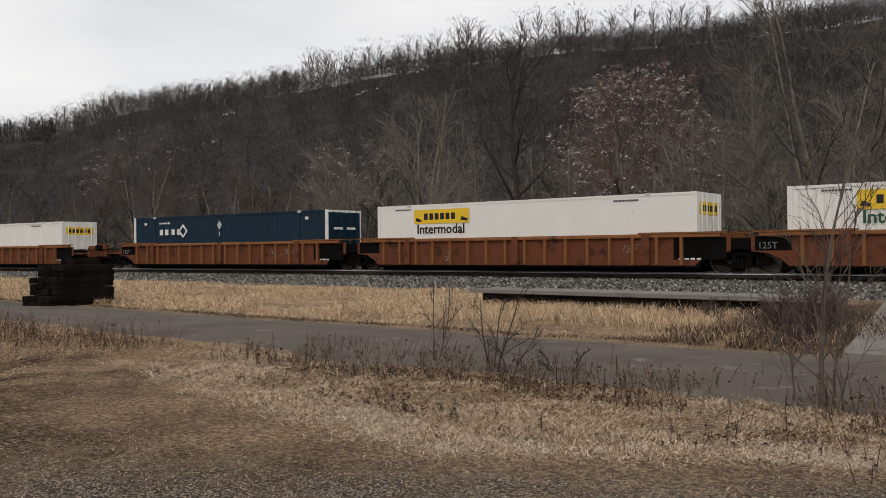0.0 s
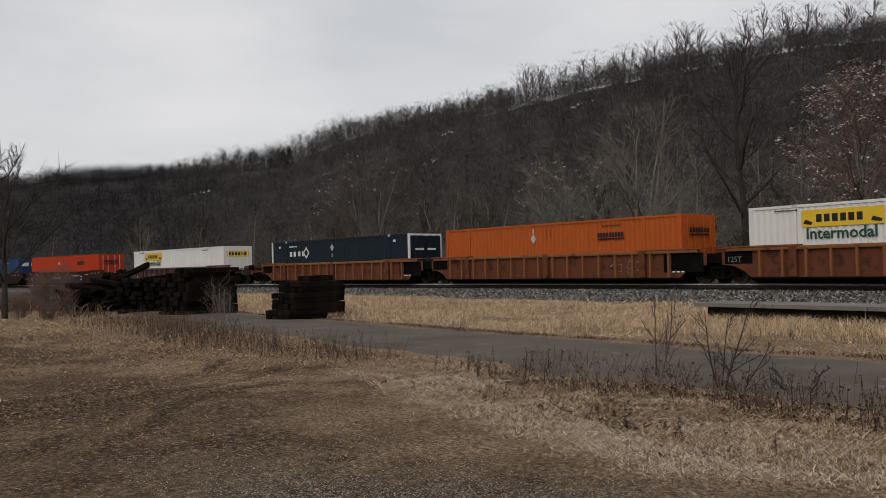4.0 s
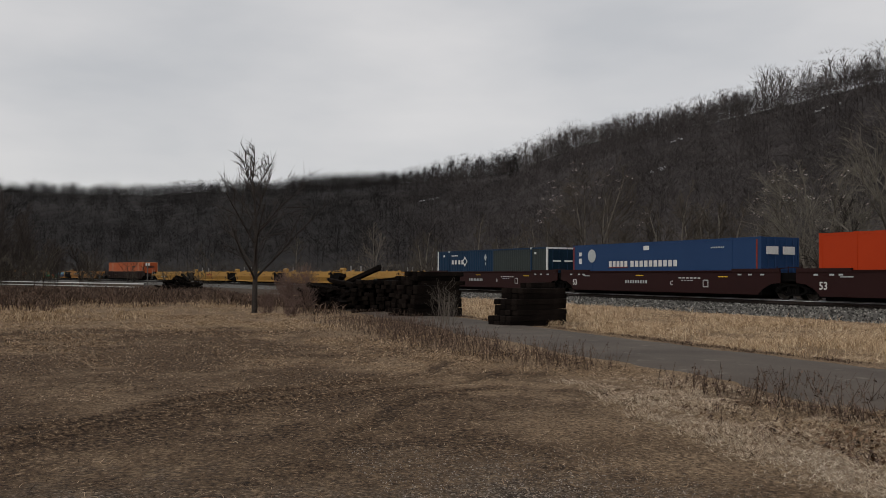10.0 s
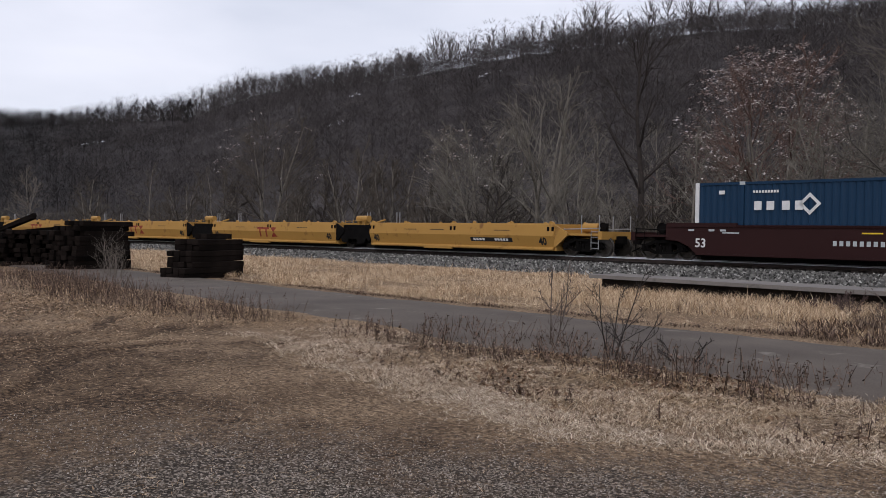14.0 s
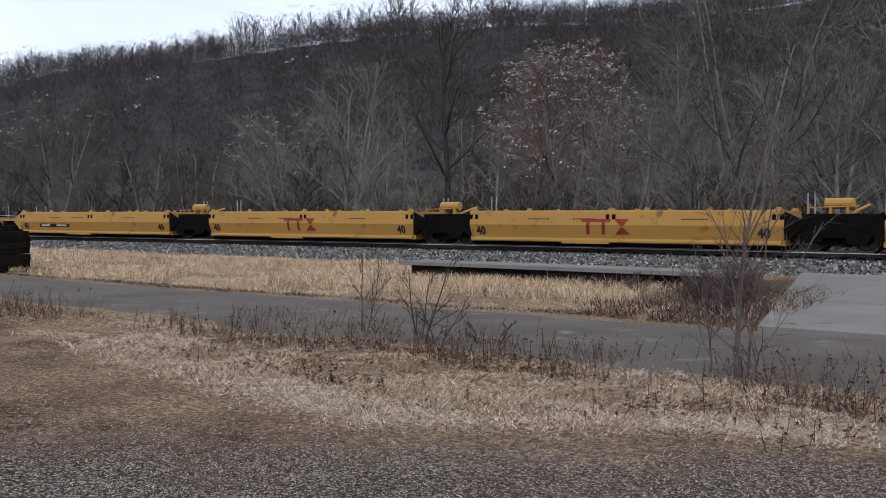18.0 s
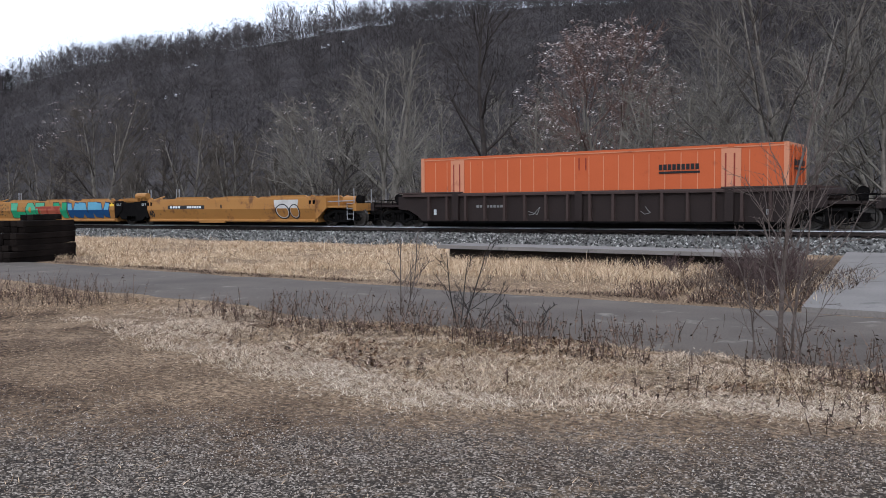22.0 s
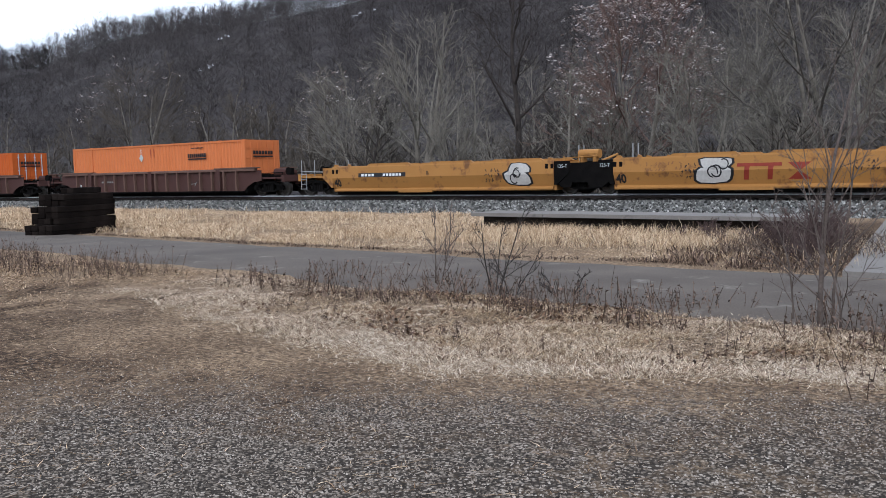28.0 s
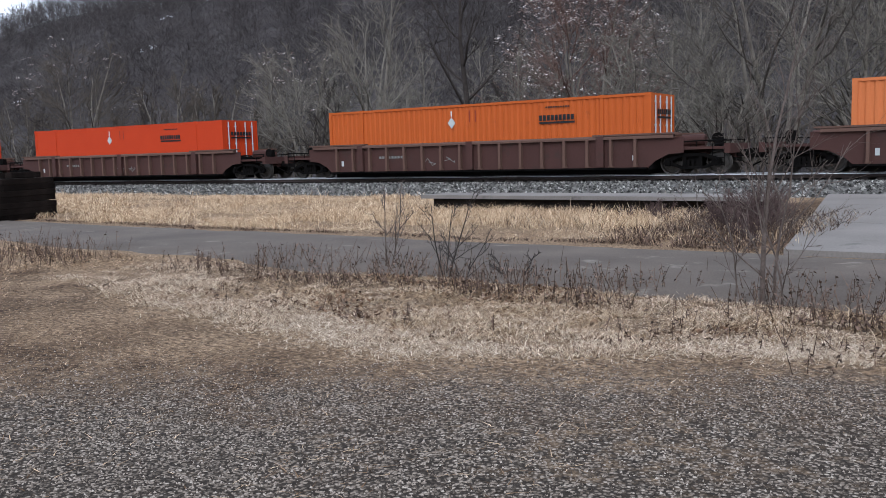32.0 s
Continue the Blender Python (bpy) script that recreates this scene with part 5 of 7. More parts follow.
well_unit(MR, -170.75, P_MAROON, P_MAROON, "j", "o", False, maroon_marks("C"))
well_unit(MR, -189.95, P_MAROON, P_MAROON, "c", "o", False, maroon_marks("B"))
YL = "clean yellow empty well unit"
yellow_unit(YL + " and a number plate", -211.5, P_YELLOW, "j", "c", new_yellow_marks(1.2))
for s_ in (-227.3, -243.3, -259.1):
    yellow_unit(YL + " and a red mark", s_, P_YELLOW, "j", "o", new_yellow_marks(None))
yellow_unit(YL + " and a number plate", -274.95, P_YELLOW, "c", "o", new_yellow_marks(-4.6))
well_unit("ribbed dark brown well car under an orange container", -296.35, P_DARKBROWN, P_DARKCHORD, "c", "c", marks=brown_marks(9))
OY = "faded yellow well unit with spray paint"
yellow_unit(OY + " and a number plate", -317.3, P_OLDYELLOW, "j", "c", graffiti_marks("end", 3), True)
yellow_unit(OY + " in green and blue", -333.15, P_OLDYELLOW, "j", "o", graffiti_marks("green", 5), True)
yellow_unit(OY + " in white and ink blue", -348.85, P_OLDYELLOW, "j", "o", graffiti_marks("dark", 6), True)
yellow_unit(OY + " in white", -364.4, P_OLDYELLOW, "j", "o", graffiti_marks("white", 8), True)
yellow_unit(OY + " and a number plate", -380.0, P_OLDYELLOW, "c", "o", graffiti_marks("end", 11), True)
BR = "ribbed brown well car with scrawled panels"
for s_, q in ((-401.15, 21), (-424.35, 25), (-447.85, 26), (-471.55, 28)):
    well_unit(BR, s_, P_BROWN, P_BROWNCHORD, "c", "c", marks=brown_marks(q))


# ---- trees: bare winter crowns ----
def limb_tree(seed, tall, spread, levels=4, kids=(7, 5, 4, 3), trunk=0.02, bend=0.25, lean=0.0, base=0.28, forks=1, up=0.35, thick=0.55, twig=0.012, steps=(6, 3, 3, 2), fan=(0.06, 0.17), dome=False):
    """Points of a bare tree: tapered limbs that split again and again. Returns segments (p, q, r, s)."""
    r = random.Random(seed)
    segs, fork = [], [0]

    def grow(p, d, length, rad, level, first):
        n = steps[level]
        wander = bend * (0.45 if level == 0 else 1.35)
        pts, rads = [p], [rad]
        for i in range(n):
            d = (d + Vector((r.gauss(0, wander), r.gauss(0, wander), r.gauss(0, wander * 0.6) + up * (0.3 if level == 1 else 0.2 if level else 0.05)))).normalized() if (i or level) else d
            p = p + d * (length / n)
            pts.append(p)
            rads.append(max(rad * (1 - (i + 1) / n * (0.8 if level else 0.72)), twig * 0.6))
        for i in range(n):
            segs.append((pts[i], pts[i + 1], rads[i], rads[i + 1], level, fork[0]))
        if level + 1 >= levels:
            return
        for k in range(kids[level]):
            q = first + (1 - first) * (k + r.random()) / kids[level]
            q = min(q, 0.98)
            i = min(int(q * n), n - 1)
            e = q * n - i
            o = pts[i].lerp(pts[i + 1], e)
            rr = rads[i] * (1 - e) + rads[i + 1] * e
            a = r.random() * math.tau
            out = Vector((math.cos(a), math.sin(a), r.uniform(0.15, 0.9)))
            nd = (out * spread + d * (0.4 + 0.3 * up)).normalized()
            size = 1.0
            if level == 0:
                size = 0.5 + 0.62 * math.sin(math.pi * (0.12 + 0.8 * (q - first) / (1 - first))) if dome else 1.1 - 0.45 * q
            grow(o, nd, length * r.uniform(0.36, 0.62) * size, max(rr * thick, twig), level + 1, 0.25)

    for f in range(forks):
        fork[0] = f
        a = math.tau * f / max(forks, 1) + r.random()
        sp = r.uniform(fan[0], fan[1])
        d = Vector((lean + (sp * math.cos(a) if forks > 1 else 0), sp * math.sin(a) if forks > 1 else 0, 1)).normalized()
        grow(Vector((0.12 * math.cos(a) * (forks > 1), 0.12 * math.sin(a) * (forks > 1), -0.15)), d, tall * r.uniform(0.72, 0.9) if forks > 1 else tall * 0.86, tall * trunk, 0, base)
    return segs


def bare(seed, tall, crown, base=0.25, limbs=14, kids=7, twigs=4, root=0.014, twig=0.016, rise=0.16, stems=1, fan=(0.05, 0.2), flare=(68, 28), steps=(8, 4, 2), wander=0.05, stout=0.62):
    """A bare winter tree: tapered stems, limbs that leave them at an open angle and curl upwards, side branches and twigs.
    crown: the longest limb as a share of the height. Returns segments (p, q, r, s, level, stem)."""
    r = random.Random(seed)
    segs = []

    def side_of(d):
        u = d.orthogonal().normalized()
        a = r.random() * math.tau
        return u * math.cos(a) + d.cross(u) * math.sin(a)

    def line(p, d, length, n, ra, rb, level, stem, curl, bend):
        pts, dirs, rad = [p], [d], [ra]
        for i in range(n):
            p = p + d * (length / n)
            pts.append(p)
            rad.append(ra + (rb - ra) * (i + 1) / n)
            segs.append((pts[-2], p, rad[-2], rad[-1], level, stem))
            d = (d + Vector((r.gauss(0, bend), r.gauss(0, bend), r.gauss(0, bend) + curl))).normalized()
            dirs.append(d)
        return pts, dirs, rad

    def along(pts, dirs, rad, q):
        i = min(int(q * (len(pts) - 1)), len(pts) - 2)
        e = q * (len(pts) - 1) - i
        return pts[i].lerp(pts[i + 1], e), dirs[i], rad[i] * (1 - e) + rad[i + 1] * e

    for f in range(stems):
        a = math.tau * f / stems + r.uniform(-0.5, 0.5)
        sp = r.uniform(fan[0], fan[1]) * (stems > 1)
        d = Vector((sp * math.cos(a), sp * math.sin(a), 1)).normalized()
        h = tall * (1.0 if f == 0 else r.uniform(0.72, 0.97)) * 0.93
        foot = Vector((0.012 * tall * math.cos(a) * (stems > 1), 0.012 * tall * math.sin(a) * (stems > 1), -0.12))
        trunk = line(foot, d, h, steps[0], tall * root, max(twig * 1.4, tall * root * 0.14), 0, f, 0.03, wander)
        turn = r.random() * math.tau
        for k in range(limbs):
            q = base + (0.98 - base) * (k + r.random()) / limbs
            e = (q - base) / (1 - base)
            o, axis, rr = along(*trunk, q)
            turn += 2.4 + r.uniform(-0.5, 0.5)
            out = Vector((math.cos(turn), math.sin(turn), 0))
            if stems > 1 and out.dot(Vector((math.cos(a), math.sin(a), 0))) < -0.3:
                out = -out
            lean = radians(flare[0] + (flare[1] - flare[0]) * e + r.uniform(-10, 10))
            ld = (axis * math.cos(lean) + out * math.sin(lean)).normalized()
            length = tall * crown * (1.08 - 0.74 * e) * r.uniform(0.75, 1.12)
            limb = line(o, ld, length, steps[1], max(rr * stout, twig * 1.7), twig * 1.15, 1, f, rise, 0.11)
            for j in range(kids):
                q2 = 0.2 + 0.8 * (j + r.random()) / kids
                o2, ax2, r2 = along(*limb, min(q2, 0.99))
                lean2 = radians(r.uniform(28, 58))
                d2 = (ax2 * math.cos(lean2) + side_of(ax2) * math.sin(lean2) + Vector((0, 0, 0.12))).normalized()
                br = line(o2, d2, length * r.uniform(0.28, 0.52) * (1.15 - 0.45 * q2), steps[2], max(min(r2 * 0.75, twig * 1.5), twig), twig * 0.7, 2, f, rise * 0.8, 0.14)
                for i in range(twigs):
                    q3 = 0.15 + 0.85 * (i + r.random()) / twigs
                    o3, ax3, r3 = along(*br, min(q3, 0.99))
                    lean3 = radians(r.uniform(22, 55))
                    d3 = (ax3 * math.cos(lean3) + side_of(ax3) * math.sin(lean3) + Vector((0, 0, 0.15))).normalized()
                    p3 = o3 + d3 * length * r.uniform(0.14, 0.3)
                    segs.append((o3, p3, twig * 0.8, twig * 0.3, 3, f))
    return segs


def limb_arrays(segs, sides=(7, 5, 3, 3, 3), wide=1.0):
    """Tapered prisms for all segments, the finest twigs as spikes; arrays of points and triangles."""
    V, F, o = [], [], 0
    last = max(q[4] for q in segs)
    for lev in range(5):
        S = [q for q in segs if q[4] == lev]
        if not S:
            continue
        n = sides[lev]
        p = np.array([q[0] for q in S], float)
        e = np.array([q[1] for q in S], float)
        ra, rb = np.array([q[2] for q in S])[:, None, None] * wide, np.array([q[3] for q in S])[:, None, None] * wide
        d = e - p
        d /= np.linalg.norm(d, axis=1, keepdims=True) + 1e-9
        h = np.where(np.abs(d[:, 2:3]) > 0.9, [[1.0, 0, 0]], [[0, 0, 1.0]])
        u = np.cross(d, h)
        u /= np.linalg.norm(u, axis=1, keepdims=True)
        w = np.cross(d, u)
        a = np.arange(n) * math.tau / n
        ring = u[:, None] * np.cos(a)[None, :, None] + w[:, None] * np.sin(a)[None, :, None]
        i, j = np.arange(n)[None], (np.arange(n)[None] + 1) % n
        if lev == last and last > 1:
            v = np.concatenate([p[:, None] + ring * ra, e[:, None]], 1)
            base = o + np.arange(len(S))[:, None] * (n + 1)
            F.append(np.stack([base + i, base + j, base + n + 0 * i], -1).reshape(-1, 3))
            o += len(S) * (n + 1)
        else:
            v = np.concatenate([p[:, None] + ring * ra, e[:, None] + ring * rb], 1)
            base = o + np.arange(len(S))[:, None] * 2 * n
            F.append(np.stack([base + i, base + j, base + n + j], -1).reshape(-1, 3))
            F.append(np.stack([base + i, base + n + j, base + n + i], -1).reshape(-1, 3))
            o += len(S) * 2 * n
        V.append(v.reshape(-1, 3))
    return np.concatenate(V), np.concatenate(F)


def split_tree(name, label, at, segs, bark, twig_m, wide=1.0, group="", cloud=None):
    """A tree as trunk with main limbs, and crown of finer branches."""
    ob = thing(name, label, "tree", group, at)
    S = [q for q in segs if q[4] == 0]
    for k in sorted({q[5] for q in S}):
        # one skin from the root to the top of each stem
        stem = [q for q in S if q[5] == k]
        pts, rad = [q[0] for q in stem] + [stem[-1][1]], [q[2] * wide for q in stem] + [stem[-1][3] * wide]
        v, f = [], []
        for i, (p, r) in enumerate(zip(pts, rad)):
            v += [(p.x + r * math.cos(math.tau * j / 8), p.y + r * math.sin(math.tau * j / 8), p.z) for j in range(8)]
            if i:
                f += [(8 * i - 8 + j, 8 * i - 8 + (j + 1) % 8, 8 * i + (j + 1) % 8, 8 * i + j) for j in range(8)]
        tris("trunk", v, f, bark, ob, smooth=True)
    v, f = limb_arrays([q for q in segs if q[4] > 0], wide=wide)
    if cloud is not None:
        v, f = joined((v, f), cloud)
    tris("crown", v, f, twig_m, ob, smooth=cloud is None)
    return ob


M_BARK = surface("grey_brown_bark", (0.10, 0.089, 0.074), (0.26, 0.232, 0.194), 0.95, 3, 22, 0.6, depth=0.02, spec=0.1)
M_DARKBARK = surface("dark_wet_bark", (0.024, 0.020, 0.018), (0.06, 0.05, 0.044), 0.9, 3, 22, 0.6, depth=0.02, spec=0.15)
M_TWIG = surface("bare_twigs", (0.064, 0.057, 0.049), (0.155, 0.139, 0.12), 0.95, 1.5, 12, 0, spec=0.05)
M_OLIVETWIG = surface("olive_grey_twigs", (0.092, 0.083, 0.069), (0.24, 0.217, 0.182), 0.95, 1.5, 12, 0, spec=0.05)
M_DUSKTWIG = surface("dusky_brown_twigs", (0.052, 0.044, 0.036), (0.13, 0.11, 0.09), 0.95, 1.5, 12, 0, spec=0.05)
M_PALETWIG = surface("pale_twigs", (0.10, 0.085, 0.07), (0.20, 0.17, 0.145), 0.95, 1.5, 12, 0, spec=0.05)
M_REDTWIG = surface("reddish_brush_twigs", (0.095, 0.062, 0.05), (0.2, 0.135, 0.112), 0.95, 1.5, 12, 0, spec=0.05)
# Hill tones greyed towards neutral, distance haze put into the colour.
M_HILLTREE = island_mix("hill_wood_stems", [(0.0, (0.026, 0.0224, 0.0218)), (0.6, (0.055, 0.0476, 0.046)), (0.9, (0.078, 0.068, 0.0655)), (1.0, (0.11, 0.0965, 0.092))])
M_PALEWOOD = island_mix("pale_hill_wood_stems", [(0.0, (0.033, 0.0288, 0.028)), (0.6, (0.068, 0.0597, 0.0575)), (0.9, (0.095, 0.0844, 0.081)), (1.0, (0.133, 0.119, 0.114))])
# Darker copy of the slope tones, for trees at high azimuth.
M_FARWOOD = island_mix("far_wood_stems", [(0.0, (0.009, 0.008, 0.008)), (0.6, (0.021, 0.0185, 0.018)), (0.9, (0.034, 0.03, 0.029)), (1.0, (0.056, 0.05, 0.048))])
# Paler than the slope trees: haze over the ridge is in the colour.
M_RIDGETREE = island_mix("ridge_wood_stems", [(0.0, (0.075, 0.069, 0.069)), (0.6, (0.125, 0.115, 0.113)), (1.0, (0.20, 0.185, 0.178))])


def outside(w, az):
    """The ground point at azimuth az (degrees to the left of north), w metres beyond the track."""
    a = math.radians(az)
    dx, dy = -math.sin(a), math.cos(a)
    b = dx * (0 - CX) + dy * (0 - CY)
    c0 = CX * CX + CY * CY - (RAD + w) ** 2
    d = -b + math.sqrt(b * b - c0)
    return d * dx, d * dy, d


def twig_puff(seed, n, wide, low, length, width, up=0.3):
    """Fine outer twigs of a small far tree, as slivers pointing outwards and up through a dome of unit height."""
    g = np.random.default_rng(seed)
    a, q, e = g.random(n) * math.tau, np.sqrt(g.random(n)), g.random(n)
    reach = wide * np.sqrt(np.clip(1 - (2 * e - 0.9) ** 2 * 0.8, 0.05, 1))
    p = np.stack([np.cos(a) * q * reach, np.sin(a) * q * reach, low + (0.9 - low) * e], -1)
    d = np.stack([np.cos(a) * (0.25 + 0.6 * q), np.sin(a) * (0.25 + 0.6 * q), up + 0.45 * g.random(n)], -1) + g.normal(0, 0.25, (n, 3))
    d *= (g.uniform(length[0], length[1], n) / np.linalg.norm(d, axis=1))[:, None]
    w = np.cross(d, g.normal(0, 1, (n, 3)))
    w *= (width / 2 / (np.linalg.norm(w, axis=1) + 1e-9))[:, None]
    return np.stack([p - w, p + w, p + d], 1).reshape(-1, 3), np.arange(3 * n).reshape(-1, 3)


def joined(a, b):
    return np.concatenate([a[0], b[0]]), np.concatenate([a[1], b[1] + len(a[0])])


def scatter(name, spots, pool, material, label, category):
    """Many copies of a few point sets, joined in one mesh."""
    V, F, o = [], [], 0
    for (x, y, z, s, k, turn) in spots:
        v, f = pool[k]
        c, q = math.cos(turn), math.sin(turn)
        m = np.array([[c, -q, 0], [q, c, 0], [0, 0, 1]])
        V.append(v @ m.T * s + (x, y, z))
        F.append(f + o)
        o += len(v)
    ob = tris(name, np.concatenate(V), np.concatenate(F), material)
    return tagged(ob, label, category, kind="stuff")


def skyline():
    """For azimuths all along the hill, how far off its visible crest lies."""
    az = np.arange(-14, 113, 0.25)
    d = np.linspace(0.6, 1.04, 60)[None] * lerp(az, RIDGE_D)[:, None]
    a = np.radians(az)[:, None]
    rise = (height(-d * np.sin(a), d * np.cos(a)) - EYE) / d
    return az, d[np.arange(len(az)), rise.argmax(1)]


def make_woods():
    rng = random.Random(5)
    sky_az, sky_d = skyline()
    # slope trees, unit height: a few stems below a round cloud of fine twigs
    pool = []
    for k in range(10):
        stems = limb_arrays(bare(100 + k, 0.85, 0.4, 0.3, 3, 0, 0, 0.009, 0.005, 0.05, flare=(50, 24), steps=(2, 1, 1)), (3, 3, 3, 3, 3))
        pool.append(joined(stems, twig_puff(700 + k, 64, 0.36 + 0.05 * (k % 3), 0.2, (0.16, 0.32), 0.013)))
    stands = {"slope_trees": [], "pale_slope_trees": [], "far_slope_trees": []}
    n = 0
    while n < 7600:
        az = rng.uniform(-14, 112)
        d_r = float(lerp(az, RIDGE_D))
        q = 0.14 + 0.86 * rng.random() ** 0.75
        x0, y0, d0 = outside(26, az)
        d = d0 + (d_r - d0) * q
        x, y = -d * math.sin(math.radians(az)), d * math.cos(math.radians(az))
        stand = float(fractal(np.array(x / 45), np.array(y / 45), 311, 3))
        tall = (rng.uniform(4.5, 9.0) + 2.5 * q) * (0.6 + 0.8 * stand)
        # The last term picks more pale trees high up, in place of haze.
        tone = float(fractal(np.array(x / 28), np.array(y / 28), 317, 3)) + rng.uniform(-0.12, 0.12) + 0.24 * math.exp(-((az - 56) / 9) ** 2) * q
        # Trees past about azimuth 69 take the darker copy.
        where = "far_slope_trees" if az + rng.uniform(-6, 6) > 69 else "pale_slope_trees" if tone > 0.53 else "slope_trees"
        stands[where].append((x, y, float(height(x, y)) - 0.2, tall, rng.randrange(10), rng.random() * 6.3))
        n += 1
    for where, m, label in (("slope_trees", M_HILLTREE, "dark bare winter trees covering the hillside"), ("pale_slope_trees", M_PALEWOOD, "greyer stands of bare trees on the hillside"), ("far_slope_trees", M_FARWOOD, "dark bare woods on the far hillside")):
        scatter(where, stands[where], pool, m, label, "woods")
    # crest trees: clear trunks below fan-shaped crowns, several rows deep
    pool2 = []
    for k in range(10):
        segs = bare(200 + k, 0.88, 0.38 + 0.04 * (k % 3), 0.38 + 0.05 * (k % 4), 10, 7, 0, 0.0125, 0.0044, 0.05, flare=(48, 14), steps=(4, 2, 1), wander=0.08)
        pool2.append(joined(limb_arrays(segs, (4, 3, 3, 3, 3)), twig_puff(760 + k, 80 if k < 6 else 64, 0.28 + 0.04 * (k % 3), 0.46, (0.07, 0.13), 0.0085, 0.3)))
    rows = [(0.95, 0.5, 6), (0.975, 0.7, 6), (0.99, 1.0, 0), (1.005, 1.0, 0), (1.03, 1.0, 6), (1.07, 1.0, 6)]
    crest, low = [], []
    for d_q, size, first in rows:
        az = -12.0 + rng.random()
        while az < 112:
            d_r = float(np.interp(az, sky_az, sky_d))
            d = d_r * d_q + rng.uniform(-6, 6)
            a = az + rng.uniform(-0.25, 0.25)
            x, y = -d * math.sin(math.radians(a)), d * math.cos(math.radians(a))
            stand = float(fractal(np.array(a * 0.55), np.array(d_q * 20.0), 301, 3))
            tall = rng.uniform(15.5, 21.5) * size * (0.72 + 0.6 * stand) * float(lerp(az, [(45, 1.0), (52, 0.78), (59, 0.72), (62, 0.92), (69, 0.7), (74, 0.45), (110, 0.5)]))
            if (d_q < 1.02 or az > 46) and (d_q > 0.98 or az > 40) and rng.random() > 0.12 + 0.5 * float(smooth((0.4 - stand) / 0.2)):
                crest.append((x, y, float(height(x, y)) - 0.5, tall, rng.randrange(6) if first == 0 else 6 + rng.randrange(4), rng.random() * 6.3))
            if az > 48 and rng.random() < 0.75:
                low.append((x + rng.uniform(-4, 4), y, float(height(x, y)) - 0.5, rng.uniform(2.0, 6.0), rng.randrange(6), rng.random() * 6.3))
            az += rng.uniform(0.45, 1.1) * (1.35 - 0.45 * float(smooth((az - 44) / 10))) * 400 / d_r
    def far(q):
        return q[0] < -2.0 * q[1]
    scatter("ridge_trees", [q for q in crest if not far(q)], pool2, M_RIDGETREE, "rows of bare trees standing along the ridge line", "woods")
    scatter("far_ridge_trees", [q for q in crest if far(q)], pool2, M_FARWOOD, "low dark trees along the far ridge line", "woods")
    pool3 = []
    for k in range(6):
        stems = limb_arrays(bare(300 + k, 0.9, 0.4, 0.1, 2, 0, 0, 0.012, 0.008, 0.1, stems=3, fan=(0.2, 0.5), steps=(2, 1, 1)), (3, 3, 3, 3, 3))
        pool3.append(joined(stems, twig_puff(790 + k, 70, 0.5, 0.05, (0.2, 0.4), 0.016, 0.5)))
    az = -12.0
    while az < 112:
        d_r = float(np.interp(az, sky_az, sky_d))
        d = d_r * rng.uniform(0.98, 1.01)
        x, y = -d * math.sin(math.radians(az)), d * math.cos(math.radians(az))
        west = float(smooth((az - 46) / 6))
        low.append((x, y, float(height(x, y)) - 0.4, rng.uniform(0.8, 1.8) + west * rng.uniform(2.0, 6.0), rng.randrange(6), rng.random() * 6.3))
        az += rng.uniform(0.4, 0.9) * (1 - 0.75 * west) * 400 / d_r
    for i in range(1900):
        # saplings and scrub that break the bare edge below the crest trees
        az = rng.uniform(28, 105)
        d = float(np.interp(az, sky_az, sky_d)) * rng.uniform(0.965, 1.0)
        x, y = -d * math.sin(math.radians(az)), d * math.cos(math.radians(az))
        low.append((x, y, float(height(x, y)) - 0.3, rng.uniform(0.7, 1.4) + 2.4 * float(smooth((az - 44) / 6)) * rng.random(), rng.randrange(6), rng.random() * 6.3))
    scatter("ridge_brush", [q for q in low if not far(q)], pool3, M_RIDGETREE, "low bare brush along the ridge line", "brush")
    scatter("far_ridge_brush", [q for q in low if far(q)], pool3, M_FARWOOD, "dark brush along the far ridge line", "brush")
    # brush between the track and the foot of the hill
    spots = []
    for i in range(760):
        az = rng.uniform(-14, 104)
        x, y, d = outside(8 + 60 * rng.random() ** 1.2, az)
        spots.append((x, y, float(height(x, y)) - 0.1, rng.uniform(1.4, 4.6), rng.randrange(6), rng.random() * 6.3))
    scatter("trackside_brush", spots, pool3, M_BRUSH, "tangled bare brown brush beyond the track", "brush")


M_BRUSH = island_mix("brush_stems", [(0.0, (0.03, 0.025, 0.02)), (0.6, (0.062, 0.052, 0.042)), (1.0, (0.13, 0.112, 0.09))])
make_woods()

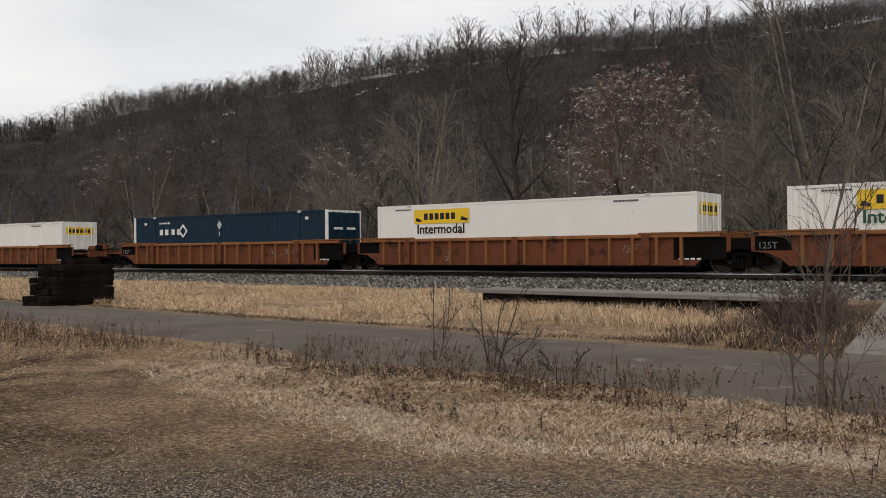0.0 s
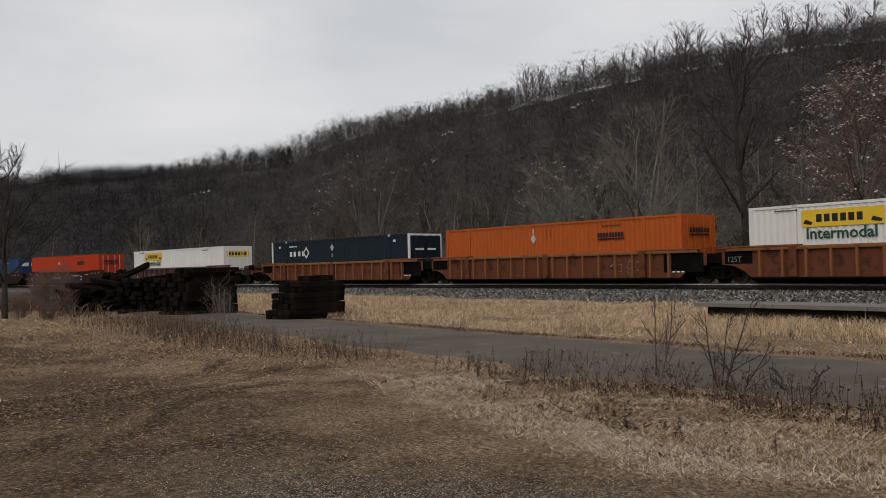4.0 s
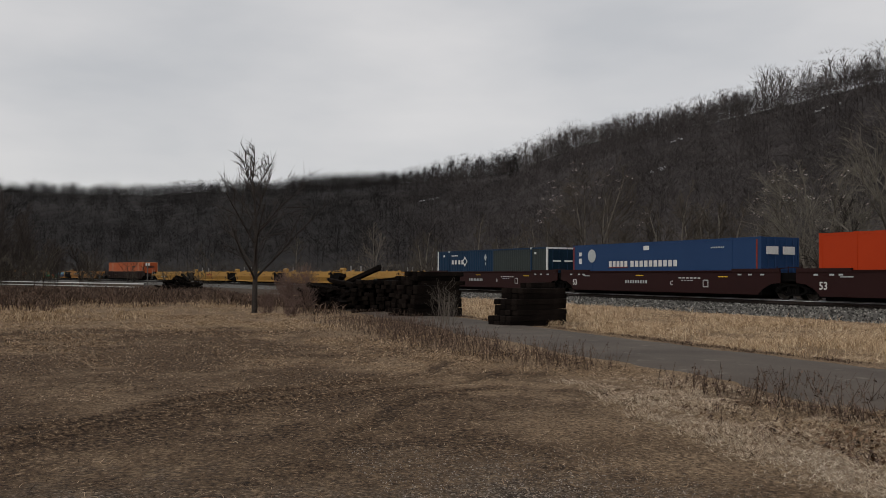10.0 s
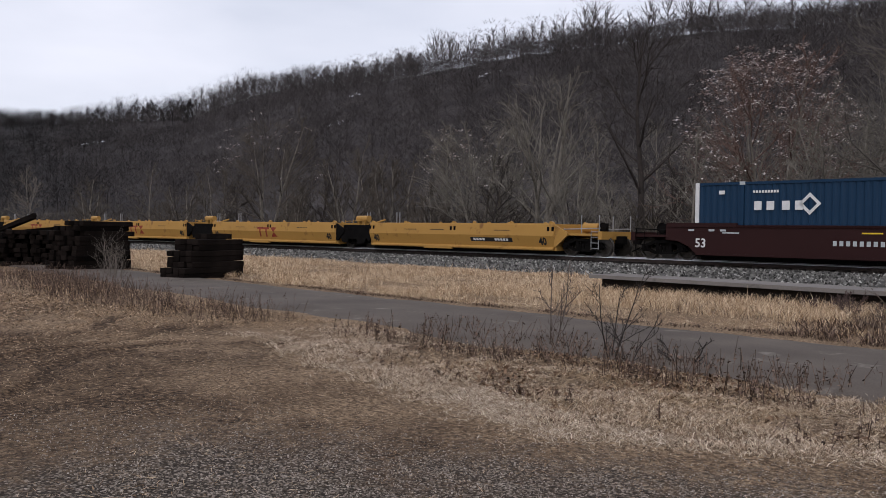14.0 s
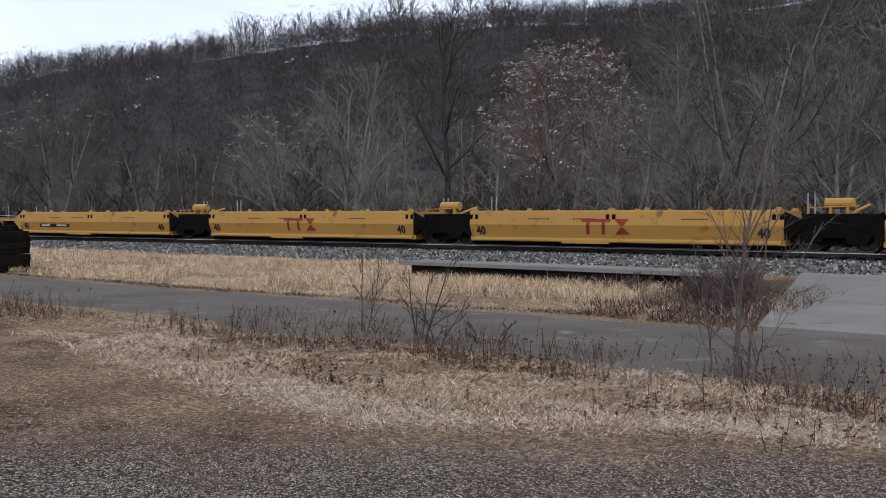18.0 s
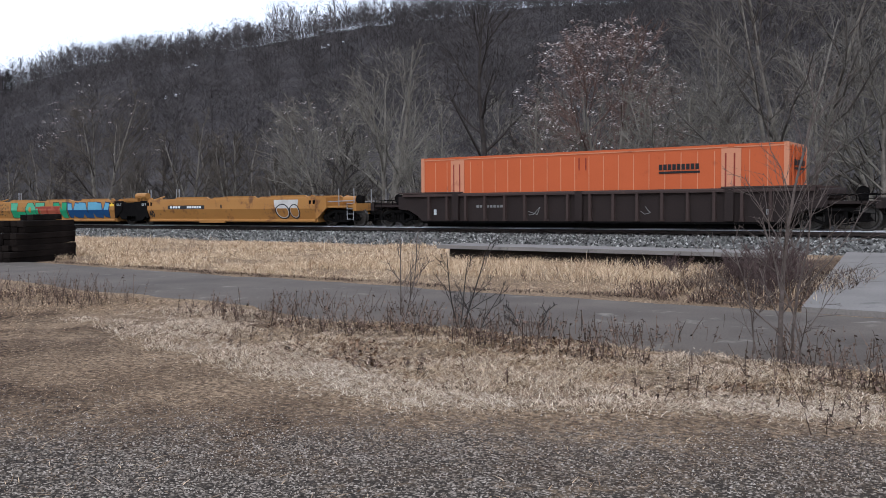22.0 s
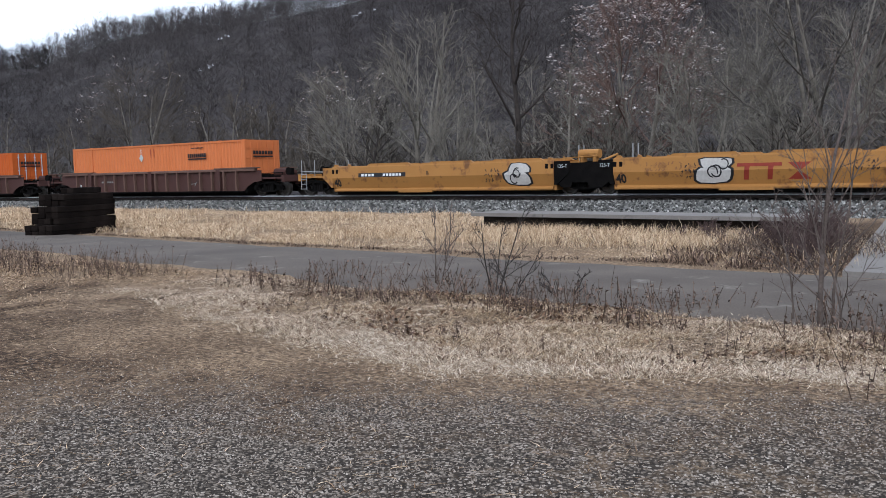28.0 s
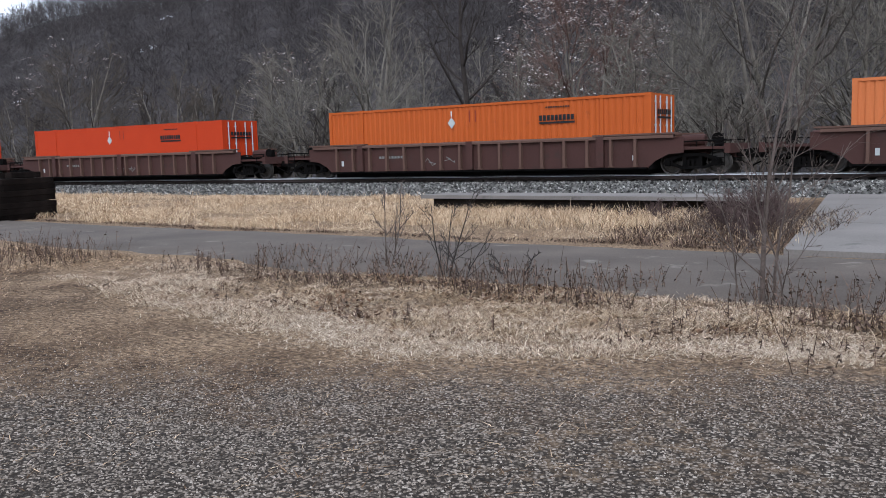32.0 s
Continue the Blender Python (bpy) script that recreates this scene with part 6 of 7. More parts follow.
# trees that stand out beyond the track: azimuth, metres beyond it, height, kind, seed
FAR_TREES = [
    (40.9, 14, 13.6, "cluster", 11), (34.4, 13, 15.2, "dark", 12), (26.7, 14, 12.6, "seed", 13), (15.0, 12, 16.0, "big", 14),
    (47.1, 16, 9.6, "thin", 15), (45.0, 14, 10.4, "seed2", 16), (53.6, 15, 9.6, "cluster", 17), (51.0, 16, 8.2, "cluster", 18), (58.7, 17, 13.2, "seed2", 19),
    (66.0, 18, 9.0, "thin", 20), (72.9, 16, 9.5, "pale", 21), (62.0, 20, 9.0, "cluster", 22), (31.2, 10, 7.5, "thin", 23), (22.6, 11, 9.0, "cluster", 24),
    (19.9, 15, 12.0, "thin", 25), (7.0, 13, 14.0, "cluster", 26), (37.4, 20, 10.0, "thin", 27), (49.6, 22, 8.6, "thin", 28), (42.9, 21, 8.0, "thin", 29),
    (78.0, 18, 8.5, "thin", 30), (69.5, 22, 8.5, "cluster", 31), (23.4, 24, 12.0, "thin", 32), (11.0, 22, 13.0, "thin", 33), (1.0, 15, 15.0, "big", 34),
    (32.6, 11, 6.0, "dark", 41), (44.2, 12, 7.0, "dark", 49), (55.4, 14, 7.5, "dark", 51), (10.2, 12, 11.0, "cluster", 52), (60.6, 15, 7.0, "dark", 54),
    (36.2, 9, 5.0, "thin", 55), (38.9, 11, 6.5, "cluster", 56), (29.4, 12, 6.5, "cluster", 57), (48.2, 12, 5.5, "cluster", 58), (56.8, 13, 6.0, "cluster", 59), (24.8, 10, 6.0, "thin", 60), (18.4, 10, 7.0, "cluster", 61),
    (64.0, 15, 6.5, "cluster", 62), (4.0, 22, 11.0, "thin", 63), (-4.0, 14, 13.0, "cluster", 64), (33.4, 30, 11.0, "thin", 65), (28.3, 32, 12.0, "cluster", 66), (46.0, 34, 10.0, "cluster", 67), (52.4, 36, 11.0, "thin", 68), (39.6, 36, 11.0, "thin", 69), (20.8, 32, 12.0, "cluster", 70), (57.6, 34, 11.0, "thin", 71), (14.0, 34, 13.0, "thin", 72)]


def pale_seeds(tips, n, seed, size, parent, material):
    """Drooping tufts of dry pale seeds on the outer twigs, several blades a tuft."""
    r = random.Random(seed)
    V, F = [], []
    for i in range(n):
        c = Vector(tips[r.randrange(len(tips))])
        for k in range(7):
            p = c + Vector((r.gauss(0, 0.11), r.gauss(0, 0.11), r.gauss(0, 0.06)))
            o = len(V)
            a, e = r.random() * math.tau, r.uniform(-0.7, 0.5)
            d = Vector((math.cos(a), math.sin(a), e)) * size * r.uniform(0.5, 1.2)
            w = Vector((-math.sin(a), math.cos(a), r.uniform(-0.5, 0.5))) * size * 0.3
            V += [tuple(p - w * 0.4), tuple(p + d * 0.5 - w), tuple(p + d), tuple(p + d * 0.5 + w)]
            F.append((o, o + 1, o + 2, o + 3))
    return tris("seed_clumps", V, F, material, parent)


def crown_cloud(seed, tall, n, wide, low):
    """The finest twigs of a near tree's crown, thinned in patches so that it keeps gaps."""
    v, f = twig_puff(seed, n, wide, low, (0.045, 0.11), 0.0021)
    c = v.reshape(-1, 3, 3)[:, 0]
    keep = fractal(c[:, 0] * 9 + seed, c[:, 2] * 9 + c[:, 1] * 5, seed, 2) > 0.42
    v = v.reshape(-1, 3, 3)[keep].reshape(-1, 3) * tall
    return v, np.arange(len(v)).reshape(-1, 3)


M_SEED = island_mix("pale_dry_seed_leaves", [(0.0, (0.22, 0.16, 0.14)), (0.4, (0.40, 0.325, 0.295)), (0.7, (0.56, 0.50, 0.465)), (1.0, (0.74, 0.70, 0.67))])

for az, w, tall, kind, seed in FAR_TREES:
    x, y, d = outside(w, az)
    at = pose(x, y, float(height(x, y)) - 0.05)
    # Twigs switch to a darker tone past azimuth 47.
    fine = M_DUSKTWIG if az > 47 else M_OLIVETWIG
    if kind == "dark":
        segs = bare(seed, tall, 0.36, 0.16, 14, 7, 5, 0.017, 0.022, 0.09, flare=(60, 26))
        split_tree("tree", "tall dark bare tree beyond the track", at, segs, M_DARKBARK, M_DARKBARK, cloud=crown_cloud(seed, tall, 900, 0.26, 0.3))
    elif kind == "big":
        segs = bare(seed, tall, 0.44, 0.16, 11, 8, 5, 0.0095, 0.0165, 0.07, stems=4, fan=(0.15, 0.42), flare=(62, 30))
        split_tree("tree", "broad olive-grey bare tree with a wide twiggy crown", at, segs, M_BARK, M_TWIG, cloud=crown_cloud(seed, tall, 1700, 0.42, 0.22))
    elif kind == "cluster":
        segs = bare(seed, tall, 0.36, 0.2, 9, 6, 5, 0.0135, 0.0205, 0.1, stems=4, fan=(0.1, 0.34), flare=(50, 24))
        split_tree("tree", "many-stemmed bare tree with upright grey limbs", at, segs, M_BARK, fine, group="bare trees beyond the track", cloud=crown_cloud(seed, tall, 950, 0.32, 0.3))
    elif kind in ("seed", "seed2"):
        segs = bare(seed, tall, 0.40, 0.2, 10, 7, 5, 0.0115, 0.019, 0.06, stems=4, fan=(0.12, 0.38), flare=(60, 32))
        cloud = crown_cloud(seed, tall, 2600, 0.35, 0.25)
        t = split_tree("tree", "bare tree hung with pale dry seed clumps" if kind == "seed" else "bare tree with a few pale seed clumps", at, segs, M_BARK, M_REDTWIG if kind == "seed" else fine, cloud=cloud)
        tips = cloud[0].reshape(-1, 3, 3)[:, 2]
        rim = np.hypot(tips[:, 0], tips[:, 1]) / tall + 0.55 * tips[:, 2] / tall
        pale_seeds(tips[rim > (0.5 if kind == "seed" else 0.66)], 900 if kind == "seed" else 60, seed, 0.19, t, M_SEED)
    elif kind == "pale":
        segs = bare(seed, tall, 0.30, 0.2, 11, 7, 4, 0.009, 0.02, 0.1, stems=2)
        split_tree("tree", "small pale bare tree beyond the track", at, segs, M_BARK, M_PALETWIG, cloud=crown_cloud(seed, tall, 900, 0.28, 0.25))
    else:
        segs = bare(seed, tall, 0.34, 0.2, 12, 6, 5, 0.014, 0.0205, 0.1, flare=(54, 26))
        split_tree("tree", "slender bare tree beyond the track", at, segs, M_BARK, fine, group="bare trees beyond the track", cloud=crown_cloud(seed, tall, 800, 0.27, 0.3))


# ---- track: rails and ties ----
# Rust brown, darkened to carry the shade under the train.
M_RAIL = surface("shaded_rusty_rail", (0.014, 0.009, 0.007), (0.03, 0.02, 0.015), 0.7, 3, 30, 0.2)
# Sky reflection on the polished head put into a light grey colour.
M_RAILTOP = surface("polished_rail_head_glint", (0.62, 0.62, 0.62), (0.76, 0.76, 0.76), 0.35, 3, 30, 0, metal=0.25, spec=0.5)
M_TIE = surface("creosoted_wood", (0.010, 0.008, 0.007), (0.035, 0.028, 0.024), 0.9, 2, 26, 0.5, depth=0.01, vary=0.3, spec=0.15)
M_TIEEND = surface("weathered_tie_wood", (0.003, 0.0024, 0.0021), (0.014, 0.0105, 0.0088), 0.95, 2, 26, 0.7, depth=0.015, vary=0.5, spec=0.03)


TOP = 0.08


def make_track():
    tr = tagged(new("railway_track"), "single railway track with steel rails on dark ties", "track", kind="structure")
    for nm, sec, m in (("rail", [(-0.07, -0.16), (0.07, -0.16), (0.02, -0.12), (0.02, -0.04), (0.036, -0.03), (0.036, -0.004), (-0.036, -0.004), (-0.036, -0.03), (-0.02, -0.04), (-0.02, -0.12)], M_RAIL),
                       ("rail_head", [(-0.038, -0.034), (0.038, -0.034), (0.038, -0.006), (0.03, 0.0), (-0.03, 0.0), (-0.038, -0.006)], M_RAILTOP)):
        for lat in (-0.755, 0.755):
            v, f, n = [], [], len(sec)
            for i, s in enumerate(np.arange(-420, 141, 3.0)):
                v += [tuple(on_track(s, lat + a, b + TOP)) for a, b in sec]
                if i:
                    for j in range(n):
                        k, e = i * n + j, i * n + (j + 1) % n
                        f.append((k - n, e - n, e, k))
            tris(nm, v, f, m, tr)
    bm = bmesh.new()
    box(bm, -0.115, 0.115, -1.3, 1.3, -0.3, -0.075)
    me = bpy.data.meshes.new("tie")
    bm.to_mesh(me)
    bm.free()
    me.materials.append(M_TIE)
    for i in range(170):
        s = -80 + i * 0.53
        share("tie", me, None, tr, at=train_pose(s))
    return tr


make_track()


def tri_stuff(name, P, H, W, lean, material, label, category, seed, curl=0.5):
    """Blades at points P: bent slivers of two triangles, height H, width W, lean in metres."""
    rng = np.random.default_rng(seed)
    n = len(P)
    a = rng.random(n) * math.tau
    side = np.stack([np.cos(a), np.sin(a), np.zeros(n)], -1) * (W / 2)[:, None]
    b = rng.random(n) * math.tau
    off = np.stack([np.cos(b), np.sin(b), np.zeros(n)], -1) * lean[:, None]
    mid = P + off * 0.3 + np.stack([np.zeros(n), np.zeros(n), H * 0.55], -1)
    tip = P + off + np.stack([np.zeros(n), np.zeros(n), H * rng.uniform(0.7, 1.0, n)], -1)
    v = np.stack([P, mid + side, mid - side, tip], 1).reshape(-1, 3)
    o = np.arange(n)[:, None] * 4
    q = np.concatenate([o + [0, 1, 2], o + [2, 1, 3]], 0)
    return tagged(tris(name, v, q, material), label, category, kind="stuff")


def spots_in(n, x0, x1, y0, y1, keep, seed):
    rng = np.random.default_rng(seed)
    x, y = rng.uniform(x0, x1, n), rng.uniform(y0, y1, n)
    k = rng.random(n) < np.clip(keep(x, y), 0, 1)
    x, y = x[k], y[k]
    return np.stack([x, y, height(x, y) - rut_relief(x, y) - 0.01], -1)


M_STRAW = island_mix("pale_straw", [(0.0, (0.12, 0.077, 0.045)), (0.2, (0.30, 0.198, 0.116)), (0.6, (0.565, 0.408, 0.258)), (1.0, (0.83, 0.67, 0.47))])
M_BROWNGRASS = island_mix("brown_dead_grass", [(0.0, (0.02, 0.012, 0.008)), (0.25, (0.15, 0.095, 0.062)), (0.55, (0.46, 0.335, 0.228)), (1.0, (0.93, 0.79, 0.61))])
M_BLEACHED = island_mix("bleached_straw", [(0.0, (0.15, 0.105, 0.07)), (0.4, (0.46, 0.36, 0.262)), (1.0, (0.88, 0.75, 0.60))])
M_GOLDSTRAW = island_mix("golden_straw", [(0.0, (0.06, 0.038, 0.022)), (0.3, (0.24, 0.158, 0.092)), (0.7, (0.47, 0.335, 0.207)), (1.0, (0.74, 0.58, 0.40))])
M_SHORT = island_mix("short_trodden_grass", [(0.0, (0.022, 0.013, 0.008)), (0.35, (0.17, 0.105, 0.06)), (0.7, (0.42, 0.285, 0.172)), (1.0, (0.78, 0.60, 0.41))])
M_WEED = island_mix("dead_weed_leaves", [(0.0, (0.03, 0.02, 0.014)), (0.6, (0.095, 0.063, 0.047)), (1.0, (0.21, 0.145, 0.11))])
M_DOCKWEED = island_mix("dead_weeds_and_straw", [(0.0, (0.03, 0.02, 0.015)), (0.5, (0.09, 0.06, 0.045)), (0.8, (0.22, 0.165, 0.12)), (1.0, (0.46, 0.37, 0.27))])
M_LEAF = island_mix("curled_dead_leaves", [(0.0, (0.04, 0.022, 0.014)), (0.5, (0.12, 0.07, 0.042)), (1.0, (0.28, 0.18, 0.115))])
M_STONE = island_mix("crushed_stone", [(0.0, (0.014, 0.0135, 0.012)), (0.4, (0.078, 0.075, 0.068)), (0.85, (0.18, 0.173, 0.158)), (1.0, (0.40, 0.385, 0.352))], 0.95)
M_CLOD = island_mix("soil_crumbs", [(0.0, (0.014, 0.008, 0.005)), (0.4, (0.078, 0.048, 0.028)), (0.75, (0.20, 0.13, 0.08)), (1.0, (0.58, 0.44, 0.30))], 0.95)
M_VERGEGRIT = island_mix("tan_grit", [(0.0, (0.022, 0.015, 0.011)), (0.4, (0.13, 0.096, 0.07)), (0.75, (0.29, 0.225, 0.168)), (1.0, (0.56, 0.46, 0.36))], 0.95)
M_GRIT = island_mix("loose_gravel", [(0.0, (0.04, 0.032, 0.025)), (0.35, (0.17, 0.14, 0.113)), (0.85, (0.335, 0.287, 0.24)), (1.0, (0.45, 0.398, 0.343))], 0.9)


def clump(x, y, scale, seed, lo=0.42, hi=0.62):
    return smooth((fractal(x / scale, y / scale, seed) - lo) / (hi - lo))


def make_grass():
    rng = np.random.default_rng(3)
    P = spots_in(430000, -75, -2.5, 13.0, 27, lambda x, y: (0.10 + 0.95 * clump(x, y, 1.5, 71, 0.4, 0.58)) * smooth((y - 13.0 - 0.8 * fractal(x / 1.2, y * 0, 72)) / 0.35) * smooth((27.2 + wob_arr(x, 83) - y + x * x * -0.0008) / 2.0) * np.where((x > -15.6) & (y > 19.75), 0.1, 1) * np.where(x > -6.9, smooth((16.6 - y) / 1.2), 1) * smooth((x + 76) / 20) * (1 - 0.85 * zone_debris(x, y)) * (x < -3.6), 7)
    H = rng.uniform(0.04, 0.19, len(P)) * (0.4 + 1.0 * clump(P[:, 0], P[:, 1], 2.6, 77))
    tri_stuff("straw_belt", P, H, rng.uniform(0.006, 0.014, len(P)) * np.clip(np.hypot(P[:, 0], P[:, 1]) / 17, 1, 2.2), rng.uniform(0.06, 0.3, len(P)), M_STRAW, "matted pale straw grass between lane and track", "grass", 8)
    P = spots_in(15000, -60, -3.0, 13.6, 24, lambda x, y: clump(x, y, 1.3, 79, 0.45, 0.6) * np.where((x > -15.6) & (y > 19.6), 0, 1) * np.where(x > -6.9, smooth((16.6 - y) / 1.2), 1), 19)
    H = rng.uniform(0.2, 0.5, len(P))
    tri_stuff("standing_straw", P, H, rng.uniform(0.004, 0.009, len(P)) * np.clip(np.hypot(P[:, 0], P[:, 1]) / 17, 1, 2), H * rng.uniform(0.1, 0.6, len(P)), M_STRAW, "loose standing straw stems", "grass", 20)
    P = spots_in(16000, -40, -3.3, 13.0, 14.2, lambda x, y: (0.15 + clump(x, y, 0.5, 171, 0.4, 0.58)) * np.exp(-(((y - 13.5 - 0.4 * (fractal(x / 0.8, x * 0, 173) - 0.5)) / 0.22) ** 2)), 45)
    H = rng.uniform(0.02, 0.09, len(P))
    tri_stuff("lane_litter", P, H, rng.uniform(0.01, 0.03, len(P)), rng.uniform(0.03, 0.12, len(P)), M_WEED, "dark litter along the lane's far edge", "litter", 46)
    P = spots_in(9000, -7.4, -2.9, 13.4, 19.4, lambda x, y: (0.1 + clump(x, y, 0.5, 175, 0.4, 0.58)) * smooth((x + 7.4) / 1.2) * smooth((-3.35 - 0.22 * (y - 13.4) - x + 0.5 * fractal(x / 0.4, y / 0.4, 177)) / 0.4), 47)
    H = rng.uniform(0.03, 0.22, len(P))
    tri_stuff("slab_litter", P, H, rng.uniform(0.01, 0.028, len(P)), rng.uniform(0.04, 0.2, len(P)), M_WEED, "dark leaf litter and dead weeds beside the slab", "litter", 48)
    P = spots_in(26000, -15.6, -5.6, 15.6, 19.78, lambda x, y: (0.35 + 0.65 * clump(x, y, 0.9, 85)) * smooth((-5.9 - x + 0.9 * (fractal(x * 0, y, 86) - 0.5)) / 1.2), 23)
    H = rng.uniform(0.08, 0.32, len(P))
    tri_stuff("dock_straw", P, H, rng.uniform(0.006, 0.013, len(P)), H * rng.uniform(0.2, 0.9, len(P)), M_STRAW, "dead straw growing against the old dock", "grass", 24)
    P = spots_in(8000, -10.5, -3.4, 15.0, 19.7, lambda x, y: (0.25 + clump(x, y, 1.1, 81, 0.4, 0.55)) * (0.12 + 0.88 * smooth((x + 7.4) / 1.6)), 21)
    H = rng.uniform(0.08, 0.4, len(P))
    tri_stuff("dock_weeds", P, H, rng.uniform(0.006, 0.016, len(P)), H * rng.uniform(0.2, 1.2, len(P)), M_DOCKWEED, "dark dead weeds before the old dock", "weeds", 22)
    P = spots_in(800000, -12, 5, 4.6, 9.3, lambda x, y: (0.12 + 1.1 * clump(x, y, 0.45, 91, 0.42, 0.58)) * smooth((past_fringe(x, y) + 0.5) / 0.4) * smooth((9.0 - y + 0.6 * (fractal(x, y * 0, 99) - 0.5)) / 0.5) * smooth((x + 12.5) / 3), 9)
    H = rng.uniform(0.008, 0.05, len(P)) * (0.4 + 1.2 * clump(P[:, 0], P[:, 1], 0.8, 93))
    tri_stuff("matted_verge", P, H, rng.uniform(0.004, 0.008, len(P)), rng.uniform(0.03, 0.11, len(P)), M_BROWNGRASS, "matted dead brown grass beside the gravel", "grass", 10)
    P = spots_in(52000, -9, 5, 5.8, 9.2, lambda x, y: (0.15 + clump(x, y, 0.8, 161, 0.4, 0.58)) * smooth((past_fringe(x, y) - 0.2) / 0.5) * smooth((9.0 - y) / 0.5) * smooth((x + 9) / 2), 43)
    H = rng.uniform(0.02, 0.10, len(P))
    tri_stuff("tangled_straw", P, H, rng.uniform(0.005, 0.009, len(P)), rng.uniform(0.12, 0.34, len(P)), M_GOLDSTRAW, "long tangled golden straw lying in the verge", "grass", 44)
    P = spots_in(420000, -13, 4, 3.6, 9.0, lambda x, y: (0.3 + 1.2 * clump(x, y, 0.45, 95, 0.4, 0.56)) * (0.35 + 0.65 * clump(x, y, 1.3, 96, 0.36, 0.6)) * np.exp(-(((past_fringe(x, y) - 0.1) / 0.4) ** 2)) * smooth((x + 9.6) / 1.5), 11)
    H = rng.uniform(0.012, 0.055, len(P))
    tri_stuff("straw_fringe", P, H, rng.uniform(0.004, 0.008, len(P)), rng.uniform(0.03, 0.10, len(P)), M_BLEACHED, "bright straw fringe along the gravel's edge", "grass", 12)
    P = spots_in(620000, -36, -2, -9.0, 9.0, lambda x, y: (0.05 + 0.75 * clump(x, y, 1.3, 101, 0.45, 0.62)) * (1 - 0.85 * zone_dirt(x, y)) * (1 - 0.7 * zone_gravel(x, y)) * smooth(0.2 + 9 / np.hypot(x, y)) * ((y > -0.15 * x - 6.5) | (x < -14)), 13)
    H = rng.uniform(0.008, 0.04, len(P)) * np.clip(np.hypot(P[:, 0], P[:, 1]) / 12, 0.8, 2)
    tri_stuff("field_grass", P, H, rng.uniform(0.004, 0.012, len(P)) * np.clip(np.hypot(P[:, 0], P[:, 1]) / 10, 0.8, 2), rng.uniform(0.04, 0.18, len(P)), M_SHORT, "short trodden brown grass of the field", "grass", 14)
    P = spots_in(560000, -10, 5, 2.3, 8.0, lambda x, y: (0.15 + 0.7 * clump(x, y, 0.6, 111)) * smooth((past_fringe(x, y) + 2.6) / 2.4) * smooth((0.2 - past_fringe(x, y)) / 0.4), 15)
    H = rng.uniform(0.004, 0.022, len(P))
    tri_stuff("gravel_straw", P, H, rng.uniform(0.0028, 0.006, len(P)), rng.uniform(0.02, 0.07, len(P)), M_SHORT, "bits of trodden straw lying in the gravel", "grass", 16)
    P = spots_in(150000, -56, -24, -16, 6.8, lambda x, y: (0.06 + clump(x, y, 1.8, 121, 0.42, 0.62)) * smooth((-25 - x + 0.5 * np.abs(y)) / 6) * smooth((55 - np.hypot(x, y)) / 5), 17)
    H = rng.uniform(0.05, 0.26, len(P)) * (0.4 + clump(P[:, 0], P[:, 1], 3.0, 123))
    tri_stuff("west_straw", P, H, rng.uniform(0.012, 0.026, len(P)), rng.uniform(0.05, 0.28, len(P)), M_GOLDSTRAW, "tufts of golden straw grass at the far end of the field", "grass", 18)
    P = spots_in(60000, -92, -33, -14, 9.4, lambda x, y: (0.15 + clump(x, y, 4.0, 151, 0.36, 0.56)) * smooth((-44 - x + 1.4 * clump(x, y, 5, 153) * 8) / 4) * smooth((9.6 - y) / 0.8), 27)
    H = rng.uniform(0.1, 0.75, len(P))
    tri_stuff("far_weeds", P, H, rng.uniform(0.025, 0.06, len(P)), H * rng.uniform(0.2, 1.0, len(P)), M_WEED, "brown weeds standing on the far field", "weeds", 28)
    P = spots_in(9000, -9.0, 5.0, 5.9, 9.0, lambda x, y: clump(x, y, 0.8, 141, 0.38, 0.6) * smooth((past_fringe(x, y) - 0.3) / 0.5), 25)
    H = rng.uniform(0.02, 0.07, len(P))
    tri_stuff("fallen_leaves", P, H, rng.uniform(0.02, 0.05, len(P)), rng.uniform(0.03, 0.08, len(P)), M_LEAF, "curled orange-brown leaves lying in the verge", "leaves", 26)


def wob_arr(x, seed):
    return 1.6 * (fractal(x / 4, x * 0, seed, 3) - 0.5)


make_grass()


def stone_pool(seed, n=5):
    r = random.Random(seed)
    pool = []
    f = np.array([(0, 2, 4), (2, 1, 4), (1, 3, 4), (3, 0, 4)])
    for k in range(n):
        v = np.array([(1, 0, -0.55), (-1, 0, -0.55), (0, 1, -0.55), (0, -1, -0.55), (0, 0, 1)], float) * [[r.uniform(0.75, 1.25)] for _ in range(5)]
        v = v + np.array([[r.uniform(-0.3, 0.3), r.uniform(-0.3, 0.3), 0] for _ in range(5)])
        pool.append((v, f))
    return pool


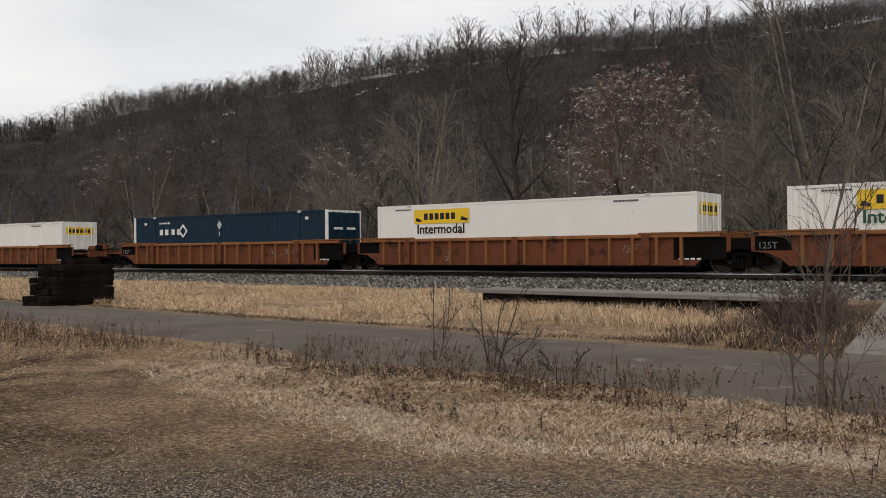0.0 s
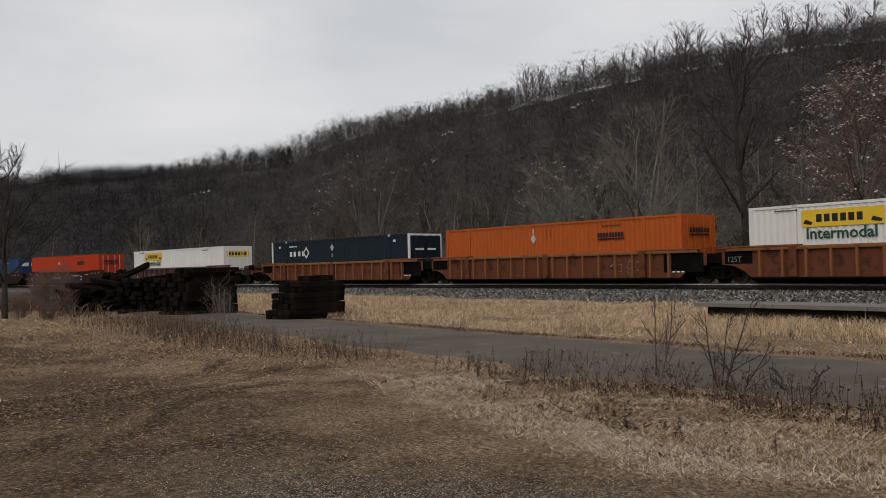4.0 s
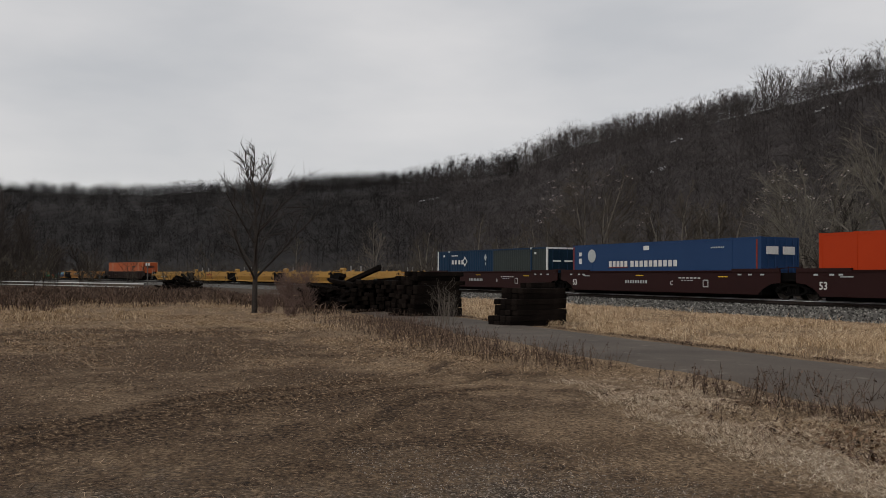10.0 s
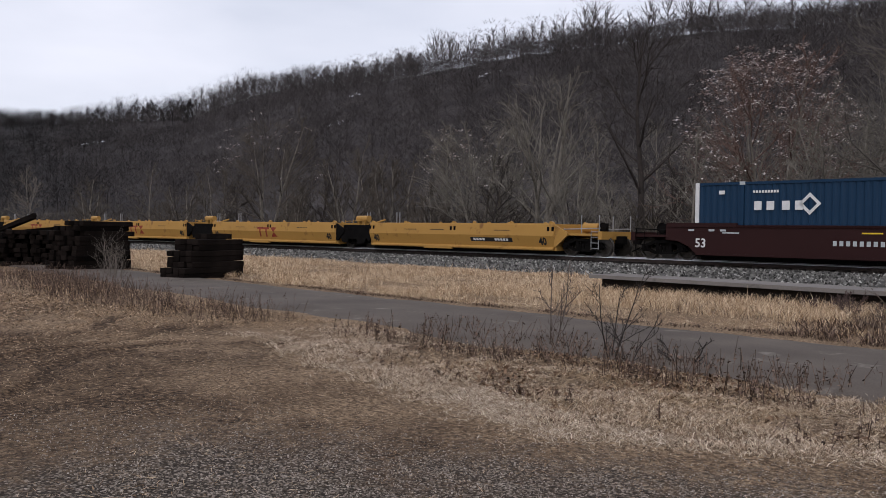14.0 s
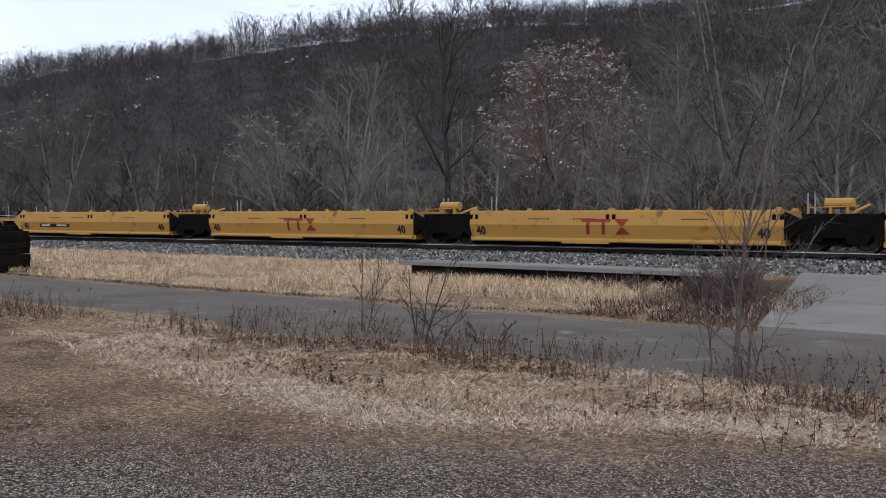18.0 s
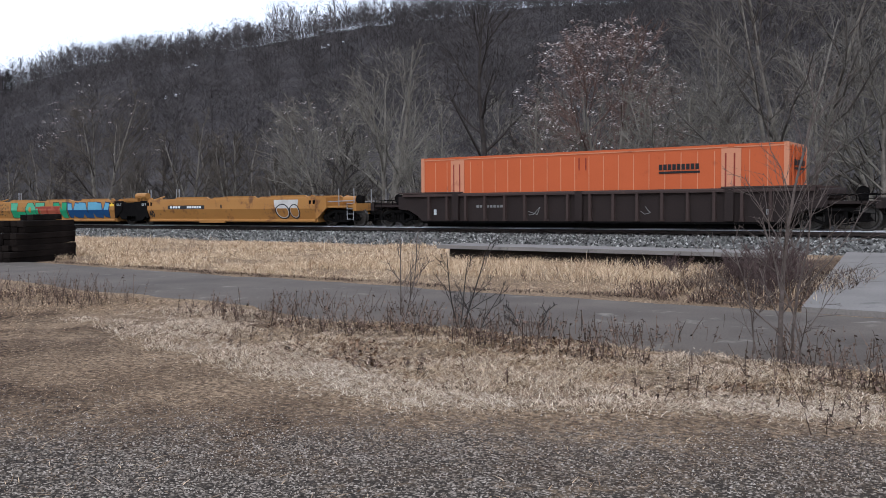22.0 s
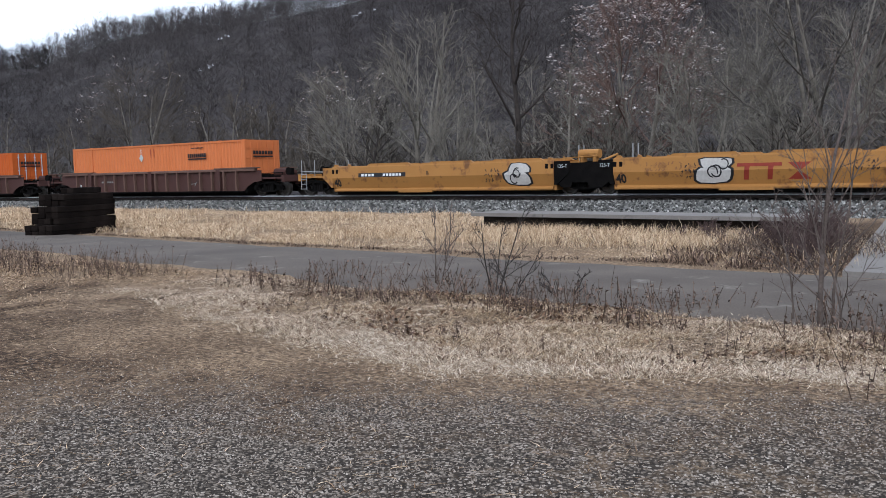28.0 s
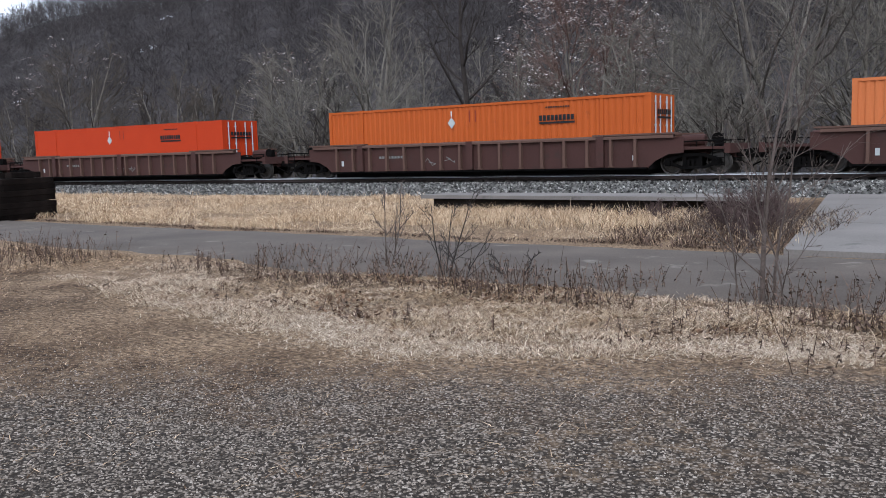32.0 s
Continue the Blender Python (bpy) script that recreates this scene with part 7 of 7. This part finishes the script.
def strew(name, P, S, material, label, seed):
    """Stones at points P with half-sizes S."""
    rng = np.random.default_rng(seed)
    pool = stone_pool(seed)
    kind = rng.integers(0, len(pool), len(P))
    V, F, o = [], [], 0
    for k, (v, f) in enumerate(pool):
        m = kind == k
        n = int(m.sum())
        a = rng.random(n) * math.tau
        c, s = np.cos(a), np.sin(a)
        x = v[None, :, 0] * c[:, None] - v[None, :, 1] * s[:, None]
        y = v[None, :, 0] * s[:, None] + v[None, :, 1] * c[:, None]
        z = np.broadcast_to(v[None, :, 2] * 0.75, x.shape)
        w = np.stack([x, y, z], -1) * S[m][:, None, None] + P[m][:, None]
        V.append(w.reshape(-1, 3))
        F.append((np.arange(n)[:, None, None] * 5 + f[None] + o).reshape(-1, 3))
        o += n * 5
    return tagged(tris(name, np.concatenate(V), np.concatenate(F), material), label, "stones", kind="stuff")


def make_stones():
    rng = np.random.default_rng(23)
    n = 26000
    s = -95 + 112 * rng.random(n) ** 0.85
    lat = rng.uniform(1.75, 6.3, n)
    h = np.interp(lat, [0.95, 2.2, 4.2, 6.4], [-0.17, -0.16, -0.35, -0.63]) + 0.02
    a = s / RAD
    P = np.stack([(RAD - lat) * np.sin(a), CY + (RAD - lat) * np.cos(a), RAIL_Z + h], -1)
    strew("ballast_stones", P, rng.uniform(0.035, 0.085, n), M_STONE, "angular grey ballast stones on the bank", 24)
    P = spots_in(105000, -8, 5, 2.0, 6.2, lambda x, y: zone_gravel(x, y) * smooth(1.45 - np.hypot(x, y) / 9), 25)
    P[:, 2] += 0.008
    strew("gravel_stones", P, np.random.default_rng(26).uniform(0.006, 0.015, len(P)), M_GRIT, "small grey stones lying on the gravel", 27)

    P = spots_in(480000, -27, -3.5, -6.5, 8.2, lambda x, y: (0.25 + 0.75 * zone_dirt(x, y)) * (1 - 0.6 * zone_gravel(x, y)) * (1 - 0.5 * zone_rut(x, y)) * np.clip(0.02 + 2.9 / np.hypot(x, y), 0, 0.5) * (y > 0.42 * x - 0.5), 28)
    P[:, 2] += 0.006
    strew("soil_clods", P, np.random.default_rng(29).uniform(0.004, 0.013, len(P)) * np.clip(np.hypot(P[:, 0], P[:, 1]) / 8, 0.8, 2.4), M_CLOD, "crumbs of soil and small stones on the bare field", 30)

    P = spots_in(330000, -11.5, 5, 2.4, 8.2, lambda x, y: 0.6 * np.exp(-(((past_fringe(x, y) + 1.1) / 0.85) ** 2)) * smooth((x + 11.5) / 2), 36)
    P[:, 2] += 0.006
    strew("verge_grit", P, np.random.default_rng(37).uniform(0.004, 0.012, len(P)), M_VERGEGRIT, "tan grit and crumbs between gravel and grass", 38)


make_stones()


# ---- weeds, saplings and shrubs before the track ----
def weeds(name, label, n, area, tall, seed, leafy=6):
    """Dead upright weeds with curled leaves."""
    rng = np.random.default_rng(seed)
    x0, x1, y0, y1, keep = area
    P = spots_in(n, x0, x1, y0, y1, keep, seed)
    H = rng.uniform(tall[0], tall[1], len(P))
    V, F, o = [], [], 0
    for p, h in zip(P, H):
        d = np.array([rng.normal(0, 0.32), rng.normal(0, 0.32), 1.0])
        r = 0.0035 + 0.002 * rng.random()
        ring = np.array([(math.cos(a) * r, math.sin(a) * r, 0) for a in (0, 2.1, 4.2)])
        V.append(np.concatenate([p + ring, p + d * h + ring * 0.5]))
        F += [(o, o + 1, o + 4), (o, o + 4, o + 3), (o + 1, o + 2, o + 5), (o + 1, o + 5, o + 4), (o + 2, o, o + 3), (o + 2, o + 3, o + 5)]
        o += 6
        for k in range(rng.integers(2, leafy + 1)):
            q = p + d * h * rng.uniform(0.3, 1.0)
            a, s = rng.random() * math.tau, rng.uniform(0.018, 0.05)
            u = np.array([math.cos(a), math.sin(a), rng.uniform(-0.9, 0.3)]) * s
            w = np.array([-math.sin(a), math.cos(a), rng.uniform(-0.5, 0.5)]) * s * 0.35
            V.append(np.array([q, q + u * 0.5 - w, q + u, q + u * 0.5 + w]))
            F += [(o, o + 1, o + 2), (o, o + 2, o + 3)]
            o += 4
    return tagged(tris(name, np.concatenate(V), F, M_WEED), label, "weeds", kind="stuff")


weeds("west_weeds", "dead dark brown weeds beside the lane", 3800, (-30.0, -13.0, 6.0, 10.2, lambda x, y: clump(x, y, 1.2, 131, 0.3, 0.5) * smooth((y - 6.3 - 0.13 * np.clip(x + 18, 0, 9)) / 0.6) * smooth((8.9 + 0.1 * np.clip(-17 - x, 0, 12) - y) / 0.5)), (0.12, 0.5), 31, 7)
weeds("verge_weeds", "dead reddish weeds at the lane's near edge", 2100, (-11, 6, 7.7, 9.5, lambda x, y: clump(x, y, 0.8, 133, 0.36, 0.56)), (0.1, 0.36), 33, 8)
weeds("lane_weeds", "dead weeds growing in a crack of the lane", 900, (-10.5, 3.5, 9.0, 10.6, lambda x, y: clump(x, y, 0.7, 137, 0.4, 0.6) * np.exp(-(((y - 9.7 - 0.3 * (x > -6)) / 0.45) ** 2))), (0.08, 0.34), 39, 6)
weeds("verge_litter_weeds", "low dead weeds scattered in the verge", 900, (-10, 6, 6.2, 8.4, lambda x, y: clump(x, y, 0.9, 135, 0.42, 0.6)), (0.05, 0.2), 35, 8)


def shrub(name, label, x, y, tall, seed, forks, kids, spread, material, levels=3, up=0.45, trunk=0.008, twig=0.003, base=0.12, bend=0.2):
    segs = limb_tree(seed, tall, spread, levels, kids, trunk, bend, base=base, forks=forks, up=up, twig=twig)
    ob = thing(name, label, "shrub", "", pose(x, y, float(height(x, y))))
    for k in range(forks):
        v, f = limb_arrays([q for q in segs if q[5] == k], (5, 4, 3, 3, 3))
        tris("branching_stem", v, f, material, ob, smooth=True)
    return ob


def bush(name, label, x, y, tall, seed, stems, material, crown=0.45, twig=0.0042, limbs=6, fan=(0.15, 0.6)):
    """A low bush: several stems fanning from one root, each with its branches as one part."""
    segs = bare(seed, tall, crown, 0.12, limbs, 5, 3, 0.008, twig, 0.12, stems=stems, fan=fan, flare=(52, 26), steps=(5, 3, 1), wander=0.09)
    ob = thing(name, label, "shrub", "", pose(x, y, float(height(x, y))))
    for k in range(stems):
        v, f = limb_arrays([q for q in segs if q[5] == k], (5, 4, 3, 3, 3))
        tris("branching_stem", v, f, material, ob, smooth=True)
    return ob


M_THICKET = surface("dark_thicket_twigs", (0.05, 0.034, 0.031), (0.13, 0.092, 0.082), 0.95, 1.5, 12, 0, spec=0.05)
M_SAPBARK = surface("pale_sapling_bark", (0.06, 0.046, 0.039), (0.15, 0.121, 0.104), 0.9, 5, 30, 0.4, depth=0.004, spec=0.1)
segs = bare(77, 3.2, 0.44, 0.1, 15, 6, 3, 0.0092, 0.003, 0.12, flare=(46, 20), wander=0.05, stout=0.36)
split_tree("sapling", "bare many-branched sapling at the lane's edge", pose(-2.55, 8.95, 0), segs, M_SAPBARK, M_SAPBARK)
for dx, dy, h, sd in ((0.10, 0.08, 2.3, 78), (-0.3, 0.12, 1.5, 81), (0.22, -0.1, 1.7, 82)):
    bush("sapling_shoot", "thin bare shoot beside the sapling", -2.55 + dx, 8.95 + dy, h, sd, 1, M_SAPBARK, 0.36, 0.003, 8)
bush("shrub", "dark bare shrub by the lane", -6.65, 9.1, 1.5, 83, 3, M_DARKBARK, 0.36, 0.0028, 5, (0.1, 0.36))
bush("shrub", "dark bare forked shrub by the lane", -7.85, 9.35, 1.35, 84, 2, M_SAPBARK, 0.42, 0.0036, 6, (0.05, 0.3))
bush("shrub", "small dark bare shrub by the lane", -6.3, 9.0, 0.9, 85, 2, M_DARKBARK, 0.4, 0.0028, 5, (0.2, 0.5))
bush("shrub", "low bare shrub leaning over the lane", -5.7, 9.3, 0.7, 183, 2, M_DARKBARK, 0.5, 0.0032, 6, (0.5, 0.9))
for i, (x, y, h, sd) in enumerate(((-4.55, 15.6, 1.25, 86), (-4.6, 16.4, 1.2, 87), (-5.1, 16.2, 1.0, 88), (-4.5, 14.9, 0.75, 89), (-5.7, 17.2, 0.8, 90), (-4.9, 17.6, 0.9, 91))):
    bush("thicket_bush", "dense reddish-brown twiggy bush by the slab", x, y, h, sd, 10, M_THICKET)
for i in range(7):
    bush("thicket_bush", "low dark brush before the old dock", -8.2 + i * 0.5, 18.2 + 0.5 * math.sin(i * 2.1), 0.5 + 0.1 * (i % 3), 140 + i, 5, M_THICKET)
for i, (x, y, h, sd) in enumerate(((-26.6, 10.7, 1.6, 160), (-25.6, 10.4, 1.3, 161), (-27.6, 10.9, 1.2, 162))):
    shrub("shrub", "pale tangled bare shrub near the stacked ties", x, y, h, sd, 4, (7, 4), 0.8, M_PALETWIG, 3, 0.3, 0.009, 0.004)
for i, (x, y, h, sd) in enumerate(((-46.5, 10.2, 2.3, 170), (-44.5, 8.8, 2.0, 171), (-43.2, 9.0, 1.8, 172), (-48.2, 10.8, 2.2, 173), (-45.6, 9.2, 1.8, 177), (-40.2, 9.0, 1.3, 174), (-36.8, 6.6, 1.1, 175), (-33.3, 6.9, 0.9, 176))):
    shrub("thicket_bush", "fuzzy brown bush beside the old ties", x, y, h, sd, 10, (9, 7), 1.0, M_REDTWIG, 3, 0.3, 0.006, 0.007, 0.05)

M_GROVETWIG = surface("dark_grove_twigs", (0.035, 0.029, 0.026), (0.085, 0.07, 0.062), 0.95, 1.5, 12, 0, spec=0.05)
segs = bare(98, 6.6, 0.56, 0.2, 14, 8, 5, 0.0195, 0.0165, 0.06, flare=(54, 24), wander=0.04, stout=0.55)
split_tree("tree", "lone slender bare tree at the field's edge", pose(-37.2, 6.15, 0), segs, M_DARKBARK, M_DARKBARK)
rg = random.Random(9)
for i in range(64):
    az, d = (rg.uniform(92.5, 109) if i > 3 else rg.uniform(88, 93)), rg.uniform(122, 170)
    x, y = -d * math.sin(math.radians(az)), d * math.cos(math.radians(az))
    tall = (4.5 + 4.6 * smooth((az - 92.5) / 5)) * d / 75 * rg.uniform(0.6, 1.05)
    segs = bare(400 + i, tall, 0.38, 0.18, 12, 6, 4, 0.011, 0.034, 0.1, stems=1 + i % 2, flare=(48, 22), steps=(6, 3, 1))
    split_tree("tree", "bare dark tree in the grove west of the field", pose(x, y, float(height(x, y))), segs, M_DARKBARK, M_GROVETWIG, group="bare grove west of the field")
pool_ = []
for k in range(5):
    pool_.append(limb_arrays(limb_tree(520 + k, 1.0, 0.9, 3, (6, 5), 0.008, 0.18, base=0.1, up=0.3, forks=3, thick=0.5, twig=0.006, steps=(3, 2, 1)), (3, 3, 3, 3, 3)))
spots_ = []
for i in range(330):
    az, d = rg.uniform(80, 109), rg.uniform(100, 170)
    if 82 < az < 93 and rg.random() < 0.85:
        continue
    x, y = -d * math.sin(math.radians(az)), d * math.cos(math.radians(az))
    if math.hypot(x - CX, y - CY) < RAD - 9:
        spots_.append((x, y, float(height(x, y)) - 0.1, rg.uniform(2.0, 6.0), rg.randrange(5), rg.random() * 6.3))
scatter("west_brush", spots_, pool_, M_BRUSH, "dark tangled brush at the far end of the field", "brush")


# ---- old dock, concrete slab, puddle ----
def make_slab():
    ob = tagged(new("concrete_slab"), "pale worn concrete slab crossing to the track", "slab", kind="structure")
    # panels between open joints, rising gently towards the track
    rows = [13.15, 17.6, 22.2, 26.0]
    for i in range(3):
        y0, y1 = rows[i] + 0.02, rows[i + 1] - 0.02
        for j in range(4):
            def west(y):
                return -3.45 - 0.17 * (y - 13.15)
            bm = bmesh.new()
            pts = []
            for y in (y0, y1):
                a = west(y) if j == 0 else -0.2 + 4.6 * (j - 1) + 0.02
                b = -0.2 + 4.6 * j - 0.02
                pts.append((a, b, y))
            z0, z1 = 0.07 + 0.04 * i, 0.07 + 0.04 * (i + 1)
            lo = [bm.verts.new((pts[0][0], y0, -0.1)), bm.verts.new((pts[0][1], y0, -0.1)), bm.verts.new((pts[1][1], y1, -0.1)), bm.verts.new((pts[1][0], y1, -0.1))]
            hi = [bm.verts.new((pts[0][0], y0, z0)), bm.verts.new((pts[0][1], y0, z0)), bm.verts.new((pts[1][1], y1, z1)), bm.verts.new((pts[1][0], y1, z1))]
            bm.faces.new(hi)
            for k in range(4):
                bm.faces.new((lo[k], lo[(k + 1) % 4], hi[(k + 1) % 4], hi[k]))
            part("panel", bm, M_CONCRETE, ob)
    return ob


make_slab()
dock = tagged(new("loading_dock"), "low old concrete dock with a dark open front", "dock", kind="structure")
bm = bmesh.new()
for i in range(4):
    x0 = -15.3 + i * 2.45
    box(bm, x0 + 0.01, x0 + 2.44, 19.8, 21.2, 0.35, 0.45)
part("deck", bm, M_CONCRETE, dock)
# Dark board placed below the deck in place of its shadow gap.
bm = bmesh.new()
box(bm, -15.2, -5.5, 20.3, 20.5, -0.1, 0.32)
part("front_wall", bm, M_TIE, dock, "dark board standing in for the shadow gap under the deck")


# ---- stacked old ties ----
def tie_piece():
    bm = bmesh.new()
    L, W, H = 1.29, 0.115, 0.087
    v = box(bm, -L, L, -W, W, -H, H)
    bmesh.ops.bevel(bm, geom=list(bm.edges), offset=0.012, segments=1, affect="EDGES")
    me = bpy.data.meshes.new("tie")
    bm.to_mesh(me)
    bm.free()
    me.materials.append(M_TIEEND)
    return me


TIE = tie_piece()


def tie_stack(x, y, turn, rows, layers, seed, label, cut=None, mess=0.03, shift=None):
    """A squared pile: ties lie side by side, layer on layer. cut(layer, row) leaves a place empty, shift(layer) is the length of its ties."""
    r = random.Random(seed)
    ob = thing("tie_stack", label, "timber stack", "stacks of old ties", pose(x, y, float(height(x, y)), 0, 0, turn))
    for k in range(layers):
        for i in range(rows):
            if cut and cut(k, i):
                continue
            q = shift(k) if shift else 1.0
            dx = 1.29 * (1 - q)
            share("tie", TIE, None, ob, at=pose(dx + r.gauss(0, mess), (i - (rows - 1) / 2) * 0.245 + r.gauss(0, 0.006), 0.09 + k * 0.178, r.gauss(0, 1.2), r.gauss(0, 0.4), r.gauss(0, 12 * mess)) @ Matrix.Diagonal((q, 1, 1, 1)))
    return ob


# one near the lane, its long sides towards it and its ends stepped
tie_stack(-25.85, 13.4, 112, 4, 8, 1, "squared stack of black creosoted railway ties", lambda k, i: k == 7 and i < 2, 0.025, lambda k: 1.1 if k < 2 else 0.98 if k < 5 else 0.86 if k < 7 else 0.5)
tie_stack(-32.3, 12.1, 112, 6, 10, 3, "tall leaning stack of dark brown railway ties", lambda k, i: k == 9 and i > 3, 0.10, lambda k: 1.02 - 0.015 * k)
tie_stack(-37.0, 11.8, 150, 9, 8, 4, "loose stack of black ties seen from their ends", lambda k, i: k > 5 and i in (0, 1, 8), 0.2)


def heap(x, y, rx, ry, n, tall, seed, label):
    """A tumbled heap: ties thrown at all angles on a low mound."""
    r = random.Random(seed)
    ob = thing("tie_heap", label, "timber heap", "", pose(x, y, float(height(x, y))))
    for i in range(n):
        a, q = r.random() * math.tau, math.sqrt(r.random())
        px, py = rx * q * math.cos(a), ry * q * math.sin(a)
        z = 0.12 + tall * (1 - q) ** 0.7 * r.uniform(0.3, 1.0)
        share("tie", TIE, None, ob, at=pose(px, py, z, r.gauss(0, 14), r.gauss(0, 11), r.uniform(-40, 60)))
    return ob


heap(-80.0, 6.6, 2.0, 1.3, 70, 1.7, 5, "distant black heap of railway ties")
heap(-40.3, 12.0, 2.3, 1.4, 90, 1.9, 7, "tumbled heap of black broken railway ties")
heap(-43.2, 11.2, 2.8, 1.5, 80, 1.5, 8, "tumbled heap of old ties under brush")


# ---- guard rail, sign post, far bits ----
M_GUARD = surface("pale_guard_rail", (0.62, 0.62, 0.60), (0.76, 0.76, 0.74), 0.6, 1, 20, 0.05)
M_POSTWOOD = surface("grey_post", (0.08, 0.075, 0.07), (0.15, 0.14, 0.13), 0.9, 2, 20, 0.3)


def guard_rail():
    a, b = Vector((-88.5, 4.0, 0)), Vector((-160.0, -39.7, 0))
    n = 26
    ob = tagged(new("guard_rail"), "long pale two-rail guard fence on short posts", "guard rail")
    ob.matrix_basis = pose(a.x, a.y, 0, 0, 0, math.degrees(math.atan2((b - a).y, (b - a).x)))
    step = (b - a).length / n
    for i in range(n):
        for z in (0.3, 0.62):
            bm = bmesh.new()
            loft(bm, [(0.0, z), (0.05, z + 0.02), (0.05, z + 0.08), (0.0, z + 0.1), (-0.012, z + 0.1), (-0.012, z)], i * step, (i + 1) * step)
            part("beam", bm, M_GUARD, ob)
        bm = bmesh.new()
        box(bm, i * step - 0.08, i * step + 0.08, -0.17, -0.02, -0.3, 0.74)
        part("post", bm, M_POSTWOOD, ob)
    return ob


guard_rail()
sp = thing("sign_post", "thin grey post at the guard rail's end", "post", "", pose(-88.0, 4.3, 0))
bm = bmesh.new()
rod(bm, (0, 0, -0.3), (0, 0, 2.7), 0.05, 8)
part("pole", bm, M_POSTWOOD, sp)
bm = bmesh.new()
box(bm, -0.02, 0.02, -0.2, 0.2, 2.45, 2.7)
part("sign_plate", bm, M_GUARD, sp)

# patches of old snow on the hill
M_SNOW = surface("old_snow", (0.55, 0.56, 0.58), (0.72, 0.73, 0.75), 0.8, 0.6, 6, 0.3)


def on_hill(az, el):
    a, q = math.radians(az), math.tan(math.radians(el))
    d = 60.0
    while d < 900:
        x, y = -d * math.sin(a), d * math.cos(a)
        if float(height(x, y)) > EYE + q * d:
            return x, y, float(height(x, y)), d
        d += 1.5
    return None


rs = random.Random(4)
for az, el, w, n in ((54.45, 6.85, 2.6, 8), (53.4, 8.75, 3.0, 5), (44.4, 10.25, 4.0, 5), (69.4, 5.0, 6.0, 7), (62.0, 3.6, 2.0, 2)):
    hit = on_hill(az, el)
    if not hit:
        continue
    V, F = [], []
    for k in range(n):
        a = math.radians(az) + rs.uniform(-w, w) / hit[3]
        d = hit[3] + rs.uniform(-3, 3)
        x, y = -d * math.sin(a), d * math.cos(a)
        o = len(V)
        r0 = rs.uniform(0.3, 0.9)
        V.append((x, y, float(height(x, y)) + 0.9))
        for i in range(9):
            t = math.tau * i / 9
            q = r0 * rs.uniform(0.6, 1.2)
            X, Y = x + 1.6 * q * math.cos(t), y + q * math.sin(t)
            V.append((X, Y, float(height(X, Y)) + 0.35))
        F += [(o, o + 1 + i, o + 1 + (i + 1) % 9) for i in range(9)]
    tagged(tris("snow_patch", V, F, M_SNOW), "old snow lying on a ledge of the hill", "snow", kind="stuff")

motions()
